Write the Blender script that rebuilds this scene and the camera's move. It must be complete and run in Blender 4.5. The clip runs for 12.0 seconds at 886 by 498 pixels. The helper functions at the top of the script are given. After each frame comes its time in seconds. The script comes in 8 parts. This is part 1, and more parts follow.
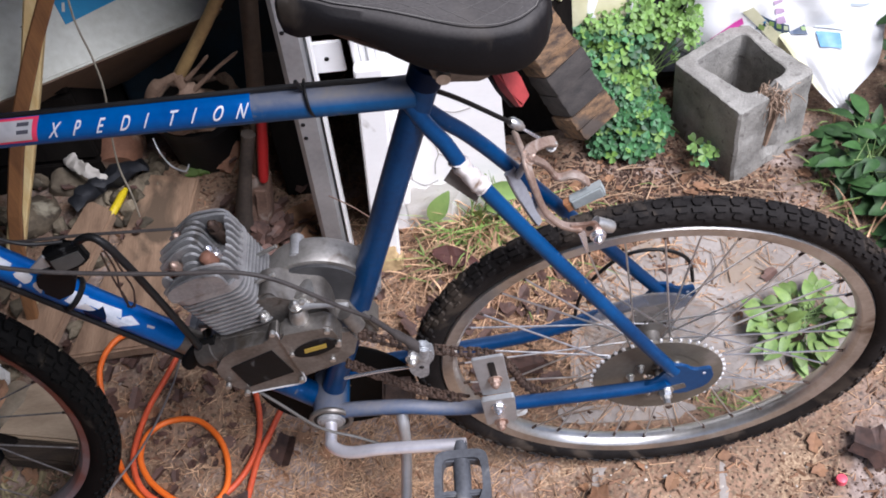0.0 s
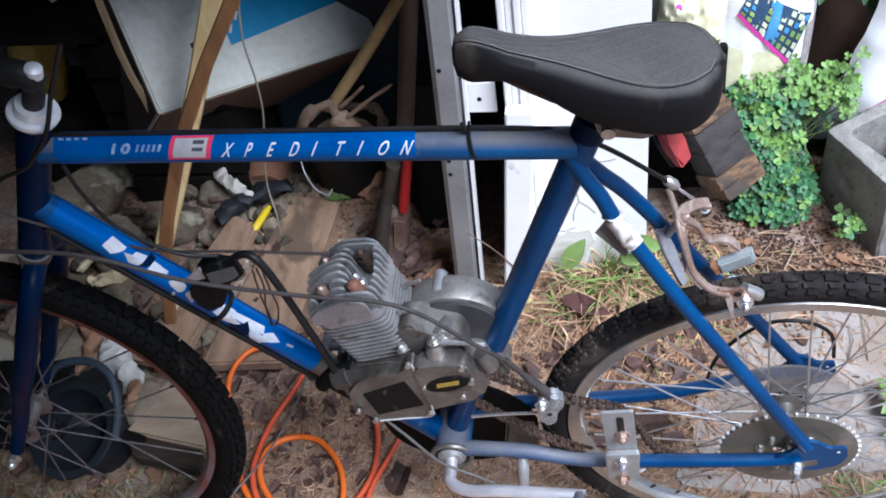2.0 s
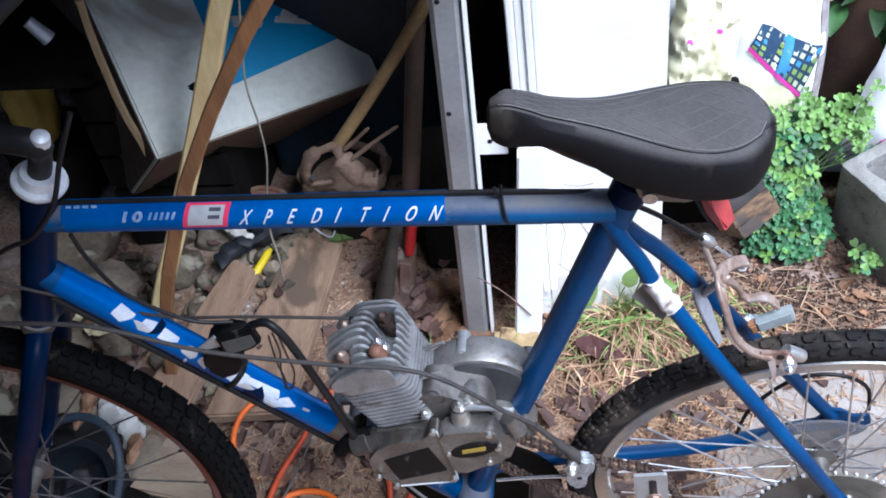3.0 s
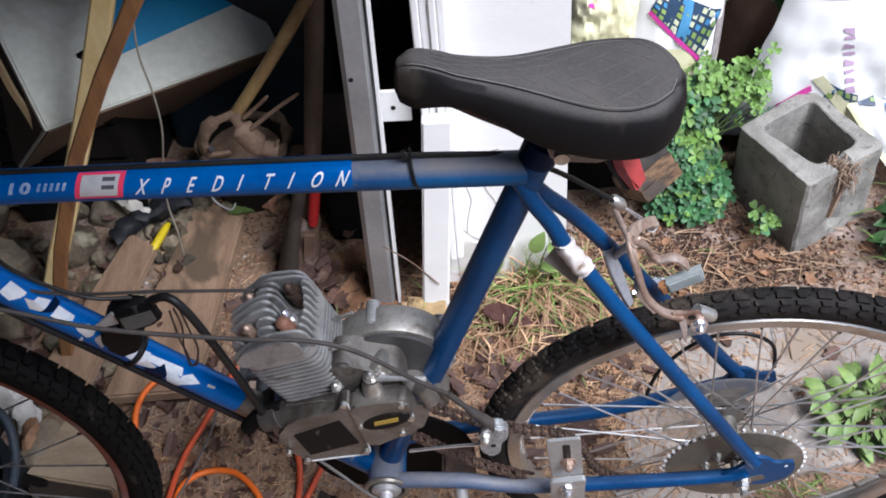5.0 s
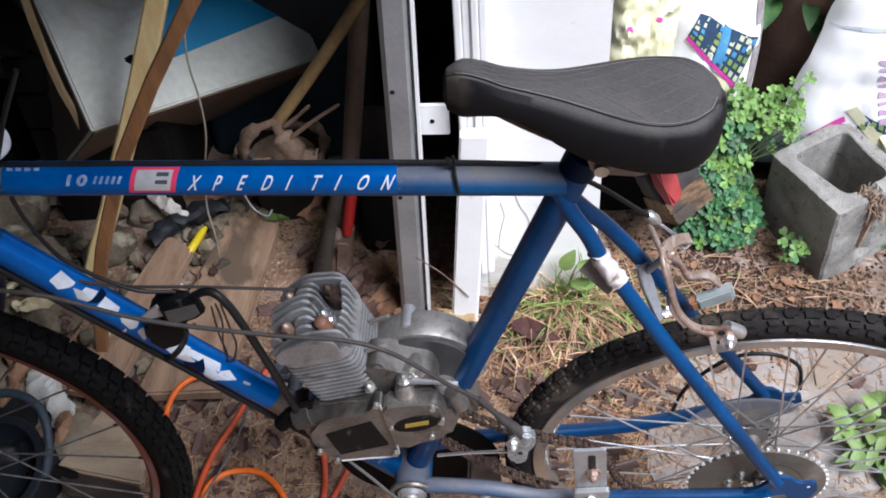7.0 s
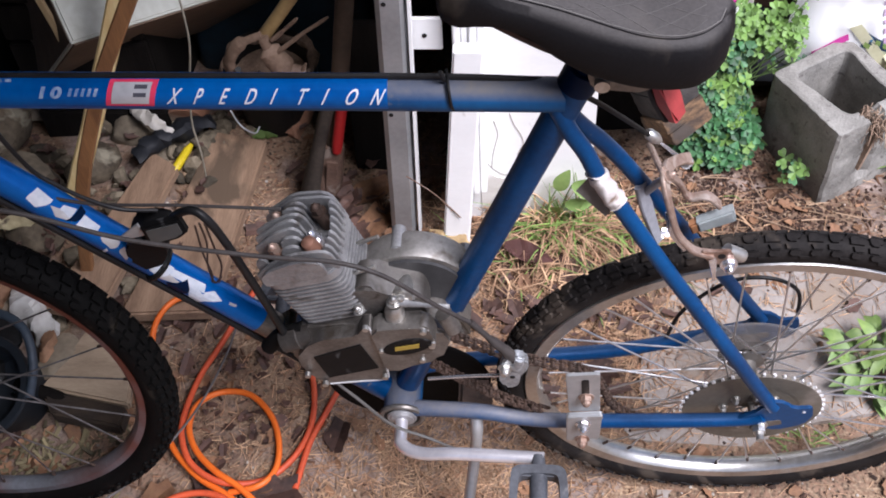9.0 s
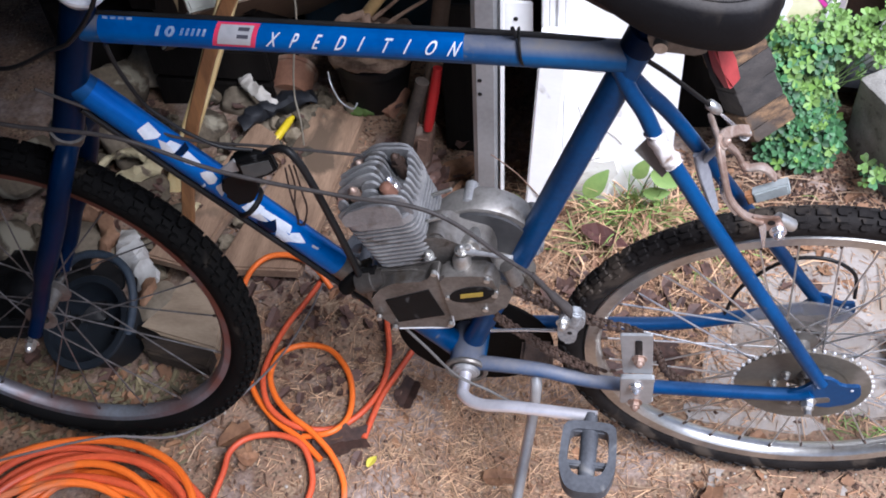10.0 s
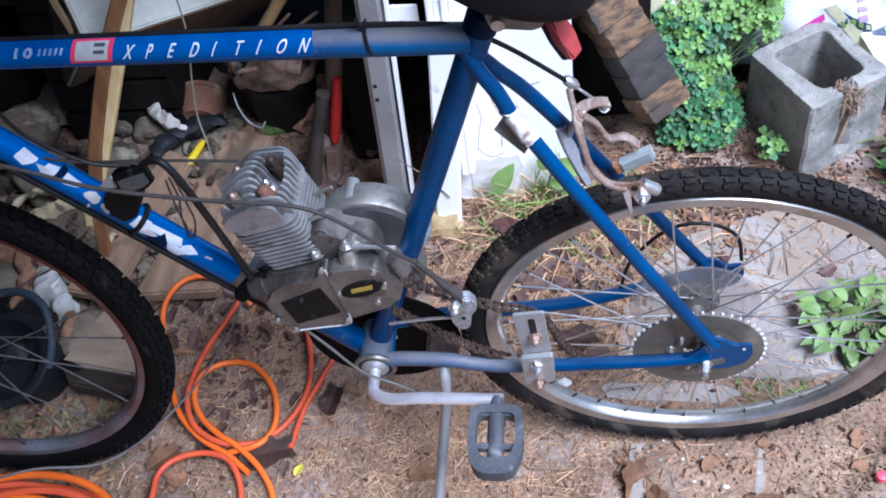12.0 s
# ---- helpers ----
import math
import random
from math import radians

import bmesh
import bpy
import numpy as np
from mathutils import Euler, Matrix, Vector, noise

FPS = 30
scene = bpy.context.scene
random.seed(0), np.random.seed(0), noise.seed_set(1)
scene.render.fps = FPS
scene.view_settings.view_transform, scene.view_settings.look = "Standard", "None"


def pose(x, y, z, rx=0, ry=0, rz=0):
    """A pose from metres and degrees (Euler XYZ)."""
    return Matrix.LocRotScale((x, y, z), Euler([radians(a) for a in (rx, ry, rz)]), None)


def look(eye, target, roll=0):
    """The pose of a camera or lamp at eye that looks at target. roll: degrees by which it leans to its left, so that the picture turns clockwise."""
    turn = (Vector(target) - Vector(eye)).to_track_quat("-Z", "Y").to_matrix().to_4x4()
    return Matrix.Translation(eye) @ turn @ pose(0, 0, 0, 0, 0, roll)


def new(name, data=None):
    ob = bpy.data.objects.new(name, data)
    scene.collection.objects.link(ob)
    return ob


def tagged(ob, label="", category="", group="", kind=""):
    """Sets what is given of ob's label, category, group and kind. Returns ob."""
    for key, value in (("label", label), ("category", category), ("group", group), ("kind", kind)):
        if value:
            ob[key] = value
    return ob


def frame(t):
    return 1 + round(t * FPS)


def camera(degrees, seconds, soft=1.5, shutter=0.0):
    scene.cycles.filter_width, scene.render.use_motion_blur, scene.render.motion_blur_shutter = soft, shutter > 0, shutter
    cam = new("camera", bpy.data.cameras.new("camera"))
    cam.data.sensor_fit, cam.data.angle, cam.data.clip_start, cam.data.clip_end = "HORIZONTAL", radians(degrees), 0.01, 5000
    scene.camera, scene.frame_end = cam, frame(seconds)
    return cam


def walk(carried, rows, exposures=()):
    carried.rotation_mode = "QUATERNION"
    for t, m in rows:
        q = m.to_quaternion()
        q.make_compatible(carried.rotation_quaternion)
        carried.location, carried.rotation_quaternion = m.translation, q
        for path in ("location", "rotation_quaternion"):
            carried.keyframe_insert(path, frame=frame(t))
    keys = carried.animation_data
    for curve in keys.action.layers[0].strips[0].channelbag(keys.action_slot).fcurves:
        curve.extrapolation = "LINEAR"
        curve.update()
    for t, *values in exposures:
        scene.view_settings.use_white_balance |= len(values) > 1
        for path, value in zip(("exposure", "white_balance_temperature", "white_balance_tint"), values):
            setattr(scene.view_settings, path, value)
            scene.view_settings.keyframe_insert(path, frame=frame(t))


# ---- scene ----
cam = camera(44.0, 12.0, 1.8)
PATH = [
    (0, (-0.1828, -0.8641, 1.5698), (-0.2653, 0.0532, 0.5153), -9.18),
    (0.5, (-0.1947, -0.8873, 1.5693), (-0.3556, 0.0295, 0.5236), -9.29),
    (1, (-0.1908, -0.8943, 1.5772), (-0.3842, 0.0368, 0.5497), -10.06),
    (1.5, (-0.1922, -0.8918, 1.5885), (-0.4141, 0.0599, 0.5860), -10.06),
    (2, (-0.2157, -0.8674, 1.5888), (-0.4403, 0.0782, 0.5812), -9.61),
    (2.5, (-0.2543, -0.8193, 1.5678), (-0.4392, 0.1018, 0.5299), -7.48),
    (3, (-0.2701, -0.7972, 1.5915), (-0.4728, 0.1641, 0.5941), -9.52),
    (3.5, (-0.2642, -0.7655, 1.5668), (-0.3521, 0.1806, 0.5386), -6.34),
    (3.7, (-0.2616, -0.7624, 1.5630), (-0.3310, 0.1818, 0.5317), -6.21),
    (5.3, (-0.2834, -0.7845, 1.5674), (-0.3627, 0.1565, 0.5338), -5.58),
    (5.5, (-0.2835, -0.7840, 1.5664), (-0.3567, 0.1541, 0.5299), -5.49),
    (6, (-0.2798, -0.7930, 1.5699), (-0.3432, 0.1608, 0.5470), -4.80),
    (6.5, (-0.2880, -0.8129, 1.5817), (-0.3785, 0.1569, 0.5760), -4.51),
    (7, (-0.2947, -0.8150, 1.5795), (-0.4023, 0.1464, 0.5675), -4.50),
    (7.2, (-0.2966, -0.8147, 1.5774), (-0.4155, 0.1387, 0.5592), -4.55),
    (8.8, (-0.2981, -0.7838, 1.5549), (-0.3775, 0.1252, 0.4931), -3.61),
    (9, (-0.2986, -0.7882, 1.5489), (-0.3940, 0.0977, 0.4690), -3.96),
    (9.5, (-0.2928, -0.8371, 1.5592), (-0.4705, 0.0447, 0.4864), -5.38),
    (10, (-0.2502, -0.8973, 1.5683), (-0.4720, -0.0099, 0.5084), -6.00),
    (10.5, (-0.1683, -0.9205, 1.5536), (-0.3182, -0.0139, 0.4974), -8.27),
    (11, (-0.1311, -0.9252, 1.5470), (-0.2396, -0.0186, 0.4858), -10.11),
    (11.5, (-0.1362, -0.9260, 1.5445), (-0.2802, -0.0193, 0.4876), -10.07),
    (12, (-0.1432, -0.9310, 1.5530), (-0.3284, -0.0156, 0.5101), -9.30),
]
walk(cam, [(t, look(eye, target, roll)) for t, eye, target, roll in PATH],
     [(0.0, 0.66, 5770, 17), (0.5, 0.71, 5500, 15), (1.5, 0.78, 5330, 13), (2.0, 0.78, 5300, 12), (2.5, 0.8, 5120, 11), (3.0, 0.98, 5120, 11), (3.5, 0.85, 5360, 11), (5.5, 0.6, 5710, 13), (6.5, 0.66, 5660, 12), (9.0, 0.66, 5820, 19), (9.5, 0.82, 5620, 17), (10.0, 0.86, 5520, 16), (10.5, 0.84, 5220, 15), (11.0, 0.9, 5070, 13), (12.0, 0.84, 4970, 14)])

# ---- world, sun, exposure ----
world = bpy.data.worlds.new("world")
scene.world = world
world.use_nodes = True
_n = world.node_tree.nodes
_sky = _n.new("ShaderNodeTexSky")
_sky.sky_type, _sky.sun_disc = "NISHITA", False
_sky.sun_elevation, _sky.sun_rotation = radians(57), radians(130)
_sky.air_density, _sky.dust_density = 1.0, 3.0
_n["Background"].inputs[1].default_value = 0.058
world.node_tree.links.new(_sky.outputs[0], _n["Background"].inputs[0])
sun_data = bpy.data.lights.new("sun", "SUN")
sun_data.energy, sun_data.angle, sun_data.color = 4.5, radians(30), (1.0, 0.96, 0.9)
sun_lamp = new("sun", sun_data)
sun_lamp.matrix_world = look((2.3, -1.9, 4.6), (0, 0, 0))

# ---- materials ----
MATS = {}


def mat(name, col, col2=None, rough=0.5, rough2=None, metal=0.0, scale=12.0, fine=90.0, bump=0.15, contrast=0.5, coat=0.0, stretch=(1, 1, 1),
        spots=None, spot_scale=6.0, spot_at=0.62, jitter=0.0, trans=0.0, spec=0.5, dust=None, dust_at=(0.35, 0.95)):
    """A surface with two scales of variation, fine relief and, if wanted, stains or wear of a second colour,
    and a dust colour mixed in on what faces up."""
    if name in MATS:
        return MATS[name]
    m = bpy.data.materials.new(name)
    m.use_nodes = True
    nt = m.node_tree
    N, L = nt.nodes, nt.links
    b = N["Principled BSDF"]
    col2 = col2 or tuple(c * 0.6 for c in col)
    tc = N.new("ShaderNodeTexCoord")
    mp = N.new("ShaderNodeMapping")
    mp.inputs["Scale"].default_value = stretch
    L.new(tc.outputs["Object"], mp.inputs["Vector"])
    n1 = N.new("ShaderNodeTexNoise")
    n1.inputs["Scale"].default_value, n1.inputs["Detail"].default_value = scale, 6
    n2 = N.new("ShaderNodeTexNoise")
    n2.inputs["Scale"].default_value, n2.inputs["Detail"].default_value = fine, 4
    for n in (n1, n2):
        L.new(mp.outputs[0], n.inputs["Vector"])
    mul = N.new("ShaderNodeMath")
    mul.operation = "MULTIPLY_ADD"
    mul.inputs[1].default_value = 0.45
    L.new(n2.outputs[0], mul.inputs[0])
    L.new(n1.outputs[0], mul.inputs[2])
    ramp = N.new("ShaderNodeValToRGB")
    ramp.color_ramp.elements[0].position = 0.725 - 0.42 * contrast
    ramp.color_ramp.elements[1].position = 0.725 + 0.42 * contrast
    ramp.color_ramp.elements[0].color = (*col2, 1)
    ramp.color_ramp.elements[1].color = (*col, 1)
    L.new(mul.outputs[0], ramp.inputs[0])
    out = ramp.outputs[0]
    if spots:
        n3 = N.new("ShaderNodeTexNoise")
        n3.inputs["Scale"].default_value, n3.inputs["Detail"].default_value, n3.inputs["Distortion"].default_value = spot_scale, 8, 0.6
        L.new(tc.outputs["Object"], n3.inputs["Vector"])
        r3 = N.new("ShaderNodeValToRGB")
        r3.color_ramp.elements[0].position, r3.color_ramp.elements[1].position = spot_at - 0.04, spot_at + 0.04
        L.new(n3.outputs[0], r3.inputs[0])
        mx = N.new("ShaderNodeMix")
        mx.data_type = "RGBA"
        L.new(r3.outputs[0], mx.inputs["Factor"])
        L.new(out, mx.inputs["A"])
        mx.inputs["B"].default_value = (*spots, 1)
        out = mx.outputs["Result"]
    if jitter:
        oi = N.new("ShaderNodeNewGeometry")
        hs = N.new("ShaderNodeHueSaturation")
        mr = N.new("ShaderNodeMapRange")
        mr.inputs["To Min"].default_value, mr.inputs["To Max"].default_value = 1 - jitter, 1 + jitter
        L.new(oi.outputs["Random Per Island"], mr.inputs["Value"])
        L.new(mr.outputs[0], hs.inputs["Value"])
        L.new(out, hs.inputs["Color"])
        out = hs.outputs[0]
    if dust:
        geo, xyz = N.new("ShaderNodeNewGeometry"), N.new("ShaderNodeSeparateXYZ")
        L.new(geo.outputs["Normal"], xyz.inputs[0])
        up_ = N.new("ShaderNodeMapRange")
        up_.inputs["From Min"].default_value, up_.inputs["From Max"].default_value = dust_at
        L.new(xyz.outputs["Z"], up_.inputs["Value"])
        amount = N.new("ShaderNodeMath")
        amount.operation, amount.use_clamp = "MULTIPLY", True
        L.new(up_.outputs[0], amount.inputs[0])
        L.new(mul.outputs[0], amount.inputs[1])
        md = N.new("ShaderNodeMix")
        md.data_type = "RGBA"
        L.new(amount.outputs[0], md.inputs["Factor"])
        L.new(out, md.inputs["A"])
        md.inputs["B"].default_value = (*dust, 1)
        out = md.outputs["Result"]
    L.new(out, b.inputs["Base Color"])
    rr = N.new("ShaderNodeMapRange")
    rr.inputs["To Min"].default_value, rr.inputs["To Max"].default_value = rough, rough2 if rough2 is not None else min(1.0, rough * 1.35)
    L.new(n1.outputs[0], rr.inputs["Value"])
    L.new(rr.outputs[0], b.inputs["Roughness"])
    b.inputs["Metallic"].default_value = metal
    b.inputs["Coat Weight"].default_value = coat
    b.inputs["Specular IOR Level"].default_value = spec
    if trans:
        b.inputs["Transmission Weight"].default_value = trans
    if bump:
        bp = N.new("ShaderNodeBump")
        bp.inputs["Strength"].default_value, bp.inputs["Distance"].default_value = bump, 0.004
        L.new(mul.outputs[0], bp.inputs["Height"])
        L.new(bp.outputs[0], b.inputs["Normal"])
    MATS[name] = m
    return m


BLUE = mat("bike_paint", (0.002, 0.066, 0.215), (0.0015, 0.036, 0.125), 0.28, 0.44, 0.35, 9, 160, 0.03, spots=(0.13, 0.13, 0.13), spot_scale=60, spot_at=0.72, spec=0.35, dust=(0.09, 0.11, 0.14), dust_at=(0.6, 1.9))
# navy taken nearly black, with the shade on fork and head tube put in
NAVY = mat("bike_paint_dark", (0.0005, 0.011, 0.042), (0.0004, 0.006, 0.024), 0.3, 0.45, 0.0, 9, 160, 0.03, spots=(0.005, 0.02, 0.06), spot_scale=22, spot_at=0.72, spec=0.08)
BRIGHT = mat("decal_blue", (0.002, 0.140, 0.52), (0.0015, 0.092, 0.38), 0.30, 0.42, 0.5, 10, 120, 0.01, spec=0.4)
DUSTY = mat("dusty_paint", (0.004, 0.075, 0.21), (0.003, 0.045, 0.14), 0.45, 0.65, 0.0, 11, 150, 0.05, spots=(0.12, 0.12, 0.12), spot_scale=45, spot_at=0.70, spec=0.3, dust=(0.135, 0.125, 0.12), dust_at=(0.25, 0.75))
WHITE_DECAL = mat("decal_white", (0.70, 0.72, 0.76), (0.45, 0.5, 0.58), 0.3, 0.5, 0.0, 30, 200, 0.02, spec=0.3)
RED_DECAL = mat("decal_red", (0.75, 0.05, 0.12), (0.5, 0.03, 0.08), 0.35)
WORN_DECAL = mat("decal_worn", (0.32, 0.39, 0.50), (0.05, 0.14, 0.34), 0.35, 0.5, 0.0, 60, 200, 0.02, spec=0.3)
SILVER_DECAL = mat("decal_silver", (0.62, 0.62, 0.62), (0.4, 0.4, 0.42), 0.35, 0.5, 0.3)
DARK_DECAL = mat("decal_dark", (0.08, 0.08, 0.1), rough=0.4)
RUBBER = mat("rubber", (0.020, 0.0175, 0.0165), (0.007, 0.006, 0.006), 0.6, 0.85, 0.0, 16, 220, 0.25, spots=(0.055, 0.044, 0.035), spot_scale=14, spot_at=0.60, spec=0.15)
RUBBER2 = mat("rubber_front", (0.0045, 0.0042, 0.004), (0.002, 0.002, 0.002), 0.65, 0.9, 0.0, 16, 220, 0.25, spots=(0.022, 0.018, 0.014), spot_scale=26, spot_at=0.68, spec=0.1)
BLACK = mat("black_plastic", (0.012, 0.012, 0.013), (0.006, 0.006, 0.006), 0.4, 0.6, 0.0, 20, 200, 0.08, spec=0.25)
RIM = mat("rim_steel", (0.62, 0.62, 0.60), (0.42, 0.4, 0.37), 0.22, 0.45, 0.9, 14, 140, 0.05, spots=(0.2, 0.16, 0.12), spot_scale=11, spot_at=0.64)
RIM_RUST = mat("rim_rusty", (0.24, 0.26, 0.29), (0.14, 0.14, 0.15), 0.35, 0.6, 0.6, 14, 140, 0.12, spots=(0.17, 0.075, 0.055), spot_scale=2.6, spot_at=0.50)
CHROME = mat("chrome", (0.80, 0.80, 0.83), (0.62, 0.62, 0.65), 0.14, 0.34, 0.88, 25, 160, 0.04, spots=(0.3, 0.22, 0.16), spot_scale=30, spot_at=0.7)
SATIN = mat("satin_metal", (0.75, 0.76, 0.77), (0.55, 0.56, 0.58), 0.4, 0.6, 0.4, 20, 150, 0.05)
SPOKE = mat("spoke_steel", (0.75, 0.75, 0.76), (0.55, 0.55, 0.55), 0.25, 0.4, 0.9)
ALU = mat("cast_aluminium", (0.40, 0.40, 0.40), (0.25, 0.25, 0.255), 0.42, 0.62, 0.55, 30, 260, 0.35, spots=(0.14, 0.12, 0.1), spot_scale=18, spot_at=0.66)
ALU2 = mat("dull_aluminium", (0.25, 0.236, 0.218), (0.12, 0.109, 0.098), 0.36, 0.58, 0.7, 22, 200, 0.2, spots=(0.09, 0.075, 0.06), spot_scale=24, spot_at=0.62)
DISC = mat("dark_disc", (0.075, 0.075, 0.078), (0.045, 0.045, 0.047), 0.45, 0.6, 0.3, 14, 120, 0.05, spec=0.3)
BOLT = mat("zinc_bolt", (0.6, 0.6, 0.58), (0.4, 0.38, 0.35), 0.28, 0.5, 0.9, 60, 300, 0.1)
COPPER = mat("rusty_copper_steel", (0.46, 0.36, 0.30), (0.21, 0.125, 0.09), 0.36, 0.6, 0.55, 30, 200, 0.15, spots=(0.5, 0.42, 0.36), spot_scale=25, spot_at=0.64)
CHAIN = mat("rusty_chain", (0.09, 0.055, 0.04), (0.04, 0.028, 0.022), 0.5, 0.75, 0.5, 60, 300, 0.3)
STEEL = mat("galvanised_steel", (0.45, 0.46, 0.47), (0.33, 0.34, 0.35), 0.35, 0.55, 0.6, 10, 120, 0.1, spots=(0.25, 0.2, 0.16), spot_scale=12, spot_at=0.7)
CABLE = mat("cable_sheath", (0.060, 0.053, 0.050), (0.030, 0.026, 0.025), 0.5, 0.7, 0.0, 20, 160, 0.1, spec=0.25)
ZINC = mat("zinc_casting", (0.46, 0.48, 0.50), (0.24, 0.25, 0.26), 0.38, 0.6, 0.7, 60, 240, 0.5)
# dusty top; the dust colour also paints the lit top against the shaded sides
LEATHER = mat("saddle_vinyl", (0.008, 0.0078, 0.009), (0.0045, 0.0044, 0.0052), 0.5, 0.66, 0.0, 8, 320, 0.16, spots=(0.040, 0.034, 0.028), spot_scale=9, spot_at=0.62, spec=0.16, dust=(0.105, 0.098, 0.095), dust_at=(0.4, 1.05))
QUILT = mat("saddle_stitch", (0.125, 0.118, 0.114), rough=0.8)
THREAD = mat("grey_thread", (0.19, 0.18, 0.17), rough=0.8)
REDPLAST = mat("reflector_red", (0.34, 0.045, 0.045), (0.22, 0.028, 0.03), 0.35, 0.5, 0.0, 40, 300, 0.1)
TAPE = mat("white_tape", (0.66, 0.63, 0.61), (0.42, 0.38, 0.36), 0.6, 0.8, 0.0, 40, 150, 0.3, spots=(0.2, 0.14, 0.1), spot_scale=30, spot_at=0.63)
GOLD = mat("gold_print", (0.5, 0.36, 0.06), rough=0.4, metal=0.3)
ORANGE = mat("orange_hose", (0.80, 0.16, 0.012), (0.62, 0.11, 0.01), 0.4, 0.6, 0.0, 9, 120, 0.08, spots=(0.55, 0.16, 0.06), spot_scale=8, spot_at=0.62)
ORANGE2 = mat("red_orange_hose", (0.66, 0.10, 0.03), (0.42, 0.06, 0.022), 0.45, 0.65, 0.0, 9, 120, 0.08)
CONCRETE = mat("concrete_block", (0.30, 0.29, 0.265), (0.15, 0.143, 0.128), 0.85, 0.95, 0.0, 18, 260, 0.9, spots=(0.12, 0.11, 0.10), spot_scale=45, spot_at=0.64)
WHITE = mat("white_paint", (0.90, 0.90, 0.895), (0.84, 0.84, 0.835), 0.5, 0.75, 0.0, 6, 70, 0.14, stretch=(1.2, 3, 3), spots=(0.55, 0.53, 0.50), spot_scale=16, spot_at=0.735)
GREYWOOD = mat("grey_planks", (0.34, 0.225, 0.145), (0.18, 0.112, 0.07), 0.75, 0.9, 0.0, 6, 60, 0.3, stretch=(7, 1, 7), spots=(0.115, 0.078, 0.05), spot_scale=7, spot_at=0.56)
CARDSHADE = mat("carton_side_shade", (0.09, 0.065, 0.048), (0.045, 0.033, 0.026), 0.7, 0.9, 0.0, 8, 70, 0.3, stretch=(6, 6, 1))
YELLOWWOOD = mat("raw_pine", (0.84, 0.69, 0.36), (0.70, 0.50, 0.21), 0.6, 0.8, 0.0, 6, 60, 0.2, stretch=(9, 9, 0.7))
BROWNWOOD = mat("stained_wood", (0.33, 0.16, 0.06), (0.17, 0.08, 0.034), 0.55, 0.75, 0.0, 6, 60, 0.2, stretch=(9, 9, 0.7))
# nearly black: the deep shade of the shed's inside is put into this colour
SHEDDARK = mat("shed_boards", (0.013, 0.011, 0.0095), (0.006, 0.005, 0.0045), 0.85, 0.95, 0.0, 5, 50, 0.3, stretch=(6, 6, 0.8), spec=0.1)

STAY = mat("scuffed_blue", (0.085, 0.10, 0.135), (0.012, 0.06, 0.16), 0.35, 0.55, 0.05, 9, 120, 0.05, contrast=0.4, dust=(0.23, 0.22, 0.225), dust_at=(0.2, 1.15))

# ---- mesh helpers ----


def part(name, bm, material, parent=None, label="", smooth=False, kind=""):
    """Links a bmesh as one mesh object, under a thing or a part."""
    me = bpy.data.meshes.new(name)
    bmesh.ops.recalc_face_normals(bm, faces=bm.faces)
    bm.to_mesh(me)
    bm.free()
    me.materials.append(material)
    if smooth:
        me.polygons.foreach_set("use_smooth", [True] * len(me.polygons))
        me.set_sharp_from_angle(angle=radians(38))
    ob = new(name, me)
    if parent:
        ob.parent = parent
    if label or kind:
        tagged(ob, label, kind=kind)
    return ob


def curve(pts, n=6, closed=False):
    """A smooth line through the points."""
    P = [Vector(p) for p in pts]
    k = len(P)
    out = []
    for i in range(k if closed else k - 1):
        p0, p1 = P[(i - 1) % k] if closed or i else P[0], P[i]
        p2 = P[(i + 1) % k]
        p3 = P[(i + 2) % k] if closed or i + 2 < k else P[-1]
        for j in range(n):
            t = j / n
            out.append(0.5 * ((2 * p1) + (p2 - p0) * t + (2 * p0 - 5 * p1 + 4 * p2 - p3) * t * t + (3 * p1 - p0 - 3 * p2 + p3) * t ** 3))
    if not closed:
        out.append(P[-1])
    return out


def sweep(bm, pts, r, n=10, closed=False, squash=1.0):
    """A round bar along the points; r is one radius or one for each point."""
    P = [Vector(p) for p in pts]
    k = len(P)
    R = list(r) if hasattr(r, "__len__") else [r] * k
    rings, up = [], None
    for i in range(k):
        a, b = (P[i - 1], P[(i + 1) % k]) if closed else (P[max(i - 1, 0)], P[min(i + 1, k - 1)])
        t = (b - a).normalized()
        if up is None:
            up = t.orthogonal().normalized()
        up = (up - t * up.dot(t)).normalized()
        s = t.cross(up)
        rings.append([bm.verts.new(P[i] + R[i] * (math.cos(q) * up + squash * math.sin(q) * s)) for q in (2 * math.pi * j / n for j in range(n))])
    for i in range(k if closed else k - 1):
        A, B = rings[i], rings[(i + 1) % k]
        for j in range(n):
            bm.faces.new((A[j], A[(j + 1) % n], B[(j + 1) % n], B[j]))
    if not closed:
        bm.faces.new(rings[0][::-1])
        bm.faces.new(rings[-1])
    return bm


def bar(a, b, r, n=14, r2=None):
    return sweep(bmesh.new(), [a, b], [r, r if r2 is None else r2], n)


def box(bm, c, s, m=None, bev=0.0):
    """A box of size s round c, turned by m."""
    mm = Matrix.Translation(c) @ (m.to_4x4() if m else Matrix.Identity(4)) @ Matrix.Diagonal((*s, 1))
    g = bmesh.ops.create_cube(bm, size=1.0, matrix=mm)
    if bev:
        es = {e for v in g["verts"] for e in v.link_edges}
        bmesh.ops.bevel(bm, geom=list(es), offset=bev, segments=2, affect="EDGES", clamp_overlap=True)
    return bm


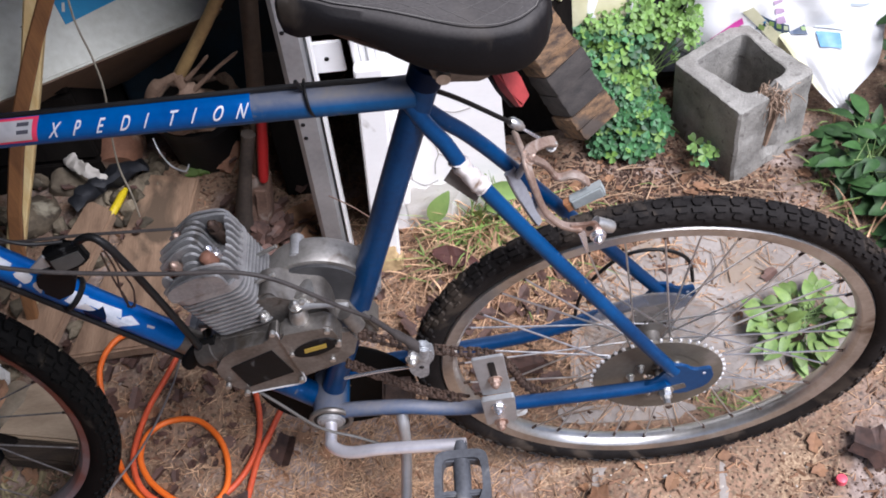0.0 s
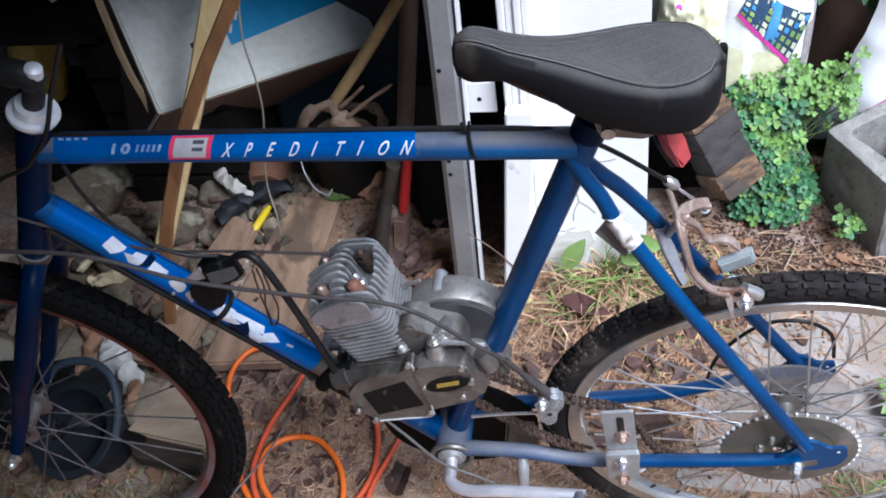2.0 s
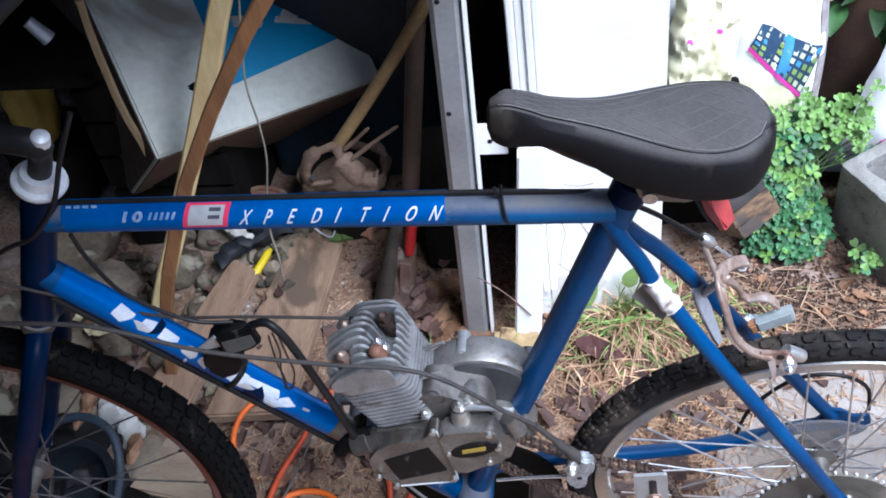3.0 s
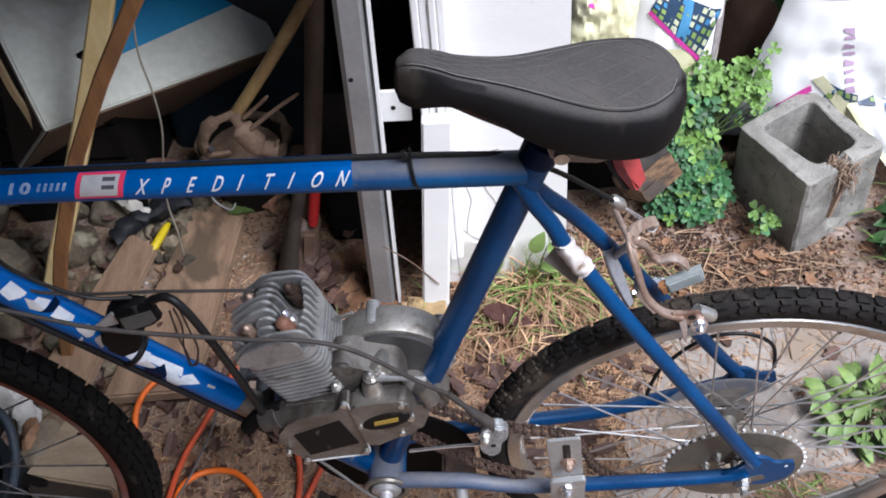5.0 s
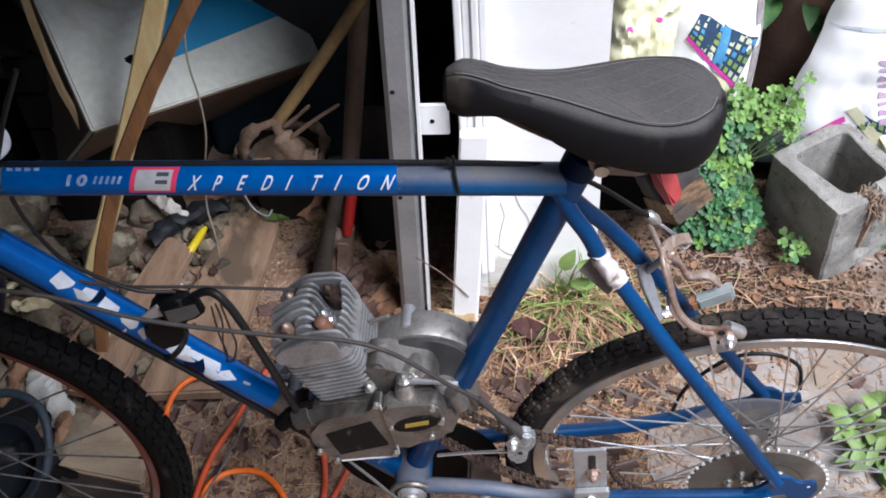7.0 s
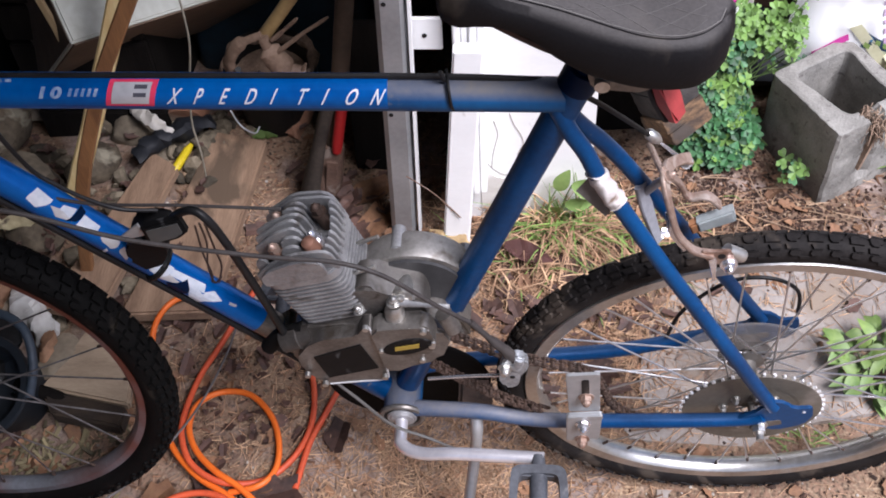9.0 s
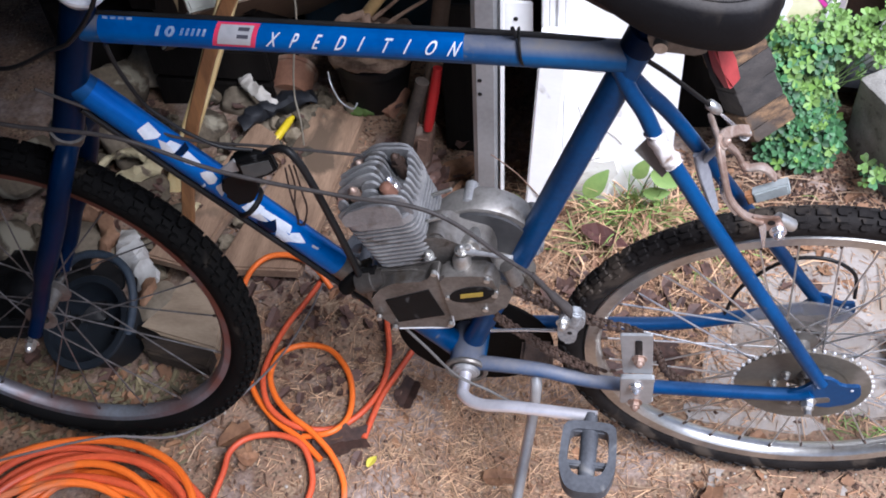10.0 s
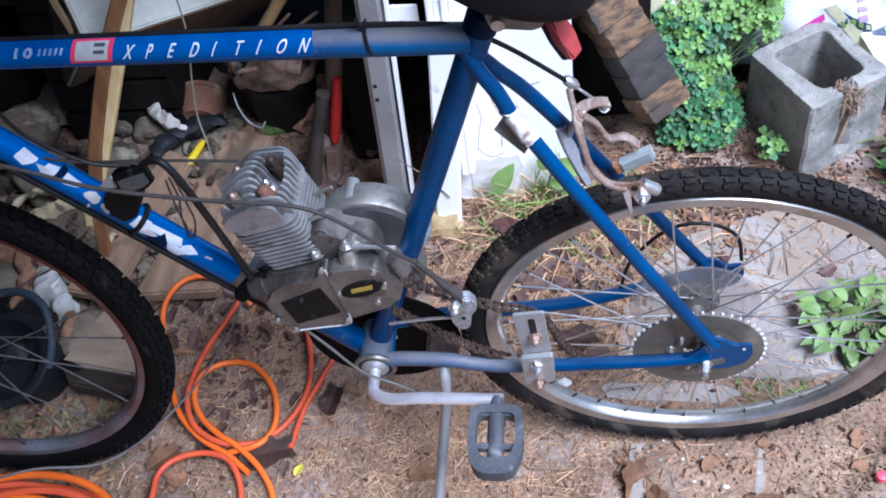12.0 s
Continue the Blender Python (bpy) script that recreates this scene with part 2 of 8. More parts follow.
def prism(bm, outline, f, h0, h1, bev=0.0):
    """An outline (u, v) raised from h0 to h1; f(u, v, h) gives the place."""
    lo = [bm.verts.new(f(u, v, h0)) for u, v in outline]
    hi = [bm.verts.new(f(u, v, h1)) for u, v in outline]
    k = len(outline)
    fs = [bm.faces.new(lo[::-1]), bm.faces.new(hi)]
    for i in range(k):
        fs.append(bm.faces.new((lo[i], lo[(i + 1) % k], hi[(i + 1) % k], hi[i])))
    if bev:
        es = list({e for q in fs[:2] for e in q.edges})
        bmesh.ops.bevel(bm, geom=es, offset=bev, segments=2, affect="EDGES", clamp_overlap=True)
    return bm


def side(u, v, h):
    """Bike-plane drawing: u to the rear, v up, h away from the near side."""
    return (u, h, v)


def rounded(outline, r=0.01, n=3):
    out = []
    k = len(outline)
    for i in range(k):
        p0, p, p1 = (Vector(outline[j % k]).to_2d() for j in (i - 1, i, i + 1))
        a, b = (p0 - p), (p1 - p)
        a, b = a.normalized() * min(r, a.length * 0.45), b.normalized() * min(r, b.length * 0.45)
        for j in range(n + 1):
            t = j / n
            q = (1 - t) ** 2 * (p + a) + 2 * t * (1 - t) * p + t * t * (p + b)
            out.append((q.x, q.y))
    return out


def ring(bm, profile, n, f):
    """Turns a closed profile (r, h) round; f(angle, r, h) gives the place."""
    rows = [[bm.verts.new(f(2 * math.pi * i / n, r, h)) for r, h in profile] for i in range(n)]
    k = len(profile)
    for i in range(n):
        A, B = rows[i], rows[(i + 1) % n]
        for j in range(k):
            bm.faces.new((A[j], A[(j + 1) % k], B[(j + 1) % k], B[j]))
    return bm


def hexbolt(bm, base, axis, r, h, dome=True):
    a = Vector(axis).normalized()
    b = Vector(base)
    sweep(bm, [b, b + a * 0.0015], r * 1.35, 14)
    sweep(bm, [b + a * 0.0015, b + a * h], r, 6)
    if dome:
        sweep(bm, [b + a * h, b + a * (h + r * 0.5), b + a * (h + r * 0.8)], [r * 0.75, r * 0.62, r * 0.25], 10)
    return bm


def empty(name, m=None):
    ob = new(name)
    if m:
        ob.matrix_world = m
    return ob

# ---- the ground, and the shed behind ----


def height(x, y):
    """The ground's height: level at the rear wheel, lower round the front wheel, lumpy in between."""
    z = 0.010 * noise.noise((x * 3.1, y * 3.1, 0.3)) + 0.005 * noise.noise((x * 11, y * 11, 1.7)) + 0.0022 * noise.noise((x * 37, y * 37, 2.9))
    z -= 0.04 * math.exp(-((x + 1.15) ** 2 + (y + 0.02) ** 2) / 0.09)
    z += 0.012 * math.exp(-((x + 0.62) ** 2 + (y + 0.1) ** 2) / 0.05)
    z -= 0.02 * math.exp(-((x - 0.32) ** 2 + (y - 0.72) ** 2) / 0.04)
    z += 0.03 * math.exp(-((x + 1.0) ** 2 + (y - 0.75) ** 2) / 0.12)
    z += 0.012 * math.exp(-(x * x + y * y) / 0.03)
    z -= 0.006
    for x0, x1, y0, y1, deep in ((-0.085, 0.115, -0.30, 0.005, 0.006), (-0.12, 0.09, 0.09, 0.125, 0.003)):
        k = max(0.0, min(1.0, (x - x0) / 0.03, (x1 - x) / 0.03, (y - y0) / 0.03, (y1 - y) / 0.02))
        z += (deep + 0.6 * z - z) * k
    return z


def ground_material():
    m = bpy.data.materials.new("dirt")
    m.use_nodes = True
    N, L = m.node_tree.nodes, m.node_tree.links
    bs = N["Principled BSDF"]
    tc = N.new("ShaderNodeTexCoord")

    def nz(scale, detail=6, dist=0.0):
        n = N.new("ShaderNodeTexNoise")
        n.inputs["Scale"].default_value, n.inputs["Detail"].default_value, n.inputs["Distortion"].default_value = scale, detail, dist
        L.new(tc.outputs["Object"], n.inputs["Vector"])
        return n.outputs[0]

    def rmp(src, p0, p1, c0, c1):
        r = N.new("ShaderNodeValToRGB")
        r.color_ramp.elements[0].position, r.color_ramp.elements[1].position = p0, p1
        r.color_ramp.elements[0].color, r.color_ramp.elements[1].color = (*c0, 1), (*c1, 1)
        L.new(src, r.inputs[0])
        return r.outputs[0]

    def mix(fac, a, b):
        x = N.new("ShaderNodeMix")
        x.data_type = "RGBA"
        L.new(fac, x.inputs["Factor"])
        L.new(a, x.inputs["A"])
        L.new(b, x.inputs["B"])
        return x.outputs["Result"]
    base = rmp(nz(9, 8), 0.3, 0.7, (0.105, 0.058, 0.037), (0.30, 0.188, 0.122))
    crumbs = rmp(nz(130, 4), 0.35, 0.68, (0.022, 0.012, 0.008), (0.36, 0.255, 0.165))
    grey = rmp(nz(60, 6), 0.3, 0.7, (0.13, 0.092, 0.076), (0.38, 0.305, 0.265))
    straw = rmp(nz(75, 5, 2.5), 0.4, 0.7, (0.17, 0.10, 0.06), (0.47, 0.345, 0.22))
    k1 = rmp(nz(150, 3), 0.45, 0.6, (0, 0, 0), (1, 1, 1))
    k2 = rmp(nz(4.2, 8, 0.8), 0.50, 0.64, (0, 0, 0), (1, 1, 1))
    k3 = rmp(nz(6.5, 6, 0.5), 0.55, 0.64, (0, 0, 0), (1, 1, 1))
    c = mix(k3, mix(k2, mix(k1, base, crumbs), grey), straw)
    L.new(c, bs.inputs["Base Color"])
    bs.inputs["Roughness"].default_value = 0.93
    bp = N.new("ShaderNodeBump")
    bp.inputs["Strength"].default_value, bp.inputs["Distance"].default_value = 0.8, 0.006
    L.new(nz(140, 8), bp.inputs["Height"])
    L.new(bp.outputs[0], bs.inputs["Normal"])
    return m


DIRT = ground_material()
xs = sorted(set([round(-1.7 + 0.02 * i, 4) for i in range(126)] + [-60, -30, -14, -7, -4, -3, -2.3, -1.95, 0.95, 1.2, 1.6, 2.4, 4, 7, 14, 30, 60]))
ys = sorted(set([round(-0.5 + 0.02 * i, 4) for i in range(101)] + [-60, -30, -14, -7, -4, -2.4, -1.4, -0.9, -0.65, 1.7, 2.1, 2.8, 4, 7, 14, 30, 60]))
nx = len(xs)
gv = [(x, y, height(x, y)) for y in ys for x in xs]
gf = [(j * nx + i, j * nx + i + 1, (j + 1) * nx + i + 1, (j + 1) * nx + i) for j in range(len(ys) - 1) for i in range(nx - 1)]
gm = bpy.data.meshes.new("ground")
gm.from_pydata(gv, [], gf)
gm.materials.append(DIRT)
gm.polygons.foreach_set("use_smooth", [True] * len(gm.polygons))
tagged(new("ground", gm), "brown dry dirt with straw and stones", "ground", kind="structure")


def slab(name, c, s, material, label, cat="wall", bev=0.0):
    return tagged(part(name, box(bmesh.new(), c, s, None, bev), material), label, cat, kind="structure")


slab("wall_front", (-0.285, 0.615, 1.1), (0.23, 0.10, 2.4), WHITE, "flaking white painted shed wall")
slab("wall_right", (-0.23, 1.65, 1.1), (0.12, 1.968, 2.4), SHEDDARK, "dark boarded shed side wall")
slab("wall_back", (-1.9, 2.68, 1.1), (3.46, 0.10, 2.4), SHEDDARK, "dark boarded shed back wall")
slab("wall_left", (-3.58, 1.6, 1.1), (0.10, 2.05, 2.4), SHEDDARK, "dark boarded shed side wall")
# eave and lintel stay out of view, added to keep light out of the opening
slab("shade_eave", (-2.07, 0.50, 1.05), (3.1, 0.12, 0.05), SHEDDARK, "unseen dark board added to shade the opening", "eave")
slab("shade_lintel", (-1.965, 0.615, 1.62), (3.12, 0.10, 1.36), SHEDDARK, "unseen dark boards added to keep light out of the opening")
# unseen wall and roof, added only to block light from the left side
slab("shade_wall", (-1.9, -1.1, 1.3), (0.12, 3.3, 2.8), SHEDDARK, "unseen dark wall added to shade the left side")
slab("shade_roof", (-1.78, -1.05, 2.17), (3.66, 3.22, 0.05), SHEDDARK, "unseen dark roof added to shade the left side", "roof")
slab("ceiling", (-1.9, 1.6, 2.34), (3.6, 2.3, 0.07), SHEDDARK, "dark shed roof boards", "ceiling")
# cracks and a bare weathered place low on the white wall
BARE = mat("bare_grey_wood", (0.74, 0.72, 0.69), (0.60, 0.57, 0.53), 0.8, 0.95, 0.0, 9, 120, 0.4, stretch=(1, 1, 5), spots=(0.3, 0.25, 0.2), spot_scale=30, spot_at=0.66)
CRACK = mat("crack_dirt", (0.36, 0.33, 0.30), rough=0.9)
wall_paint = bpy.data.objects["wall_front"]
bm = bmesh.new()
o = [(-0.366, 0.112), (-0.352, 0.118), (-0.338, 0.107), (-0.324, 0.104), (-0.312, 0.114), (-0.296, 0.112), (-0.273, 0.119), (-0.264, 0.086), (-0.280, 0.06), (-0.285, 0.02), (-0.30, -0.01), (-0.366, -0.01)]
prism(bm, o, side, 0.5632, 0.5665)
part("bare_patch", bm, BARE, wall_paint, "bare grey wood where the paint is gone")
for q in ([(-0.343, 0.245), (-0.336, 0.215), (-0.340, 0.190), (-0.345, 0.160), (-0.347, 0.130)], [(-0.316, 0.262), (-0.308, 0.236), (-0.296, 0.212), (-0.292, 0.190), (-0.300, 0.168), (-0.303, 0.140)], [(-0.292, 0.190), (-0.276, 0.178), (-0.262, 0.160)], [(-0.36, 0.150), (-0.347, 0.130), (-0.324, 0.112), (-0.30, 0.122)], [(-0.335, 0.33), (-0.31, 0.326), (-0.285, 0.331)], [(-0.27, 0.29), (-0.25, 0.286), (-0.225, 0.292)]):
    part("paint_crack", sweep(bmesh.new(), curve([(x, 0.5646, z) for x, z in q], 4), 0.0008, 5), CRACK, wall_paint)
# grooved white trim beside the opening
bm = bmesh.new()
for i in range(4):
    box(bm, (-0.398 + 0.0125 * i, 0.545 + (0.004 if i % 2 else 0), 1.2), (0.0118, 0.036, 2.2), None, 0.002)
tagged(part("trim", bm, WHITE), "grooved white painted door trim", "trim", kind="structure")

# ---- the motor bicycle: its own axes, x to the rear, y to its far side, z up, from the rear axle ----
BIKE = pose(0, 0, 0.332, 5.0, 0, 0)
bicycle = tagged(empty("motor_bicycle", BIKE), "blue mountain bicycle with a small petrol engine, leaning on its kickstand", "bicycle")
UNBIKE = BIKE.inverted()

HEAD_T, HEAD_B = Vector((-0.814, 0, 0.588)), Vector((-0.912, 0, 0.366))
BB = Vector((-0.45, 0, -0.05))
SEAT_T = Vector((-0.243, 0, 0.568))
TT_A, TT_B = Vector((-0.833, 0, 0.541)), Vector((-0.258, 0, 0.538))
DT_A, DT_B = Vector((-0.872, 0, 0.457)), Vector((-0.455, 0, -0.070))

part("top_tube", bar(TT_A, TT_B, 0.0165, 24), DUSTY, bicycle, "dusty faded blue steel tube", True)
part("down_tube", bar(DT_A, DT_B, 0.0175, 24), BLUE, bicycle, smooth=True)
part("seat_tube", bar(BB, SEAT_T, 0.0158, 24), BLUE, bicycle, smooth=True)
part("head_tube", bar(HEAD_T, HEAD_B, 0.0185, 24), NAVY, bicycle, smooth=True)
b = bar(BB + Vector((0, -0.037, 0)), BB + Vector((0, 0.037, 0)), 0.0255, 28)
part("bottom_bracket", b, DUSTY, bicycle, "dusty crank bearing shell", True)
for s in (-1, 1):
    seat_line = [(-0.266, -0.006, 0.53), (-0.2522, -0.014, 0.5038), (-0.2362, -0.02, 0.4794), (-0.2212, -0.0275, 0.4494), (-0.1996, -0.033, 0.414), (-0.1465, -0.045, 0.3247), (-0.0548, -0.06, 0.1717), (0.0004, -0.062, 0.0719), (0.016, -0.0625, 0.047)]
    chain_line = [(-0.445, -0.03, -0.046), (-0.4017, -0.037, -0.0325), (-0.3438, -0.043, -0.0255), (-0.2905, -0.05, -0.0262), (-0.2385, -0.055, -0.0214), (-0.1236, -0.06, -0.005), (-0.0199, -0.062, 0.0088), (0.008, -0.0625, 0.022)]
    if s > 0:
        seat_line = [(-0.264, 0.006, 0.52), (-0.2378, 0.014, 0.4779), (-0.2131, 0.022, 0.4419), (-0.1757, 0.033, 0.3764), (-0.074, 0.048, 0.2025), (-0.0069, 0.06, 0.0836), (0.016, 0.0625, 0.047)]
        chain_line = [(-0.445, 0.03, -0.048), (-0.37, 0.042, -0.042), (-0.2395, 0.05, -0.0356), (-0.157, 0.055, -0.0270), (-0.0844, 0.06, -0.0071), (0.0, 0.0625, 0.026)]
    part("seat_stay", sweep(bmesh.new(), curve(seat_line, 4), 0.0086, 16), BLUE, bicycle, smooth=True)
    q_ = curve(chain_line, 4)
    w_ = [0.0112 - 0.0026 * i / len(q_) for i in range(len(q_))]
    k_ = next(i for i, p_ in enumerate(q_) if p_.x > -0.222) if s < 0 else 0
    if k_:
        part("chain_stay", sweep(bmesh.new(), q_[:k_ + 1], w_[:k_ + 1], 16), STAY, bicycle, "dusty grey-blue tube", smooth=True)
    part("chain_stay_end" if k_ else "chain_stay", sweep(bmesh.new(), q_[k_:], w_[k_:], 16), BLUE, bicycle, smooth=True)
    o = rounded([(-0.028, 0.012), (-0.004, 0.034), (0.012, 0.066), (0.03, 0.06), (0.04, 0.046), (0.062, 0.052), (0.067, 0.03), (0.06, 0.006), (0.03, -0.012), (0.004, -0.004)], 0.006)
    y = -0.0655 if s < 0 else 0.0605
    drop = part("dropout", prism(bmesh.new(), o, side, y, y + 0.005, 0.001), BLUE, bicycle)
    part("slot", prism(bmesh.new(), rounded([(0.0, 0.008), (0.03, 0.018), (0.034, 0.006), (0.006, -0.006)], 0.004), side, y - 0.0006, y + 0.002), ALU2, drop)
    for u, v in ((0.018, 0.046), (0.054, 0.04)):
        part("hole", bar((u, y - 0.0005, v), (u, y + 0.002, v), 0.0022, 8), WHITE_DECAL, drop)


def wrap(bm, a, t, nrm, r, cells, lift=0.0006):
    """Flat cells (lists of (s, w)) laid round a tube: s along it from a, w round it from its side that faces up and near."""
    a, t, nrm = Vector(a), Vector(t).normalized(), Vector(nrm).normalized()
    s2 = t.cross(nrm)
    for cell in cells:
        bm.faces.new([bm.verts.new(a + t * s + (r + lift) * (math.cos(w / r) * nrm + math.sin(w / r) * s2)) for s, w in cell])
    return bm


def strip(s0, s1, w0, w1, skew=0.0, k=6):
    """One printed bar as k cells round the tube."""
    c = []
    for i in range(k):
        a, b_ = w0 + (w1 - w0) * i / k, w0 + (w1 - w0) * (i + 1) / k
        c.append([(s0 + skew * a, a), (s1 + skew * a, a), (s1 + skew * b_, b_), (s0 + skew * b_, b_)])
    return c


TX = Vector((1, 0, 0))
FACE = Vector((0, -0.76, 0.65))
# bright printed sleeve over the front two thirds of the top tube
part("printed_sleeve", wrap(bmesh.new(), TT_A, TX, FACE, 0.0166, strip(0.03, 0.4155, -0.042, 0.042, 0.0, 28), 0.0004), BRIGHT, bicycle, "bright blue printed film")
stk = part("sticker", wrap(bmesh.new(), TT_A, TX, FACE, 0.0166, strip(0.158, 0.2035, -0.0125, 0.0135, -0.25, 8), 0.0009), RED_DECAL, bicycle, "small silver sticker with a red border")
part("panel", wrap(bmesh.new(), TT_A, TX, FACE, 0.0166, strip(0.163, 0.1985, -0.0095, 0.0105, -0.25, 8), 0.0013), SILVER_DECAL, stk)
part("emblem", wrap(bmesh.new(), TT_A, TX, FACE, 0.0166, strip(0.183, 0.195, -0.007, -0.0035, -0.25, 2) + strip(0.183, 0.195, 0.0, 0.0035, -0.25, 2), 0.0017), DARK_DECAL, stk)


def lettering(text, size, s0, a, t, nrm, r, shear=0.0, pitch=0.0, stretch_x=1.0, bold=0.0, ink=WHITE_DECAL):
    """Printed letters laid round a tube, one mesh a letter."""
    s = s0
    made = []
    for ch in text:
        cu = bpy.data.curves.new("letter", "FONT")
        cu.body, cu.size, cu.resolution_u, cu.shear, cu.offset = ch, size, 3, shear, bold
        ob = new("letter", cu)
        me = bpy.data.meshes.new_from_object(ob.evaluated_get(bpy.context.evaluated_depsgraph_get()))
        bpy.data.objects.remove(ob)
        bm = bmesh.new()
        bm.from_mesh(me)
        bpy.data.meshes.remove(me)
        bmesh.ops.triangulate(bm, faces=bm.faces)
        bmesh.ops.subdivide_edges(bm, edges=[e for e in bm.edges if e.calc_length() > 0.004], cuts=2)
        s2 = Vector(t).cross(Vector(nrm))
        sign = 1.0 if s2.z > 0 else -1.0
        for v in bm.verts:
            q = sign * (v.co.y - size * 0.36) / r
            v.co = Vector(a) + Vector(t) * (s + v.co.x * stretch_x - (0.003 if ch in "ON" else 0.0)) + (r + 0.0012) * (math.cos(q) * Vector(nrm) + math.sin(q) * s2)
        made.append(part("letter", bm, ink, bicycle))
        s += pitch
    return made


lettering("XPEDITION", 0.0205, 0.2125, TT_A, TX, (FACE + Vector((0, -0.12, -0.12))).normalized(), 0.0166, 0.85, 0.0236, 0.62, 0.0002)
lettering("10", 0.0135, 0.0905, TT_A, TX, FACE.normalized(), 0.0166, 0.25, 0.0132, 1.5, 0.0006, WORN_DECAL)
for i in range(5):
    part("small_print", wrap(bmesh.new(), TT_A, TX, FACE, 0.0166, strip(0.122 + 0.006 * i, 0.125 + 0.006 * i, -0.0035, 0.0035, -0.4, 3), 0.0011), WORN_DECAL, bicycle)
for i in range(4):
    part("small_print", wrap(bmesh.new(), TT_A, TX, FACE, 0.0166, strip(0.038 + 0.009 * i, 0.044 + 0.009 * i, -0.012, -0.009, 0.3, 2), 0.0011), WORN_DECAL, bicycle)

DT_T = (DT_B - DT_A).normalized()
DT_N = (Vector((0, -0.62, 0)) + 0.78 * Vector((0.75, 0, 0.66))).normalized()
part("printed_sleeve", wrap(bmesh.new(), DT_A, DT_T, DT_N, 0.0176, strip(0.022, 0.412, -0.045, 0.045, 0.0, 28), 0.0004), BRIGHT, bicycle, "bright blue printed film")
LETTERS_A = (
    ("W", ((0.088, 0.0058), (0.094, -0.0095), (0.115, -0.0087), (0.1135, 0.0), (0.103, 0.01))),
    ("G", ((0.1145, 0.0003), (0.1265, -0.0015), (0.145, 0.0043), (0.1265, 0.0085))),
    ("W", ((0.125, -0.001), (0.128, -0.0087), (0.142, -0.0095), (0.14, 0.0033), (0.132, 0.0053))),
    ("W", ((0.145, -0.0022), (0.147, -0.009), (0.1505, -0.0087), (0.149, -0.0015))),
    ("W", ((0.1495, 0.006), (0.152, -0.008), (0.1735, -0.0062), (0.1735, 0.0018), (0.1555, 0.006))),
    ("G", ((0.18, 0.0055), (0.184, -0.0005), (0.1925, -0.004), (0.202, -0.0012), (0.203, 0.0063), (0.198, 0.011), (0.1875, 0.0093))),
    ("W", ((0.195, 0.0238), (0.1935, 0.0123), (0.197, 0.013), (0.199, 0.0258))),
    ("G", ((0.206, 0.0088), (0.209, 0.0013), (0.22, 0.0078), (0.222, 0.0155))),
    ("N", ((0.137, 0.0073), (0.141, 0.0005), (0.1445, -0.0162), (0.1525, -0.013), (0.1505, -0.0015), (0.1455, 0.005))),
)
LETTERS_B = (
    ("W", ((0.249, 0.014), (0.255, -0.0045), (0.274, -0.0045), (0.274, 0.0048), (0.2665, 0.0153))),
    ("W", ((0.274, 0.0048), (0.274, -0.0045), (0.319, -0.005), (0.3235, 0.0048), (0.2985, 0.0015))),
    ("W", ((0.2985, 0.0015), (0.3235, 0.0048), (0.3285, 0.0265), (0.3175, 0.0263))),
    ("W", ((0.3285, 0.0265), (0.3225, 0.0035), (0.333, -0.0032), (0.357, -0.0025), (0.3305, 0.0143))),
    ("G", ((0.2655, 0.0163), (0.274, 0.0043), (0.29, 0.0068), (0.285, 0.011))),
    ("N", ((0.275, 0.0153), (0.289, 0.0085), (0.295, -0.0007), (0.309, 0.0125), (0.302, 0.0248), (0.2855, 0.0213))),
    ("G", ((0.358, -0.0007), (0.3685, -0.0015), (0.3685, 0.0015), (0.3585, 0.0025))),
)


def print_cells(poly, k=5):
    """A printed outline cut into narrow bands along the tube, so that it lies round."""
    w0, w1 = min(w for _, w in poly), max(w for _, w in poly)
    out = []

    def span(w):
        xs_ = []
        for (a, p), (b_, q) in zip(poly, poly[1:] + poly[:1]):
            if (p - w) * (q - w) <= 0 and p != q:
                xs_.append(a + (b_ - a) * (w - p) / (q - p))
        return min(xs_), max(xs_)
    e = (w1 - w0) * 1e-3
    for i in range(k):
        wa, wb = w0 + (w1 - w0) * i / k + (e if i == 0 else 0), w0 + (w1 - w0) * (i + 1) / k - (e if i == k - 1 else 0)
        (a0, a1), (b0, b1) = span(wa), span(wb)
        out.append([(a0, wa), (a1, wa), (b1, wb), (b0, wb)])
    return out


for shade, poly in LETTERS_A + LETTERS_B:
    part("brand_print", wrap(bmesh.new(), DT_A, DT_T, DT_N, 0.0176, print_cells(poly), 0.0015 if shade == "N" else 0.0009), {"W": WHITE_DECAL, "G": SILVER_DECAL, "N": NAVY}[shade], bicycle, "worn block print")
part("bare_end", wrap(bmesh.new(), DT_A, DT_T, DT_N, 0.0176, strip(0.4125, 0.44, -0.05, 0.05, 0.0, 24), 0.0003), ALU2, bicycle, "bare grey scraped metal")

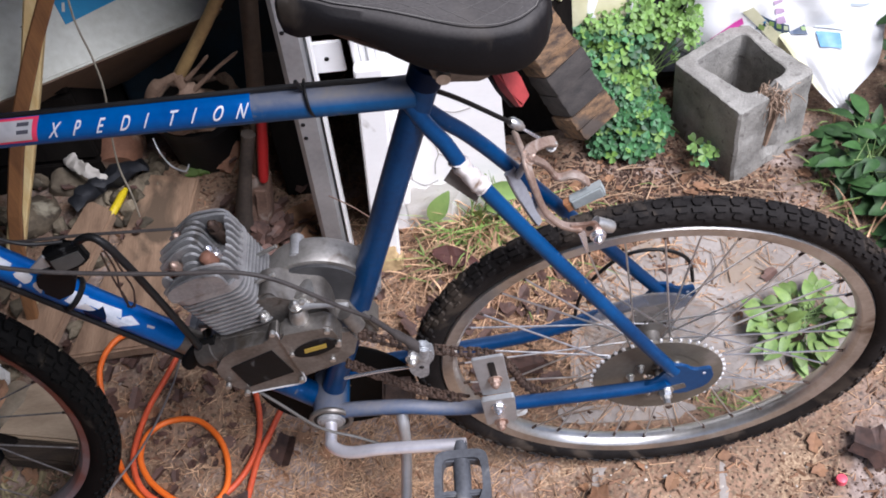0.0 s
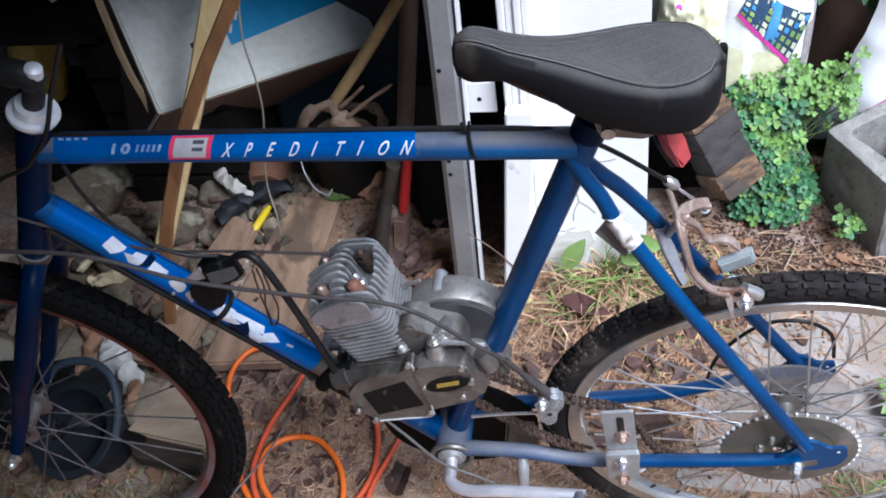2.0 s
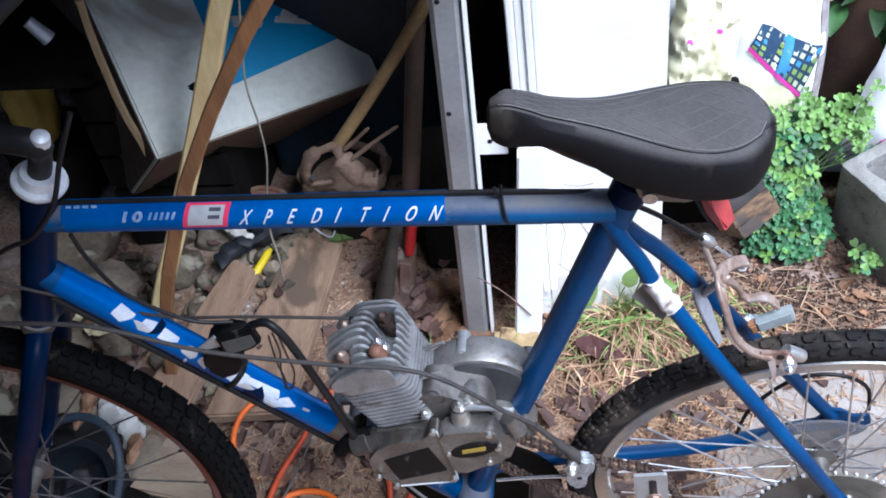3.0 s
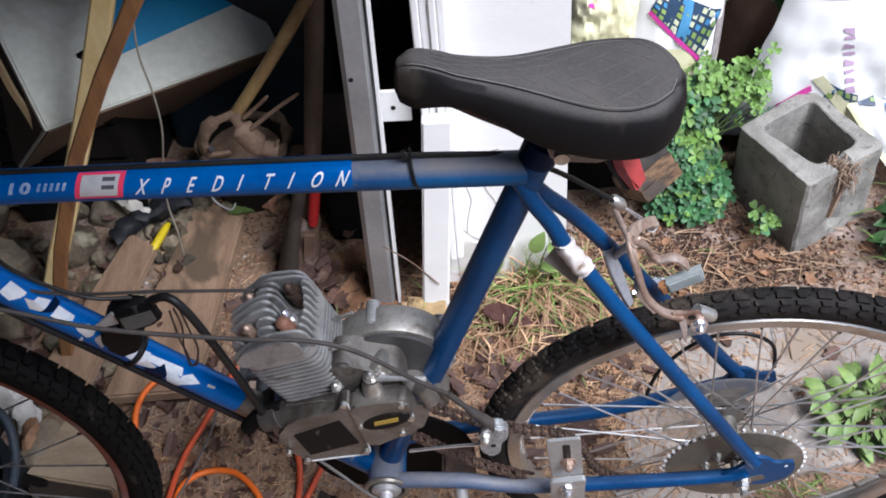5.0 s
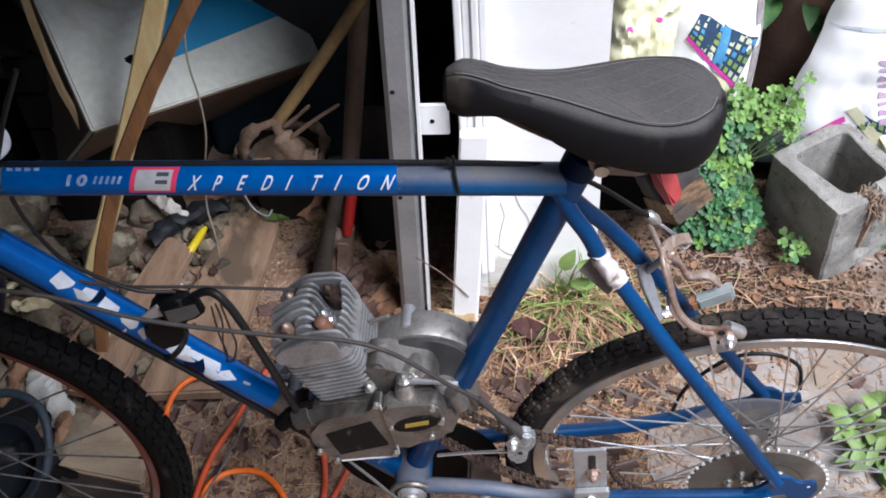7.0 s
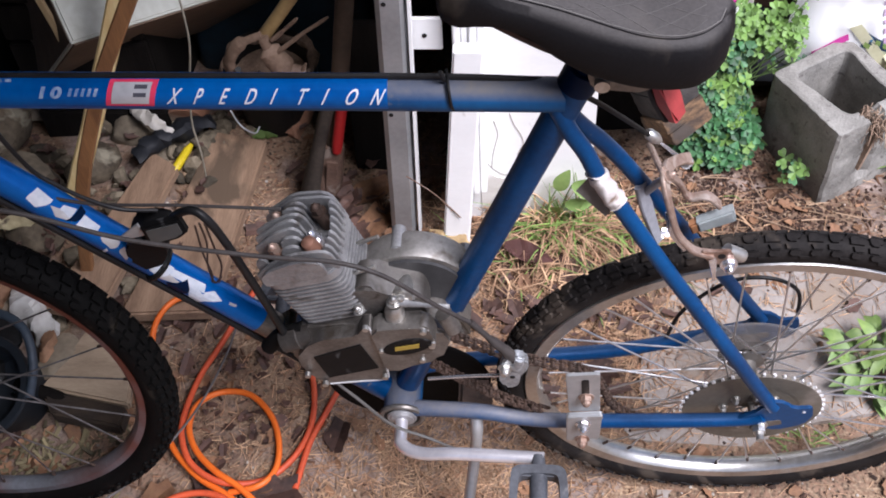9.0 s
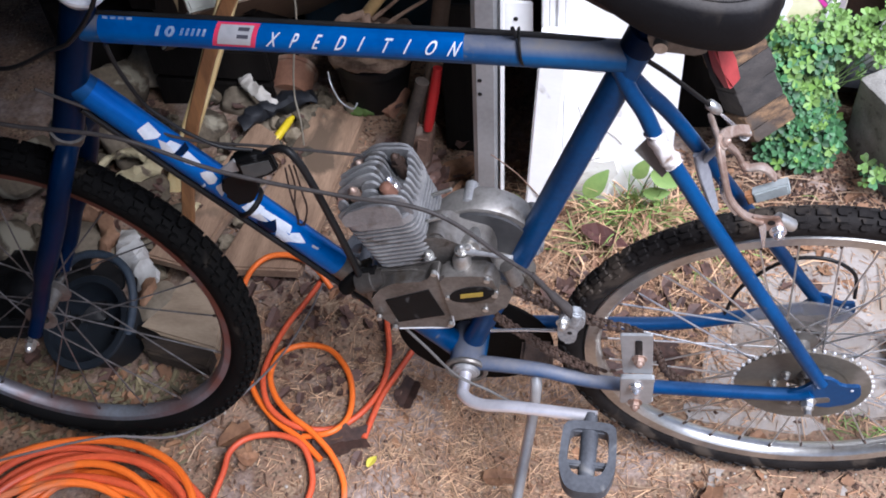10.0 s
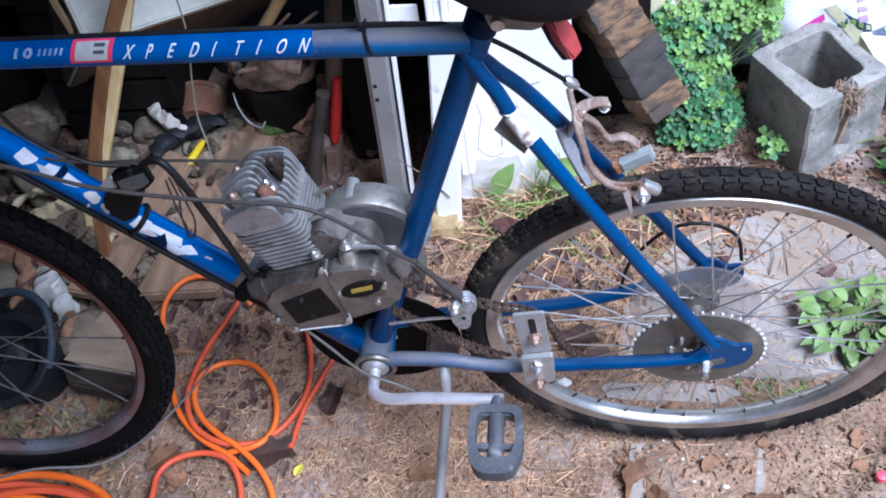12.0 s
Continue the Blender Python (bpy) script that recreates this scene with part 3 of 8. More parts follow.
# head set, stem, fork
ax = (HEAD_T - HEAD_B).normalized()
part("headset_cup", sweep(bmesh.new(), [HEAD_T - ax * 0.006, HEAD_T + ax * 0.002, HEAD_T + ax * 0.006, HEAD_T + ax * 0.009, HEAD_T + ax * 0.010, HEAD_T + ax * 0.014, HEAD_T + ax * 0.02], [0.0195, 0.0255, 0.0272, 0.0262, 0.0205, 0.0195, 0.0185], 32), SATIN, bicycle, "bright satin headset cup", True)
part("stem", sweep(bmesh.new(), curve([HEAD_T + ax * 0.016, HEAD_T + ax * 0.045, HEAD_T + ax * 0.062 + Vector((-0.008, 0, 0)), HEAD_T + ax * 0.075 + Vector((-0.06, 0, 0.0)), HEAD_T + ax * 0.09 + Vector((-0.11, 0, 0.0))], 4), [0.0115] * 6 + [0.014] * 11, 16), BLACK, bicycle, smooth=True)
part("stem_bolt", sweep(bmesh.new(), [HEAD_T + ax * 0.062, HEAD_T + ax * 0.072, HEAD_T + ax * 0.075], [0.010, 0.009, 0.004], 16), SATIN, bicycle, "bright stem bolt", True)
HB = HEAD_T + ax * 0.09 + Vector((-0.115, 0, 0))
part("handlebar", sweep(bmesh.new(), curve([HB + Vector((0.06, -0.3, 0.0)), HB + Vector((0.0, -0.12, 0)), HB, HB + Vector((0.0, 0.12, 0)), HB + Vector((0.06, 0.3, 0.0))], 5), 0.0115, 14), BLACK, bicycle, smooth=True)
part("headset_race", bar(HEAD_B + ax * 0.005, HEAD_B - ax * 0.014, 0.022, 24, 0.02), ALU2, bicycle, smooth=True)
FA = Vector((-1.082, -0.020, -0.014))
for s, wide in ((-1, 0.063), (1, 0.062)):
    part("fork_leg", sweep(bmesh.new(), curve([(-0.915, 0.0, 0.352), (-0.915, s * wide * 0.72, 0.335), (-0.962, s * wide, 0.23), (-1.01, s * wide, 0.14), (-1.055, s * wide, 0.045), FA + Vector((0.005, s * 0.058, 0.01))], 5),
                           [0.014] * 8 + [0.0145] * 8 + [0.012] * 5 + [0.0105] * 5, 14), NAVY, bicycle, smooth=True)
for s in (-1, 1):
    part("axle_nut", hexbolt(bmesh.new(), FA + Vector((0, s * 0.066, 0)), (0, s, 0), 0.008, 0.012), BOLT, bicycle)


REAR_TYRE, FRONT_TYRE = (0.304, 0.0178, 0.0150, -0.003, 1.0), (0.2985, 0.0215, 0.0225, 0.0, 1.5)


def tread(bm, f, sec):
    """Tread over a tyre: stepped interlocking centre blocks with thin grooves, small shoulder knobs, low side lugs."""
    def at(a, q, l):
        q = radians(q)
        return f(a, sec[0] + (sec[1] + l * sec[4]) * math.cos(q), sec[3] + (sec[2] + l * sec[4]) * math.sin(q))

    def block(poly, l0, l1, k=0.94):
        ca, cq = sum(p[0] for p in poly) / len(poly), sum(p[1] for p in poly) / len(poly)
        lo_ = [bm.verts.new(at(a, q, l0)) for a, q in poly]
        hi_ = [bm.verts.new(at(ca + (a - ca) * k, cq + (q - cq) * k, l1)) for a, q in poly]
        bm.faces.new(hi_)
        for i in range(len(poly)):
            j = (i + 1) % len(poly)
            bm.faces.new((lo_[i], lo_[j], hi_[j], hi_[i]))
    n = 46
    st = 2 * math.pi / n
    for i in range(n):
        a = i * st
        for j, (o, e) in enumerate(((0.0, 1), (0.5, -1))):
            block([(a + st * (o + u), e * q) for u, q in ((0.03, -19), (0.06, 4), (0.14, 7), (0.17, 18), (0.34, 18), (0.41, 8), (0.41, -19))], -0.001, 0.0030, 0.88)
            block([(a + st * (o + u), e * q) for u, q in ((0.10, 24), (0.10, 42), (0.42, 42), (0.45, 24))], -0.001, 0.0031, 0.86)
            block([(a + st * (o + u), -e * q) for u, q in ((0.02, 25), (0.0, 41), (0.28, 43), (0.34, 25))], -0.001, 0.0031, 0.86)
        for e in (-1, 1):
            for j in (0.0, 0.5):
                o = j + (0.25 if e > 0 else 0.0)
                block([(a + st * (o + u), e * q) for u, q in ((0.04, 47), (0.33, 47), (0.36, 58), (0.30, 67), (0.09, 67), (0.02, 58))], -0.001, 0.0030, 0.82)
            block([(a + st * (0.3 + u), e * q) for u, q in ((0.0, 71), (0.3, 71), (0.26, 84), (0.04, 84))], -0.001, 0.0014, 0.86)


def wheel(name, m, rim_mat, tyre_mat, label, sec, spoke_mat=SPOKE, count=36):
    """A spoked wheel round the y axis of m: the rim, with tyre, hub and spokes under it."""
    def f(a, r, h):
        return m @ Vector((r * math.cos(a), h, r * math.sin(a)))
    prof = [(0.2865, -0.0135), (0.288, -0.0115), (0.281, -0.0105), (0.277, 0.0), (0.281, 0.0105), (0.288, 0.0115), (0.2865, 0.0135), (0.272, 0.0125), (0.2665, 0.007), (0.2655, 0.0), (0.2665, -0.007), (0.272, -0.0125)]
    w = part(name, ring(bmesh.new(), prof, 96, f), rim_mat, bicycle, label, True)
    tp = [(sec[0] + sec[1] * math.cos(q), sec[3] + sec[2] * math.sin(q)) for q in (2 * math.pi * j / 16 for j in range(16))]
    bm_ = ring(bmesh.new(), tp, 138, f)
    tread(bm_, f, sec)
    part("tyre", bm_, tyre_mat, w, "worn black knobbly tyre", True)
    b_ = bmesh.new()
    hp = [(0.012, -0.028), (0.024, -0.028), (0.024, -0.025), (0.013, -0.021), (0.011, 0.0), (0.013, 0.021), (0.024, 0.025), (0.024, 0.028), (0.012, 0.028)]
    ring(b_, hp, 24, f)
    sweep(b_, [m @ Vector((0, -0.072, 0)), m @ Vector((0, 0.072, 0))], 0.0048, 10)
    part("hub", b_, ALU2, w, smooth=True)
    sp = bmesh.new()
    sweep(sp, [(0, 0, 0), (1, 0, 0)], 0.0013, 5)
    sme = bpy.data.meshes.new("spoke")
    sp.to_mesh(sme)
    sp.free()
    sme.materials.append(spoke_mat)
    for i in range(count):
        e = -1 if i % 2 else 1
        ar = 2 * math.pi * i / count
        ah = ar + (1 if (i // 2) % 2 else -1) * 1.15
        p, q = Vector((0.022 * math.cos(ah), e * 0.0262, 0.022 * math.sin(ah))), Vector((0.268 * math.cos(ar), e * 0.002, 0.268 * math.sin(ar)))
        o = new("spoke", sme)
        o.parent = w
        d = q - p
        o.matrix_local = m @ Matrix.Translation(p) @ d.to_track_quat("X", "Z").to_matrix().to_4x4() @ Matrix.Diagonal((d.length, 1, 1, 1))
    nip = bmesh.new()
    sweep(nip, [(0.2665, 0, 0), (0.256, 0, 0)], 0.0021, 6)
    nme = bpy.data.meshes.new("nipple")
    nip.to_mesh(nme)
    nip.free()
    nme.materials.append(CHAIN)
    for i in range(count):
        o = new("nipple", nme)
        o.parent = w
        o.matrix_local = m @ Matrix.Rotation(-2 * math.pi * i / count, 4, "Y") @ Matrix.Translation((0, -0.0025 if i % 2 else 0.0025, 0))
    return w


rear = wheel("rear_wheel", Matrix.Identity(4), RIM, RUBBER, "worn steel rim with rusty stains", REAR_TYRE)
STEER = Matrix.Translation(FA) @ Matrix.Rotation(radians(1.1), 4, ax) @ Matrix.Rotation(radians(-8.2), 4, "X")
wheel("front_wheel", STEER, RIM_RUST, RUBBER2, "steel rim with reddish rust", FRONT_TYRE, mat("dull_spoke", (0.22, 0.21, 0.21), (0.09, 0.08, 0.075), 0.4, 0.6, 0.7), 20)


def rear_f(a, r, h):
    return Vector((r * math.cos(a), h, r * math.sin(a)))


# engine sprocket on the rear wheel with shiny worn teeth
bm = bmesh.new()
ring(bm, [(0.086, -0.043), (0.086, -0.0385), (0.058, -0.0385), (0.058, -0.043)], 88, rear_f)
ring(bm, [(0.058, -0.0425), (0.058, -0.039), (0.02, -0.039), (0.02, -0.0425)], 48, rear_f)
part("sprocket", bm, mat("brown_grey_steel", (0.185, 0.165, 0.132), (0.115, 0.10, 0.08), 0.5, 0.7, 0.3, 16, 160, 0.1, spots=(0.26, 0.23, 0.2), spot_scale=12, spot_at=0.6), rear, "large brown-grey drive sprocket")
bm = bmesh.new()
for i in range(44):
    a = 2 * math.pi * i / 44
    V = [rear_f(a + da, r, h) for h in (-0.0425, -0.039) for da, r in ((-0.024, 0.0855), (0.024, 0.0855), (0.014, 0.0900), (-0.014, 0.0900))]
    V = [bm.verts.new(v) for v in V]
    for q in ((0, 1, 2, 3), (7, 6, 5, 4), (1, 5, 6, 2), (2, 6, 7, 3), (3, 7, 4, 0)):
        bm.faces.new([V[i_] for i_ in q])
part("sprocket_teeth", bm, mat("worn_bright_steel", (0.88, 0.88, 0.88), (0.72, 0.71, 0.70), 0.3, 0.45, 0.5, 25, 160, 0.02), rear, "bright worn teeth")
bm = bmesh.new()
for i in range(9):
    a = 2 * math.pi * i / 9 + 0.2
    hexbolt(bm, rear_f(a, 0.037, -0.0425), (0, -1, 0), 0.0045, 0.006)
part("sprocket_bolts", bm, BOLT, rear)
GUARD = mat("smoky_clear_plastic", (0.46, 0.43, 0.40), (0.40, 0.37, 0.34), 0.3, 0.5, 0.0, 14, 120, 0.03)
GUARD.node_tree.nodes["Principled BSDF"].inputs["Alpha"].default_value = 0.30
bm = bmesh.new()
ring(bm, [(0.088, 0.029), (0.09, 0.031), (0.088, 0.0325), (0.03, 0.0325), (0.026, 0.029)], 72, rear_f)
part("spoke_guard", bm, GUARD, rear, "clear smoky plastic spoke guard", True)
bm = bmesh.new()
for i, r in enumerate((0.035, 0.031, 0.027, 0.024, 0.021)):
    ring(bm, [(r, 0.036 + 0.004 * i), (r, 0.038 + 0.004 * i), (0.012, 0.038 + 0.004 * i), (0.012, 0.036 + 0.004 * i)], 28, rear_f)
part("freewheel", bm, CHAIN, rear)
bm = bmesh.new()
hexbolt(bm, (0.006, -0.0655, 0.002), (0, -1, 0), 0.0085, 0.011)
sweep(bm, [(0.006, -0.077, 0.002), (0.006, -0.087, 0.002)], 0.0048, 10)
part("axle_nut", bm, BOLT, bicycle)
part("axle_nut", hexbolt(bmesh.new(), (0.006, 0.0655, 0.002), (0, 1, 0), 0.0085, 0.011), BOLT, bicycle)

# crank, pedals, chain ring, kickstand
def round_bb(a, r, h):
    return BB + Vector((r * math.cos(a), h, r * math.sin(a)))


part("bearing_cup", ring(bmesh.new(), [(0.0245, -0.0370), (0.0300, -0.0370), (0.0312, -0.0400), (0.0300, -0.0430), (0.0262, -0.0440), (0.0245, -0.0420)], 36, round_bb), ALU2, bicycle, smooth=True)
# black ring put in as the dark gap between cup and cone
part("bearing_gap", ring(bmesh.new(), [(0.0150, -0.0380), (0.0250, -0.0380), (0.0250, -0.0415), (0.0150, -0.0415)], 32, round_bb), BLACK, bicycle)
part("bearing_cone", ring(bmesh.new(), [(0.0080, -0.0400), (0.0195, -0.0400), (0.0200, -0.0430), (0.0185, -0.0450), (0.0165, -0.0445), (0.0150, -0.0465), (0.0080, -0.0480)], 32, round_bb), ALU, bicycle, "bright steel lock ring", smooth=True)
crank = part("crank", sweep(bmesh.new(), curve([BB + Vector((0, 0.05, 0)), BB + Vector((0, -0.06, 0)), BB + Vector((0.004, -0.083, 0.0015)), BB + Vector((0.03, -0.096, 0.006)), (-0.37, -0.101, -0.031), (-0.262, -0.11, -0.018)], 6), 0.0086, 16), mat("brushed_chrome", (0.90, 0.88, 0.92), (0.74, 0.72, 0.77), 0.27, 0.38, 0.75, 25, 160, 0.04, spots=(0.3, 0.22, 0.16), spot_scale=30, spot_at=0.72), bicycle, "bent one-piece chromed crank", True)
part("crank_arm", sweep(bmesh.new(), curve([BB + Vector((0, 0.04, 0)), BB + Vector((-0.006, 0.075, -0.002)), BB + Vector((-0.04, 0.086, -0.01)), BB + Vector((-0.19, 0.095, -0.045))], 6), 0.0092, 14), mat("polished_chrome", (0.88, 0.88, 0.9), (0.74, 0.74, 0.77), 0.07, 0.22, 1.0, 25, 160, 0.03, spots=(0.35, 0.26, 0.2), spot_scale=34, spot_at=0.72), crank, smooth=True)
ring_m = ring(bmesh.new(), [(0.113, 0.026), (0.115, 0.028), (0.113, 0.030), (0.088, 0.0295), (0.02, 0.0295), (0.02, 0.0265), (0.088, 0.0265)], 64, lambda a, r, h: round_bb(a, r, h) + Vector((0.002, 0, -0.027)))
part("chain_ring", ring_m, RUBBER2, crank, "black chain guard disc", True)


def pedal(c, sy):
    """A plastic platform pedal, its cage longer on the outer end."""
    def f(u, v, h):
        return (c[0] + u, c[1] + sy * v, c[2] + h)
    o = rounded([(-0.033, 0.004), (-0.036, 0.028), (-0.037, 0.072), (-0.024, 0.104), (0.024, 0.104), (0.037, 0.072), (0.036, 0.028), (0.033, 0.004)], 0.016, 4)
    inner = [(u * 0.72, 0.046 + (v - 0.050) * 0.66) for u, v in o]
    bm_ = bmesh.new()
    k = len(o)
    for h0, h1 in ((-0.012, 0.012),):
        A, B, C, D = ([bm_.verts.new(f(u, v, h)) for u, v in ol] for ol, h in ((o, h0), (o, h1), (inner, h1), (inner, h0)))
        for i in range(k):
            j = (i + 1) % k
            for P_, Q_ in ((A, B), (B, C), (C, D), (D, A)):
                bm_.faces.new((P_[i], P_[j], Q_[j], Q_[i]))
    bmesh.ops.bevel(bm_, geom=[e for e in bm_.edges if e.is_manifold and e.calc_face_angle(0) > 0.9], offset=0.003, segments=2, affect="EDGES")
    p_ = part("pedal", bm_, PEDAL, crank, "grey worn plastic pedal", True)
    part("pedal_axle", sweep(bmesh.new(), [f(0, -0.012, 0), f(0, 0.02, 0.0), f(0, 0.06, 0), f(0, 0.085, 0)], [0.008, 0.0115, 0.0115, 0.01], 14), PEDAL, bicycle, smooth=True)
    part("pedal_bar", box(bmesh.new(), f(0, 0.062, 0), (0.056, 0.008, 0.015), bev=0.002), PEDAL, bicycle)
    part("pedal_bar", box(bmesh.new(), f(0, 0.014, 0), (0.052, 0.007, 0.015), bev=0.002), PEDAL, bicycle)
    return p_


PEDAL = mat("worn_grey_plastic", (0.075, 0.080, 0.092), (0.032, 0.034, 0.040), 0.5, 0.7, 0.0, 25, 200, 0.2, spots=(0.14, 0.14, 0.14), spot_scale=22, spot_at=0.64)
pedal((-0.269, -0.12, -0.016), -1)
pedal((-0.645, 0.105, -0.096), 1)
foot = UNBIKE @ Vector((-0.382, -0.185, 0.004))
part("kickstand", sweep(bmesh.new(), curve([(-0.352, -0.035, -0.045), (-0.35, -0.052, -0.065), (-0.354, -0.07, -0.12), foot * 0.45 + Vector((-0.354, -0.07, -0.12)) * 0.55, foot], 5), [0.0085] * 6 + [0.0078] * 15, 14), STEEL, bicycle, "dull steel kickstand", True)
part("kickstand_mount", box(bmesh.new(), (-0.352, -0.02, -0.036), (0.045, 0.05, 0.026), bev=0.005), CHAIN, bicycle)

# ---- the engine, in the frame's triangle ----
EO, ED, EN, EY = Vector((-0.5455, -0.006, 0.340)), Vector((0.942, 0, 0.335)), Vector((-0.335, 0, 0.942)), Vector((0, 1, 0))


def eng(a, b_, c):
    """From the cylinder head's centre: a to the rear, b_ to the far side, c up the cylinder."""
    return EO + a * ED + b_ * EY + c * EN


CASE = rounded([(-0.562, 0.168), (-0.55, 0.197), (-0.485, 0.212), (-0.445, 0.200), (-0.388, 0.200), (-0.372, 0.185), (-0.388, 0.13), (-0.45, 0.1), (-0.51, 0.07), (-0.545, 0.075), (-0.566, 0.12)], 0.012)
engine = part("engine", prism(bmesh.new(), CASE, side, -0.052, 0.052, 0.004), ALU2, bicycle, "small grimy cast aluminium two-stroke engine", True)
bm = bmesh.new()
HS = rounded([(-0.046, -0.046), (0.046, -0.046), (0.046, 0.046), (-0.046, 0.046)], 0.018, 4)
prism(bm, HS, lambda u, v, h: eng(u, v, h), -0.054, -0.040, 0.002)
head = part("cylinder_head", bm, ALU, engine, "finned grey cylinder head", True)
# eleven plates from the near side to the far one: outlines (to the rear, up), the middle ones cut round the plug
def head_fins(i, *cuts):
    """One upright plate of the head, in one piece or cut round the plug and nuts."""
    y = -0.046 + 0.0092 * i
    for o in cuts:
        part("head_fin", prism(bmesh.new(), rounded(o, 0.0045, 2), lambda u, v, h: eng(u, h, v), y - 0.0018, y + 0.0018, 0.0009), ALU, head, smooth=True)


head_fins(0, [(-0.041, -0.0415), (-0.0395, -0.026), (-0.027, -0.0163), (0.0078, -0.0095), (0.033, -0.0145), (0.0375, -0.022), (0.036, -0.0415)])
head_fins(1, [(-0.048, -0.046), (-0.0475, -0.0285), (-0.0241, -0.0158), (0.006, -0.0062), (0.042, -0.0105), (0.049, -0.018), (0.0475, -0.046)])
head_fins(2, [(-0.048, -0.046), (-0.047, -0.024), (-0.0385, -0.0135), (-0.0318, -0.0155), (-0.030, -0.046)], [(-0.0105, -0.046), (-0.0095, -0.012), (-0.0012, -0.0035), (0.0125, -0.0045), (0.0165, -0.0125), (0.0165, -0.046)], [(0.0345, -0.046), (0.0355, -0.02), (0.0425, -0.0115), (0.0475, -0.017), (0.048, -0.046)])
head_fins(3, [(-0.011, -0.046), (-0.0095, -0.008), (-0.003, -0.001), (0.0065, 0.0015), (0.0145, -0.003), (0.0165, -0.014), (0.0165, -0.046)], [(0.038, -0.046), (0.039, -0.021), (0.0445, -0.012), (0.0482, -0.018), (0.0485, -0.046)])
head_fins(4, [(-0.048, -0.046), (-0.0478, -0.0165), (-0.0131, 0.0002), (0.0080, 0.0042), (0.0135, -0.001), (0.0145, -0.012), (0.013, -0.046)], [(0.0395, -0.046), (0.0405, -0.021), (0.0455, -0.013), (0.0487, -0.018), (0.049, -0.046)])
head_fins(5, [(-0.048, -0.046), (-0.0468, -0.0125), (-0.0108, 0.0022), (0.0075, 0.0060), (0.0125, 0.001), (0.0130, -0.010), (0.011, -0.046)], [(0.0405, -0.046), (0.0415, -0.020), (0.046, -0.012), (0.0487, -0.017), (0.049, -0.046)])
head_fins(6, [(-0.048, -0.046), (-0.0465, -0.0115), (-0.0261, -0.0030), (0.0065, 0.0045), (0.0145, 0.0008), (0.0170, -0.008), (0.0165, -0.046)], [(0.039, -0.046), (0.040, -0.020), (0.045, -0.012), (0.0485, -0.018), (0.0485, -0.046)])
head_fins(7, [(-0.013, -0.046), (-0.0120, -0.004), (-0.0060, 0.0012), (0.0039, 0.0027), (0.0115, 0.0), (0.0145, -0.009), (0.0145, -0.046)], [(0.038, -0.046), (0.039, -0.018), (0.0438, -0.0095), (0.048, -0.016), (0.048, -0.046)])
head_fins(8, [(-0.013, -0.046), (-0.0120, -0.006), (-0.0060, -0.0012), (0.0030, 0.0005), (0.0110, -0.002), (0.0137, -0.0085), (0.0137, -0.046)], [(0.036, -0.046), (0.037, -0.016), (0.0427, -0.009), (0.047, -0.014), (0.0475, -0.046)])
head_fins(9, [(-0.047, -0.046), (-0.0465, -0.0245), (-0.0042, -0.0062), (0.0041, -0.0050), (0.0354, -0.0115), (0.043, -0.018), (0.045, -0.046)])
head_fins(10, [(-0.046, -0.046), (-0.0455, -0.0255), (-0.0071, -0.0088), (0.0044, -0.0078), (0.0320, -0.0140), (0.037, -0.021), (0.039, -0.046)])
for i in range(10):
    c = -0.060 - 0.0076 * i
    k = 1.0 - 0.008 * i
    o = rounded([(-0.047 * k, -0.045), (0.044 * k, -0.045), (0.044 * k, 0.045), (-0.047 * k, 0.045)], 0.016, 3)
    part("cooling_fin", prism(bmesh.new(), o, lambda u, v, h: eng(u, v, h), c - 0.0016, c + 0.0016, 0.0006), ALU, engine, smooth=True)
part("cylinder", bar(eng(0, 0, -0.05), eng(0, 0, -0.15), 0.034, 28), ALU2, engine, smooth=True)
part("cylinder_foot", prism(bmesh.new(), HS, lambda u, v, h: eng(u * 0.9, v * 0.95, h), -0.150, -0.136, 0.002), ALU2, engine, smooth=True)
for a, y, m_ in ((0.0275, 0.021, CHAIN), (-0.021, 0.021, COPPER), (-0.019, -0.021, COPPER), (0.027, -0.014, CHROME)):
    bm = bmesh.new()
    sweep(bm, [eng(a, y, -0.045), eng(a, y, -0.018)], 0.0088, 16)
    hexbolt(bm, eng(a, y, -0.018), EN, 0.0066, 0.010)
    part("head_bolt", bm, m_, engine, smooth=True)
part("plug_nut", sweep(bmesh.new(), [eng(0.027, -0.0255, -0.030), eng(0.027, -0.0265, -0.010), eng(0.027, -0.027, -0.003), eng(0.027, -0.027, 0.0)], [0.0085, 0.0088, 0.0075, 0.003], 12), mat("copper_nut", (0.36, 0.19, 0.13), (0.22, 0.11, 0.075), 0.45, metal=0.5), engine, "copper coloured nut", True)

# clutch housing behind, its flat dark face to the near side
CH = Vector((-0.416, -0.004, 0.212))
bm = bmesh.new()
ring(bm, [(0.067, 0.0), (0.0685, 0.003), (0.0685, 0.030), (0.065, 0.036), (0.0, 0.036), (0.0, 0.004), (0.060, 0.004), (0.0605, 0.0)], 56, lambda a, r, h: CH + Vector((r * math.cos(a), h, r * math.sin(a))))
part("clutch_housing", bm, mat("dull_housing", (0.33, 0.315, 0.295), (0.18, 0.17, 0.155), 0.42, 0.62, 0.6, 26, 220, 0.25, spots=(0.11, 0.09, 0.07), spot_scale=20, spot_at=0.62), engine, "rounded cast clutch housing", True)
part("housing_face", bar(CH + Vector((0, 0.005, 0)), CH + Vector((0, -0.004, 0)), 0.0600, 56), DISC, engine, "flat dark grey disc", True)
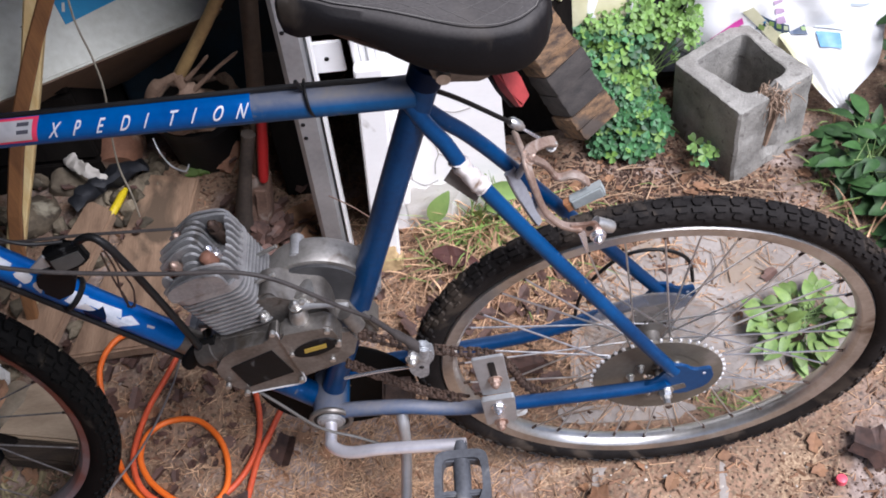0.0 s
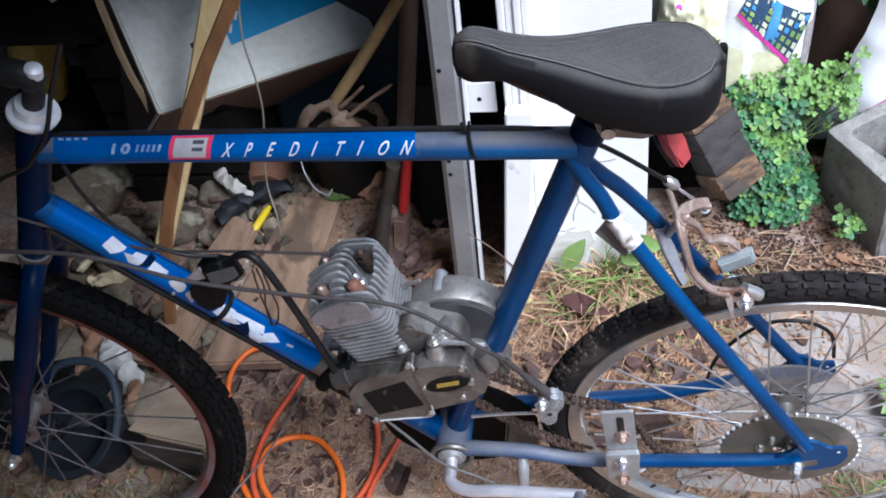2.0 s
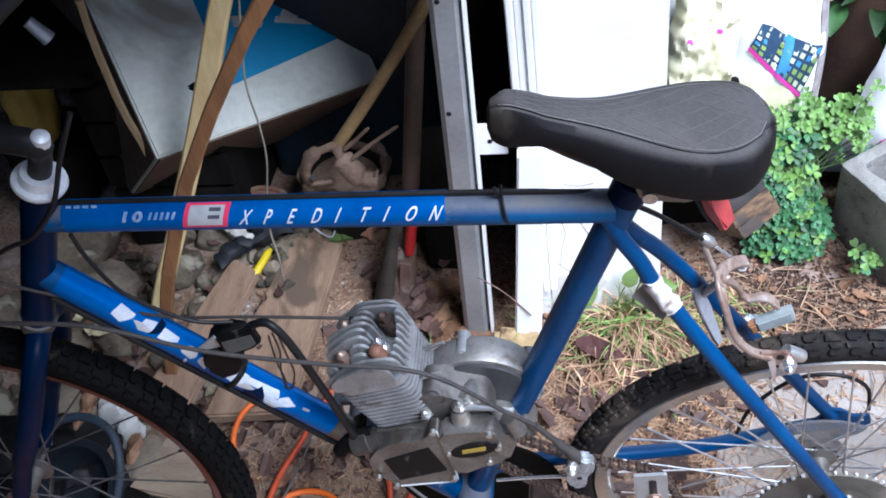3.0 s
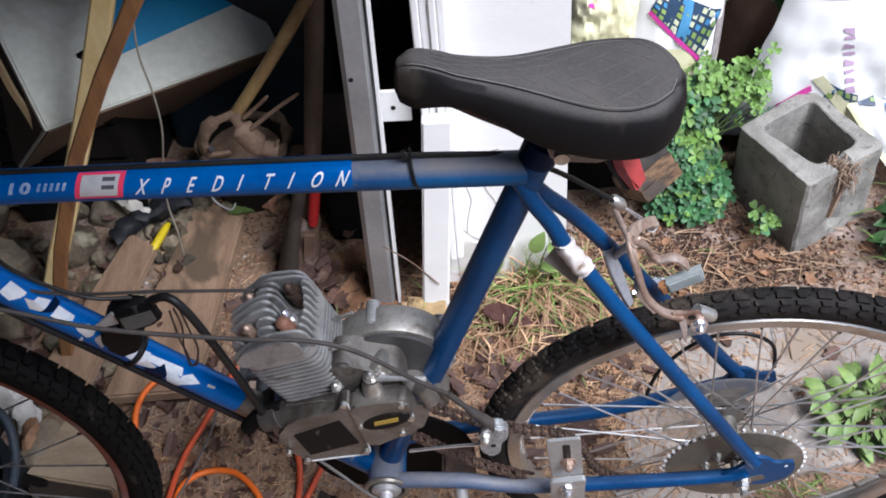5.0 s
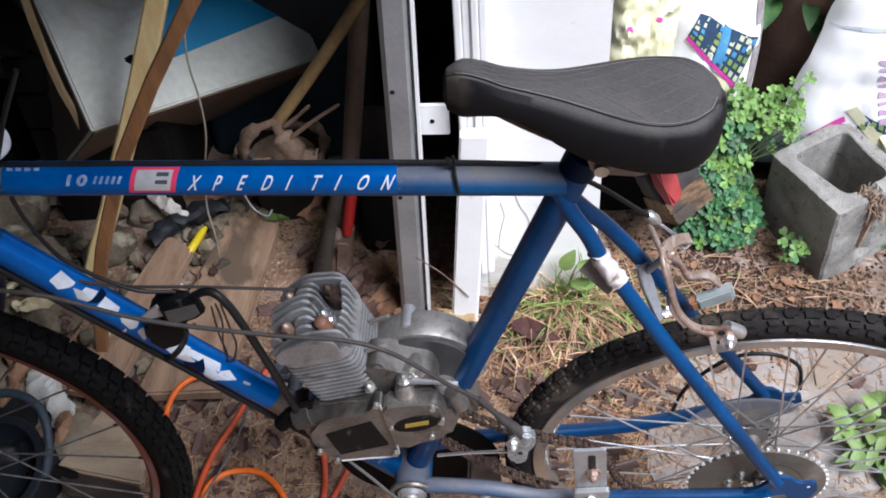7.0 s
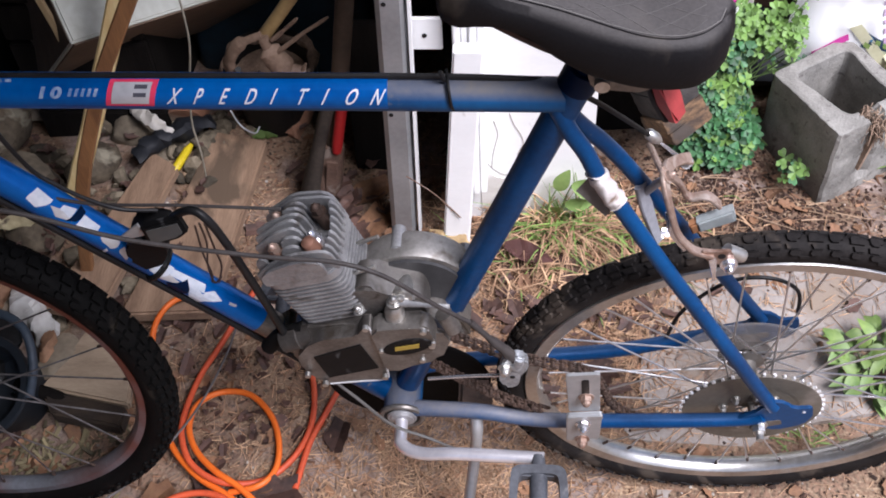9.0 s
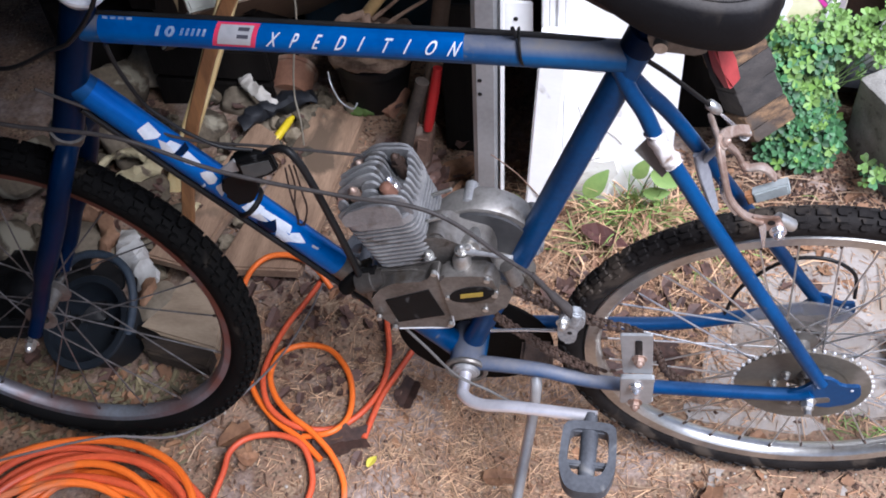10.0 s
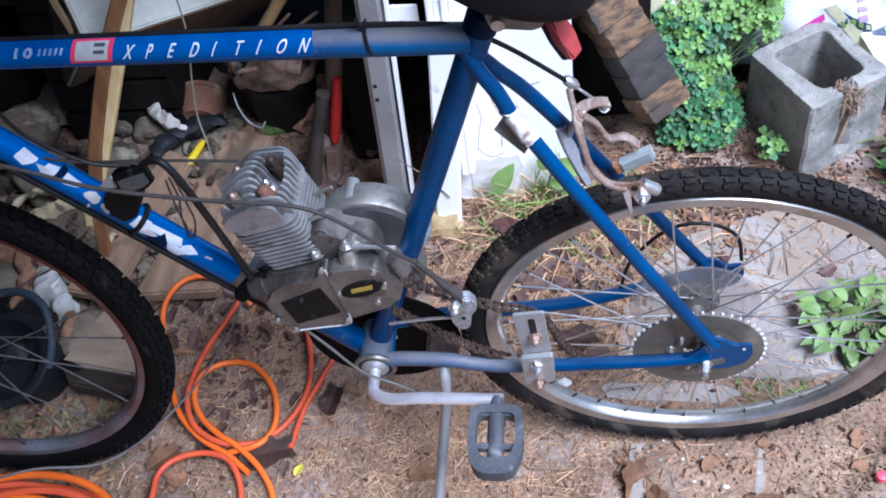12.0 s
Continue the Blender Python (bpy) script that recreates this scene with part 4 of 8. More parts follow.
for u, v, y in ((-0.433, 0.272, 0.012), (-0.36, 0.238, 0.012), (-0.352, 0.19, 0.012)):
    bm = bmesh.new()
    sweep(bm, [(u, y + 0.026, v), (u, y - 0.004, v)], 0.0085, 16)
    hexbolt(bm, (u, y - 0.004, v), (0, -1, 0), 0.005, 0.006)
    part("lug", bm, ALU, engine, smooth=True)
bm = bmesh.new()
sweep(bm, [(-0.424, 0.0, 0.240), (-0.426, -0.046, 0.256)], 0.0125, 16)
hexbolt(bm, (-0.426, -0.046, 0.256), (0, -0.5, 0.86), 0.006, 0.007)
part("case_bolt", bm, BOLT, engine, smooth=True)
bm = bmesh.new()
sweep(bm, [(-0.434, -0.055, 0.205), (-0.434, -0.054, 0.245), (-0.434, -0.052, 0.252)], [0.0115, 0.0115, 0.008], 16)
hexbolt(bm, (-0.434, -0.052, 0.258), (0, 0, 1), 0.0062, 0.007)
part("lever_bolt", bm, BOLT, engine, smooth=True)
part("clutch_lever", sweep(bmesh.new(), [(-0.434, -0.052, 0.259), (-0.40, -0.056, 0.2605), (-0.372, -0.058, 0.2605)], [0.0050, 0.0026, 0.0034], 10, squash=0.5), ALU, engine, "flat silver lever", True)
bm = bmesh.new()
hexbolt(bm, (-0.474, -0.053, 0.243), (-0.2, -0.3, 0.9), 0.0052, 0.006)
part("foot_bolt", bm, BOLT, engine)
# castings between cylinder, clutch and covers
part("casting", prism(bmesh.new(), rounded([(-0.487, 0.190), (-0.486, 0.262), (-0.466, 0.279), (-0.447, 0.268), (-0.436, 0.262), (-0.404, 0.252), (-0.398, 0.226), (-0.400, 0.176), (-0.45, 0.165)], 0.008, 3), side, -0.046, -0.004, 0.004), ALU2, engine, "rough cast crankcase half", True)
part("mount_lug", bar((-0.381, -0.048, 0.230), (-0.370, -0.051, 0.202), 0.0098, 18), ALU2, engine, smooth=True)
part("carburettor_stub", sweep(bmesh.new(), [(-0.535, -0.050, 0.186), (-0.549, -0.052, 0.181), (-0.5495, -0.052, 0.181), (-0.570, -0.054, 0.173)], [0.0145, 0.0145, 0.0160, 0.0150], 18), mat("grimy_sleeve", (0.085, 0.076, 0.068), (0.040, 0.035, 0.031), 0.45, 0.65, 0.4, 30, 200, 0.15), engine, "grimy dark metal intake sleeve", True)
# covers on the near side
PLATE = mat("black_plate", (0.006, 0.006, 0.0065), (0.003, 0.003, 0.003), 0.5, 0.7, spots=(0.05, 0.05, 0.05), spot_scale=40, spot_at=0.66, spec=0.15)
o = rounded([(-0.5392, 0.1852), (-0.5213, 0.200), (-0.4785, 0.2118), (-0.4715, 0.226), (-0.4612, 0.2340), (-0.4502, 0.129), (-0.4554, 0.1089), (-0.5255, 0.0937), (-0.5478, 0.1204), (-0.5554, 0.1567)], 0.005)
cov = part("magneto_cover", prism(bmesh.new(), o, side, -0.069, -0.05, 0.003), ALU2, engine, "grimy flat grey side cover", True)
# bright strip laid on for the light caught by the cover's bevel
part("bright_edge", sweep(bmesh.new(), curve([(-0.4625, -0.0690, 0.2320), (-0.4560, -0.0692, 0.1800), (-0.4505, -0.0692, 0.1290), (-0.4560, -0.0690, 0.1105), (-0.4900, -0.0690, 0.1028), (-0.5240, -0.0690, 0.0955)], 5), 0.0013, 6), SATIN, cov, "bright strip for the glint along the cover edge", True)
lab = [(-0.5348, 0.1616), (-0.4767, 0.1941), (-0.4608, 0.1396), (-0.5231, 0.1125)]
part("name_plate", prism(bmesh.new(), lab, side, -0.0702, -0.069), PLATE, engine, "black scratched plate")
o = rounded([(-0.4614, 0.229), (-0.4438, 0.234), (-0.3973, 0.2411), (-0.388, 0.2062), (-0.4023, 0.1658), (-0.4427, 0.1351), (-0.4509, 0.1417)], 0.008, 4)
part("drive_cover", prism(bmesh.new(), o, side, -0.0735, -0.05, 0.003), ALU2, engine, "grey drive sprocket cover", True)
ov = [(-0.4220 + 0.0282 * math.cos(q) + -0.0009 * math.sin(q), 0.1987 + 0.0096 * math.cos(q) + -0.0165 * math.sin(q)) for q in (2 * math.pi * i / 24 for i in range(24))]
part("oval_badge", prism(bmesh.new(), ov, side, -0.0745, -0.0735), PLATE, engine, "black oval badge")
bd = [(-0.4220 + 0.5 * u * 0.0282 + 0.26 * v * -0.0009, 0.1987 + 0.5 * u * 0.0096 + 0.26 * v * -0.0165) for u, v in ((-1, -1), (1, -1), (1, 1), (-1, 1))]
part("badge_bar", prism(bmesh.new(), bd, side, -0.0752, -0.0746), GOLD, engine, "gold bar")
for u in (-1.08, 1.08):
    part("cover_screw", bar((-0.4220 + u * 0.0282, -0.0735, 0.1987 + u * 0.0096), (-0.4220 + u * 0.0282, -0.0765, 0.1987 + u * 0.0096), 0.0028, 10), BOLT, engine, smooth=True)
for u, v in ((-0.5465, 0.1254), (-0.5283, 0.1037), (-0.4536, 0.125), (-0.4654, 0.2379), (-0.4017, 0.2332), (-0.3936, 0.2028), (-0.4064, 0.169)):
    part("cover_screw", bar((u, -0.071, v), (u, -0.0765, v), 0.0038, 10), BOLT, engine, smooth=True)
part("rubber_boot", sweep(bmesh.new(), curve([(-0.545, -0.048, 0.192), (-0.572, -0.049, 0.178), (-0.593, -0.05, 0.15)], 4), [0.0088] * 4 + [0.0100] * 5, 14), RUBBER2, engine, smooth=True)
part("rear_mount", box(bmesh.new(), (-0.376, -0.004, 0.155), (0.034, 0.05, 0.05), Matrix.Rotation(radians(-18), 3, "Y"), 0.006), ALU2, engine)
part("front_mount", box(bmesh.new(), (-0.575, 0.0, 0.098), (0.05, 0.045, 0.034), Matrix.Rotation(radians(48), 3, "Y"), 0.006), ALU2, engine)
for s in (-0.02, 0.02):
    part("stud", bar(eng(0.03, s, -0.085), eng(0.07, s, -0.078), 0.0025, 8), BOLT, engine)
part("exhaust_stub", sweep(bmesh.new(), curve([eng(-0.03, 0.01, -0.07), eng(-0.07, 0.02, -0.085), eng(-0.085, 0.03, -0.15), eng(-0.04, 0.035, -0.28)], 5), 0.0125, 14), CHAIN, engine, smooth=True)

# chain from the engine to the wheel sprocket: a link for each step


def chain_path(pts, step=0.0100):
    """Links in turn narrow and wide, with a roller at each joint."""
    P = curve(pts, 24)
    bm_ = bmesh.new()
    acc, out = 0.0, [P[0]]
    for a, b_ in zip(P, P[1:]):
        acc += (b_ - a).length
        if acc >= step:
            out.append(b_)
            acc = 0.0
    for i, (a, b_) in enumerate(zip(out, out[1:])):
        d = (b_ - a).normalized()
        m_ = d.to_track_quat("X", "Y").to_matrix()
        for e in (-1, 1):
            off = e * (0.0052 if i % 2 else 0.0036)
            box(bm_, (a + b_) / 2 + Vector((0, off, 0)), ((b_ - a).length * 0.7, 0.0014, 0.0052), m_)
            for p in (a, b_):
                sweep(bm_, [p + Vector((0, off - 0.0007, 0)), p + Vector((0, off + 0.0007, 0))], 0.0045, 8)
        sweep(bm_, [a + Vector((0, -0.0066, 0)), a + Vector((0, 0.0066, 0))], 0.0026, 8)
    return bm_


part("chain", chain_path([(-0.398, -0.04, 0.185), (-0.325, -0.041, 0.135), (-0.265, -0.041, 0.108), (-0.222, -0.041, 0.094), (-0.196, -0.041, 0.062), (-0.176, -0.041, 0.004), (-0.14, -0.041, -0.034), (-0.092, -0.041, -0.034)]), CHAIN, bicycle, "rusty brown drive chain, hanging slack")
part("chain", chain_path([(-0.40, -0.041, 0.1), (-0.335, -0.041, 0.03), (-0.29, -0.041, -0.004), (-0.25, -0.041, -0.028)]), CHAIN, bicycle, "slack rusty drive chain")

# chain tensioner plate on the near chain stay
bm = bmesh.new()
o = rounded([(-0.241, 0.135), (-0.201, 0.141), (-0.195, 0.046), (-0.233, 0.042)], 0.003, 2)
prism(bm, o, side, -0.073, -0.069, 0.0006)
tens = part("tensioner_plate", bm, STEEL, bicycle, "dull steel slotted tensioner plate")
part("slot", prism(bmesh.new(), rounded([(-0.222, 0.126), (-0.213, 0.127), (-0.209, 0.07), (-0.218, 0.069)], 0.003, 2), side, -0.0736, -0.0729), BLACK, tens)
bm = bmesh.new()
prism(bm, rounded([(-0.236, 0.041), (-0.192, 0.048), (-0.191, -0.026), (-0.233, -0.034)], 0.004, 2), side, -0.0775, -0.0735, 0.001)
prism(bm, rounded([(-0.236, 0.041), (-0.192, 0.048), (-0.191, 0.036), (-0.235, 0.029)], 0.003, 2), side, -0.081, -0.0773, 0.001)
part("tensioner_clamp", bm, STEEL, tens, "grey steel clamp")
for u, v, y, m_ in ((-0.214, 0.083, -0.073, COPPER), (-0.214, 0.018, -0.0775, CHROME), (-0.213, -0.026, -0.0775, COPPER)):
    bm = bmesh.new()
    hexbolt(bm, (u, y, v), (0, -1, 0), 0.0072, 0.008)
    part("bolt", bm, m_, tens)

# cable clamp, spring rod
o = rounded([(-0.3182, 0.1426), (-0.3138, 0.1654), (-0.2983, 0.176), (-0.287, 0.1677), (-0.2839, 0.1471), (-0.2931, 0.1315), (-0.295, 0.1097), (-0.3022, 0.0966), (-0.3125, 0.1025), (-0.3183, 0.118)], 0.005, 3)
cl = part("cable_clamp", prism(bmesh.new(), o, side, -0.0715, -0.060, 0.002), ZINC, bicycle, "shiny zinc cable clamp", True)
part("clamp_barrel", sweep(bmesh.new(), [(-0.2990, -0.0690, 0.1480), (-0.2960, -0.0690, 0.1620), (-0.2950, -0.0690, 0.1690)], [0.0070, 0.0072, 0.0060], 14), ZINC, cl, smooth=True)
part("clamp_hole", bar((-0.3028, -0.0712, 0.1270), (-0.3028, -0.0722, 0.1270), 0.0032, 12), BLACK, cl)
bm = bmesh.new()
hexbolt(bm, (-0.3114, -0.0715, 0.1500), (0, -1, 0), 0.0066, 0.006)
sweep(bm, [(-0.3114, -0.0775, 0.1500), (-0.3114 - 0.002, -0.0825, 0.1500 + 0.001)], 0.0034, 10)
part("bolt", bm, BOLT, cl)
part("spring_rod", sweep(bmesh.new(), curve([(-0.405, -0.06, 0.096), (-0.36, -0.064, 0.112), (-0.318, -0.067, 0.122)], 4), 0.0022, 8), CHROME, bicycle, smooth=True)
part("cable_spring", sweep(bmesh.new(), curve([(-0.297, -0.067, 0.158), (-0.312, -0.066, 0.182), (-0.324, -0.066, 0.2), (-0.35, -0.065, 0.241)], 4), [0.0066] * 5 + [0.0058] * 4 + [0.0036] * 4, 12), CABLE, bicycle, smooth=True)

# cables
part("clutch_cable", sweep(bmesh.new(), curve([(-1.02, -0.06, 0.47), (-0.94, -0.06, 0.442), (-0.807, -0.06, 0.432), (-0.697, -0.06, 0.385), (-0.565, -0.06, 0.358), (-0.488, -0.062, 0.352), (-0.438, -0.065, 0.332), (-0.385, -0.066, 0.276), (-0.35, -0.065, 0.240)], 5), 0.0026, 8), CABLE, bicycle, "thin black cable", True)
part("throttle_cable", sweep(bmesh.new(), curve([(-0.9, -0.03, 0.47), (-0.84, -0.01, 0.41), (-0.76, 0.0, 0.365), (-0.66, 0.0, 0.363), (-0.55, 0.002, 0.356)], 5), 0.002, 8), CABLE, bicycle, "thin black cable", True)
part("spark_lead", sweep(bmesh.new(), curve([(-0.6620, -0.0300, 0.3640), (-0.6590, -0.0300, 0.3756), (-0.6392, -0.0400, 0.4044), (-0.6202, -0.0450, 0.4144), (-0.6058, -0.0500, 0.3985), (-0.5955, -0.0500, 0.3514), (-0.5842, -0.0500, 0.2862), (-0.5740, -0.0500, 0.2209), (-0.5660, -0.0540, 0.1820)], 6), 0.0046, 12), BLACK, bicycle, "thick black spark plug lead", True)
part("brake_cable", sweep(bmesh.new(), curve([(-0.737, -0.01, 0.691), (-0.765, -0.02, 0.64), (-0.79, -0.028, 0.59), (-0.83, -0.03, 0.545), (-0.86, -0.03, 0.53), (-0.92, -0.03, 0.5), (-1.0, -0.02, 0.49)], 6), 0.0027, 8), BLACK, bicycle, "looping black brake cable", True)
part("gear_cable", sweep(bmesh.new(), curve([(-0.797, -0.02, 0.535), (-0.795, -0.02, 0.497), (-0.783, -0.02, 0.447), (-0.768, -0.02, 0.425), (-0.745, -0.018, 0.398), (-0.715, -0.014, 0.374), (-0.68, -0.006, 0.362)], 6), 0.0024, 8), BLACK, bicycle, "black gear cable", True)
part("top_tube_cable", sweep(bmesh.new(), curve([TT_A + Vector((0.02, 0.002, 0.0175)), TT_A + Vector((0.25, 0.002, 0.0180)), TT_A + Vector((0.45, 0.002, 0.0182)), (-0.30, 0.003, 0.5555), (-0.272, 0.010, 0.545), (-0.246, 0.019, 0.520), (-0.215, 0.036, 0.480), (-0.166, 0.060, 0.412)], 6), 0.0028, 8), BLACK, bicycle, "black rear brake cable", True)
part("down_tube_cable", sweep(bmesh.new(), [DT_A + DT_T * s + Vector((-0.0155, -0.012, -0.0125)) for s in (0.03, 0.2, 0.4, 0.55)], 0.0045, 8), BLACK, bicycle, "black cable under the tube", True)
part("loose_cable", sweep(bmesh.new(), curve([(-0.56, -0.045, 0.12), (-0.497, -0.07, 0.062), (-0.457, -0.075, -0.004), (-0.412, -0.08, -0.03), (-0.372, -0.082, -0.062), (-0.335, -0.08, -0.085)], 6), 0.0021, 8), mat("dull_cable", (0.10, 0.095, 0.09), (0.06, 0.055, 0.05), 0.5), bicycle, "thin grey cable hanging past the crank", True)
# cable loop by the far dropout
part("gear_cable_loop", sweep(bmesh.new(), curve([(-0.10, 0.06, 0.0), (-0.085, 0.066, 0.06), (-0.04, 0.07, 0.12), (0.01, 0.07, 0.132), (0.05, 0.07, 0.105), (0.062, 0.07, 0.05)], 6), 0.0026, 8), BLACK, bicycle, "black gear cable loop", True)
b = bmesh.new()
sweep(b, [TT_A + Vector((0.4655 + 0.0006 * i, 0, 0)) + 0.0178 * Vector((0, math.cos(q), math.sin(q) + 0.12)) for i, q in enumerate(2 * math.pi * j / 24 for j in range(24))], 0.0022, 6, True, 0.6)
part("cable_tie", b, BLACK, bicycle, "black cable tie")
part("cable_tie_tail", bar(TT_A + Vector((0.467, -0.004, 0.019)), TT_A + Vector((0.464, -0.008, 0.034)), 0.0022, 6), BLACK, bicycle)
cdi = part("ignition_box", prism(bmesh.new(), rounded([(-0.717, 0.336), (-0.694, 0.352), (-0.668, 0.350), (-0.674, 0.322), (-0.684, 0.303), (-0.707, 0.287), (-0.720, 0.312)], 0.006), side, -0.036, 0.006, 0.003), PLATE, bicycle, "small black ignition box", True)
part("box_cup", prism(bmesh.new(), [(-0.6850, 0.3830), (-0.6400, 0.4010), (-0.6370, 0.3770), (-0.6480, 0.3660), (-0.6830, 0.3490)], side, -0.046, -0.036, 0.002), PLATE, cdi, "black open cup")
part("box_lid", prism(bmesh.new(), [(-0.6790, 0.3810), (-0.6430, 0.3950), (-0.6415, 0.3790), (-0.6500, 0.3710), (-0.6780, 0.3590)], side, -0.0475, -0.0462), mat("grey_rubber", (0.085, 0.085, 0.08), (0.05, 0.05, 0.047), 0.6), cdi, "dull grey inner face")
part("box_bracket", prism(bmesh.new(), [(-0.7161, 0.3568), (-0.6891, 0.3830), (-0.6850, 0.3635), (-0.7068, 0.3560)], side, -0.040, -0.037, 0.0006), mat("dull_silver", (0.46, 0.47, 0.47), (0.28, 0.28, 0.28), 0.45, 0.6, 0.4), cdi, "bent silver bracket")
part("box_strap", sweep(bmesh.new(), [DT_A + DT_T * 0.262 + 0.0192 * (math.cos(q) * DT_N + math.sin(q) * DT_T.cross(DT_N)) for q in (2 * math.pi * j / 20 for j in range(20))], 0.004, 6, True), BLACK, cdi)
for q in ([(-0.6438, 0.0000, 0.3313), (-0.6438, 0.0000, 0.2937), (-0.6529, 0.0000, 0.2480), (-0.6531, 0.0000, 0.2120), (-0.6423, 0.0000, 0.2245)], [(-0.6376, 0.0000, 0.3314), (-0.6373, 0.0000, 0.2827), (-0.6370, 0.0000, 0.2484), (-0.6477, 0.0000, 0.2121)], [(-0.6495, 0.0000, 0.3259), (-0.6529, 0.0000, 0.2710), (-0.6525, 0.0000, 0.2266), (-0.6614, 0.0000, 0.1993)]):
    part("loose_wire", sweep(bmesh.new(), curve(q, 5), 0.0013, 6), CHAIN, bicycle, smooth=True)

# saddle: nose to tail, half width and height at the welt, half width and height of the lower edge
SAD = ((-0.3685, 0.003, 0.662, 0.006, 0.648), (-0.365, 0.006, 0.674, 0.0125, 0.641), (-0.352, 0.009, 0.6805, 0.0185, 0.638), (-0.335, 0.0105, 0.6770, 0.0205, 0.640), (-0.316, 0.012, 0.6690, 0.0225, 0.640), (-0.292, 0.0140, 0.6630, 0.026, 0.632),
       (-0.270, 0.0175, 0.6585, 0.033, 0.617), (-0.245, 0.0250, 0.6550, 0.042, 0.607), (-0.220, 0.034, 0.6525, 0.050, 0.604), (-0.198, 0.0405, 0.6510, 0.0545, 0.602), (-0.175, 0.0425, 0.6505, 0.0555, 0.601), (-0.155, 0.038, 0.6515, 0.0535, 0.603),
       (-0.141, 0.027, 0.6515, 0.046, 0.608), (-0.130, 0.012, 0.6490, 0.032, 0.614), (-0.124, 0.005, 0.6430, 0.015, 0.622))


def saddle_row(x):
    """The saddle's five measures, smoothly between the rows."""
    i = max(k for k in range(len(SAD) - 1) if SAD[k][0] <= x + 1e-9)
    a, b_, c, d = SAD[max(i - 1, 0)], SAD[i], SAD[i + 1], SAD[min(i + 2, len(SAD) - 1)]
    t = (x - b_[0]) / (c[0] - b_[0])
    return [0.5 * (2 * q + (r - p_) * t + (2 * p_ - 5 * q + 4 * r - u) * t * t + (3 * q - p_ - 3 * r + u) * t ** 3) for p_, q, r, u in zip(a, b_, c, d)]


def saddle_at(x, k, lift=0.0):
    """A place on the saddle's top: k from -1 (near welt) to 1."""
    _, w, z, wo, zb = saddle_row(x)
    return Vector((x, w * k, z + 0.0035 * (1 - k * k) + lift))


bm = bmesh.new()
rows = []
for x in [SAD[0][0] + (SAD[-1][0] - SAD[0][0]) * (1 - math.cos(math.pi * i / 64)) / 2 for i in range(65)]:
    _, w, z, wo, zb = saddle_row(x)
    half = [(w * k, z + 0.0035 * (1 - k * k)) for k in (0.0, 0.25, 0.5, 0.75, 0.92)] + [(w * 1.0, z - 0.0009), (w + (wo - w) * 0.3, z - 0.0018), (w + (wo - w) * 0.68, z - 0.0075), (w + (wo - w) * 0.93, z - (z - zb) * 0.4), (wo, z - (z - zb) * 0.72), (wo * 0.985, zb + 0.0035), (wo * 0.94, zb), (wo * 0.7, zb + 0.001), (0.0, zb + 0.002)]
    rows.append([bm.verts.new((x, y, h)) for y, h in half] + [bm.verts.new((x, -y, h)) for y, h in half[-2:0:-1]])
for A, B in zip(rows, rows[1:]):
    k = len(A)
    for j in range(k):
        bm.faces.new((A[j], A[(j + 1) % k], B[(j + 1) % k], B[j]))
bm.faces.new(rows[0][::-1])
bm.faces.new(rows[-1])
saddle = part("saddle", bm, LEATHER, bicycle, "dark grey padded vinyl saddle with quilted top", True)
welt = [saddle_at(x, -1.0, -0.0002) for x in np.linspace(-0.356, -0.139, 44)]
welt += [Vector((-0.134, y, 0.6515)) for y in (-0.012, 0.0, 0.012)]
welt += [Vector((p_.x, -p_.y, p_.z)) for p_ in welt[43::-1]]
part("piping", sweep(bmesh.new(), welt, 0.0010, 6, True), LEATHER, saddle, "raised vinyl welt", True)
part("seam", sweep(bmesh.new(), [Vector((p_.x, p_.y * 0.955, p_.z + 0.0007)) for p_ in welt], 0.00042, 4, True), THREAD, saddle, "grey stitched seam")
bm = bmesh.new()
for d in (-1, 1):
    for x0 in np.arange(-0.46, -0.02, 0.033):
        run = []
        for t in np.linspace(-0.93, 0.93, 26):
            x = x0 + d * t * 0.075
            if -0.345 < x < -0.145:
                run.append(saddle_at(x, t, 0.0001))
            elif len(run) > 2:
                break
        if len(run) > 2:
            sweep(bm, run, 0.0003, 4)
part("quilting", bm, QUILT, saddle, "fine diamond stitching", kind="stuff")
part("seat_post", bar(BB.lerp(SEAT_T, 0.93), BB.lerp(SEAT_T, 1.09), 0.0128, 18), NAVY, bicycle, smooth=True)
part("seat_clamp", bar(BB.lerp(SEAT_T, 0.972), BB.lerp(SEAT_T, 1.010), 0.0178, 22), NAVY, bicycle, smooth=True)
for s in (-0.018, 0.018):
    part("saddle_rail", sweep(bmesh.new(), curve([(-0.33, s * 0.5, 0.64), (-0.26, s, 0.606), (-0.2, s, 0.6), (-0.15, s * 1.4, 0.615)], 4), 0.0035, 8), CHAIN, bicycle, smooth=True)
bm = bmesh.new()
prism(bm, rounded([(-0.242, 0.585), (-0.186, 0.588), (-0.181, 0.572), (-0.19, 0.561), (-0.236, 0.566)], 0.006), side, -0.019, -0.015, 0.001)
rb = part("reflector_bracket", bm, ALU2, bicycle, "grey reflector bracket")
part("bolt", bar((-0.228, -0.019, 0.575), (-0.228, -0.026, 0.575), 0.007, 12), BOLT, rb, smooth=True)
RM = Matrix.Translation((-0.170, 0.0, 0.536)) @ Euler((radians(8), radians(-26), radians(-38))).to_matrix().to_4x4()
o = rounded([(-0.010, -0.03), (0.010, -0.03), (0.012, 0.0), (0.011, 0.03), (-0.011, 0.03), (-0.012, 0.0)], 0.004)
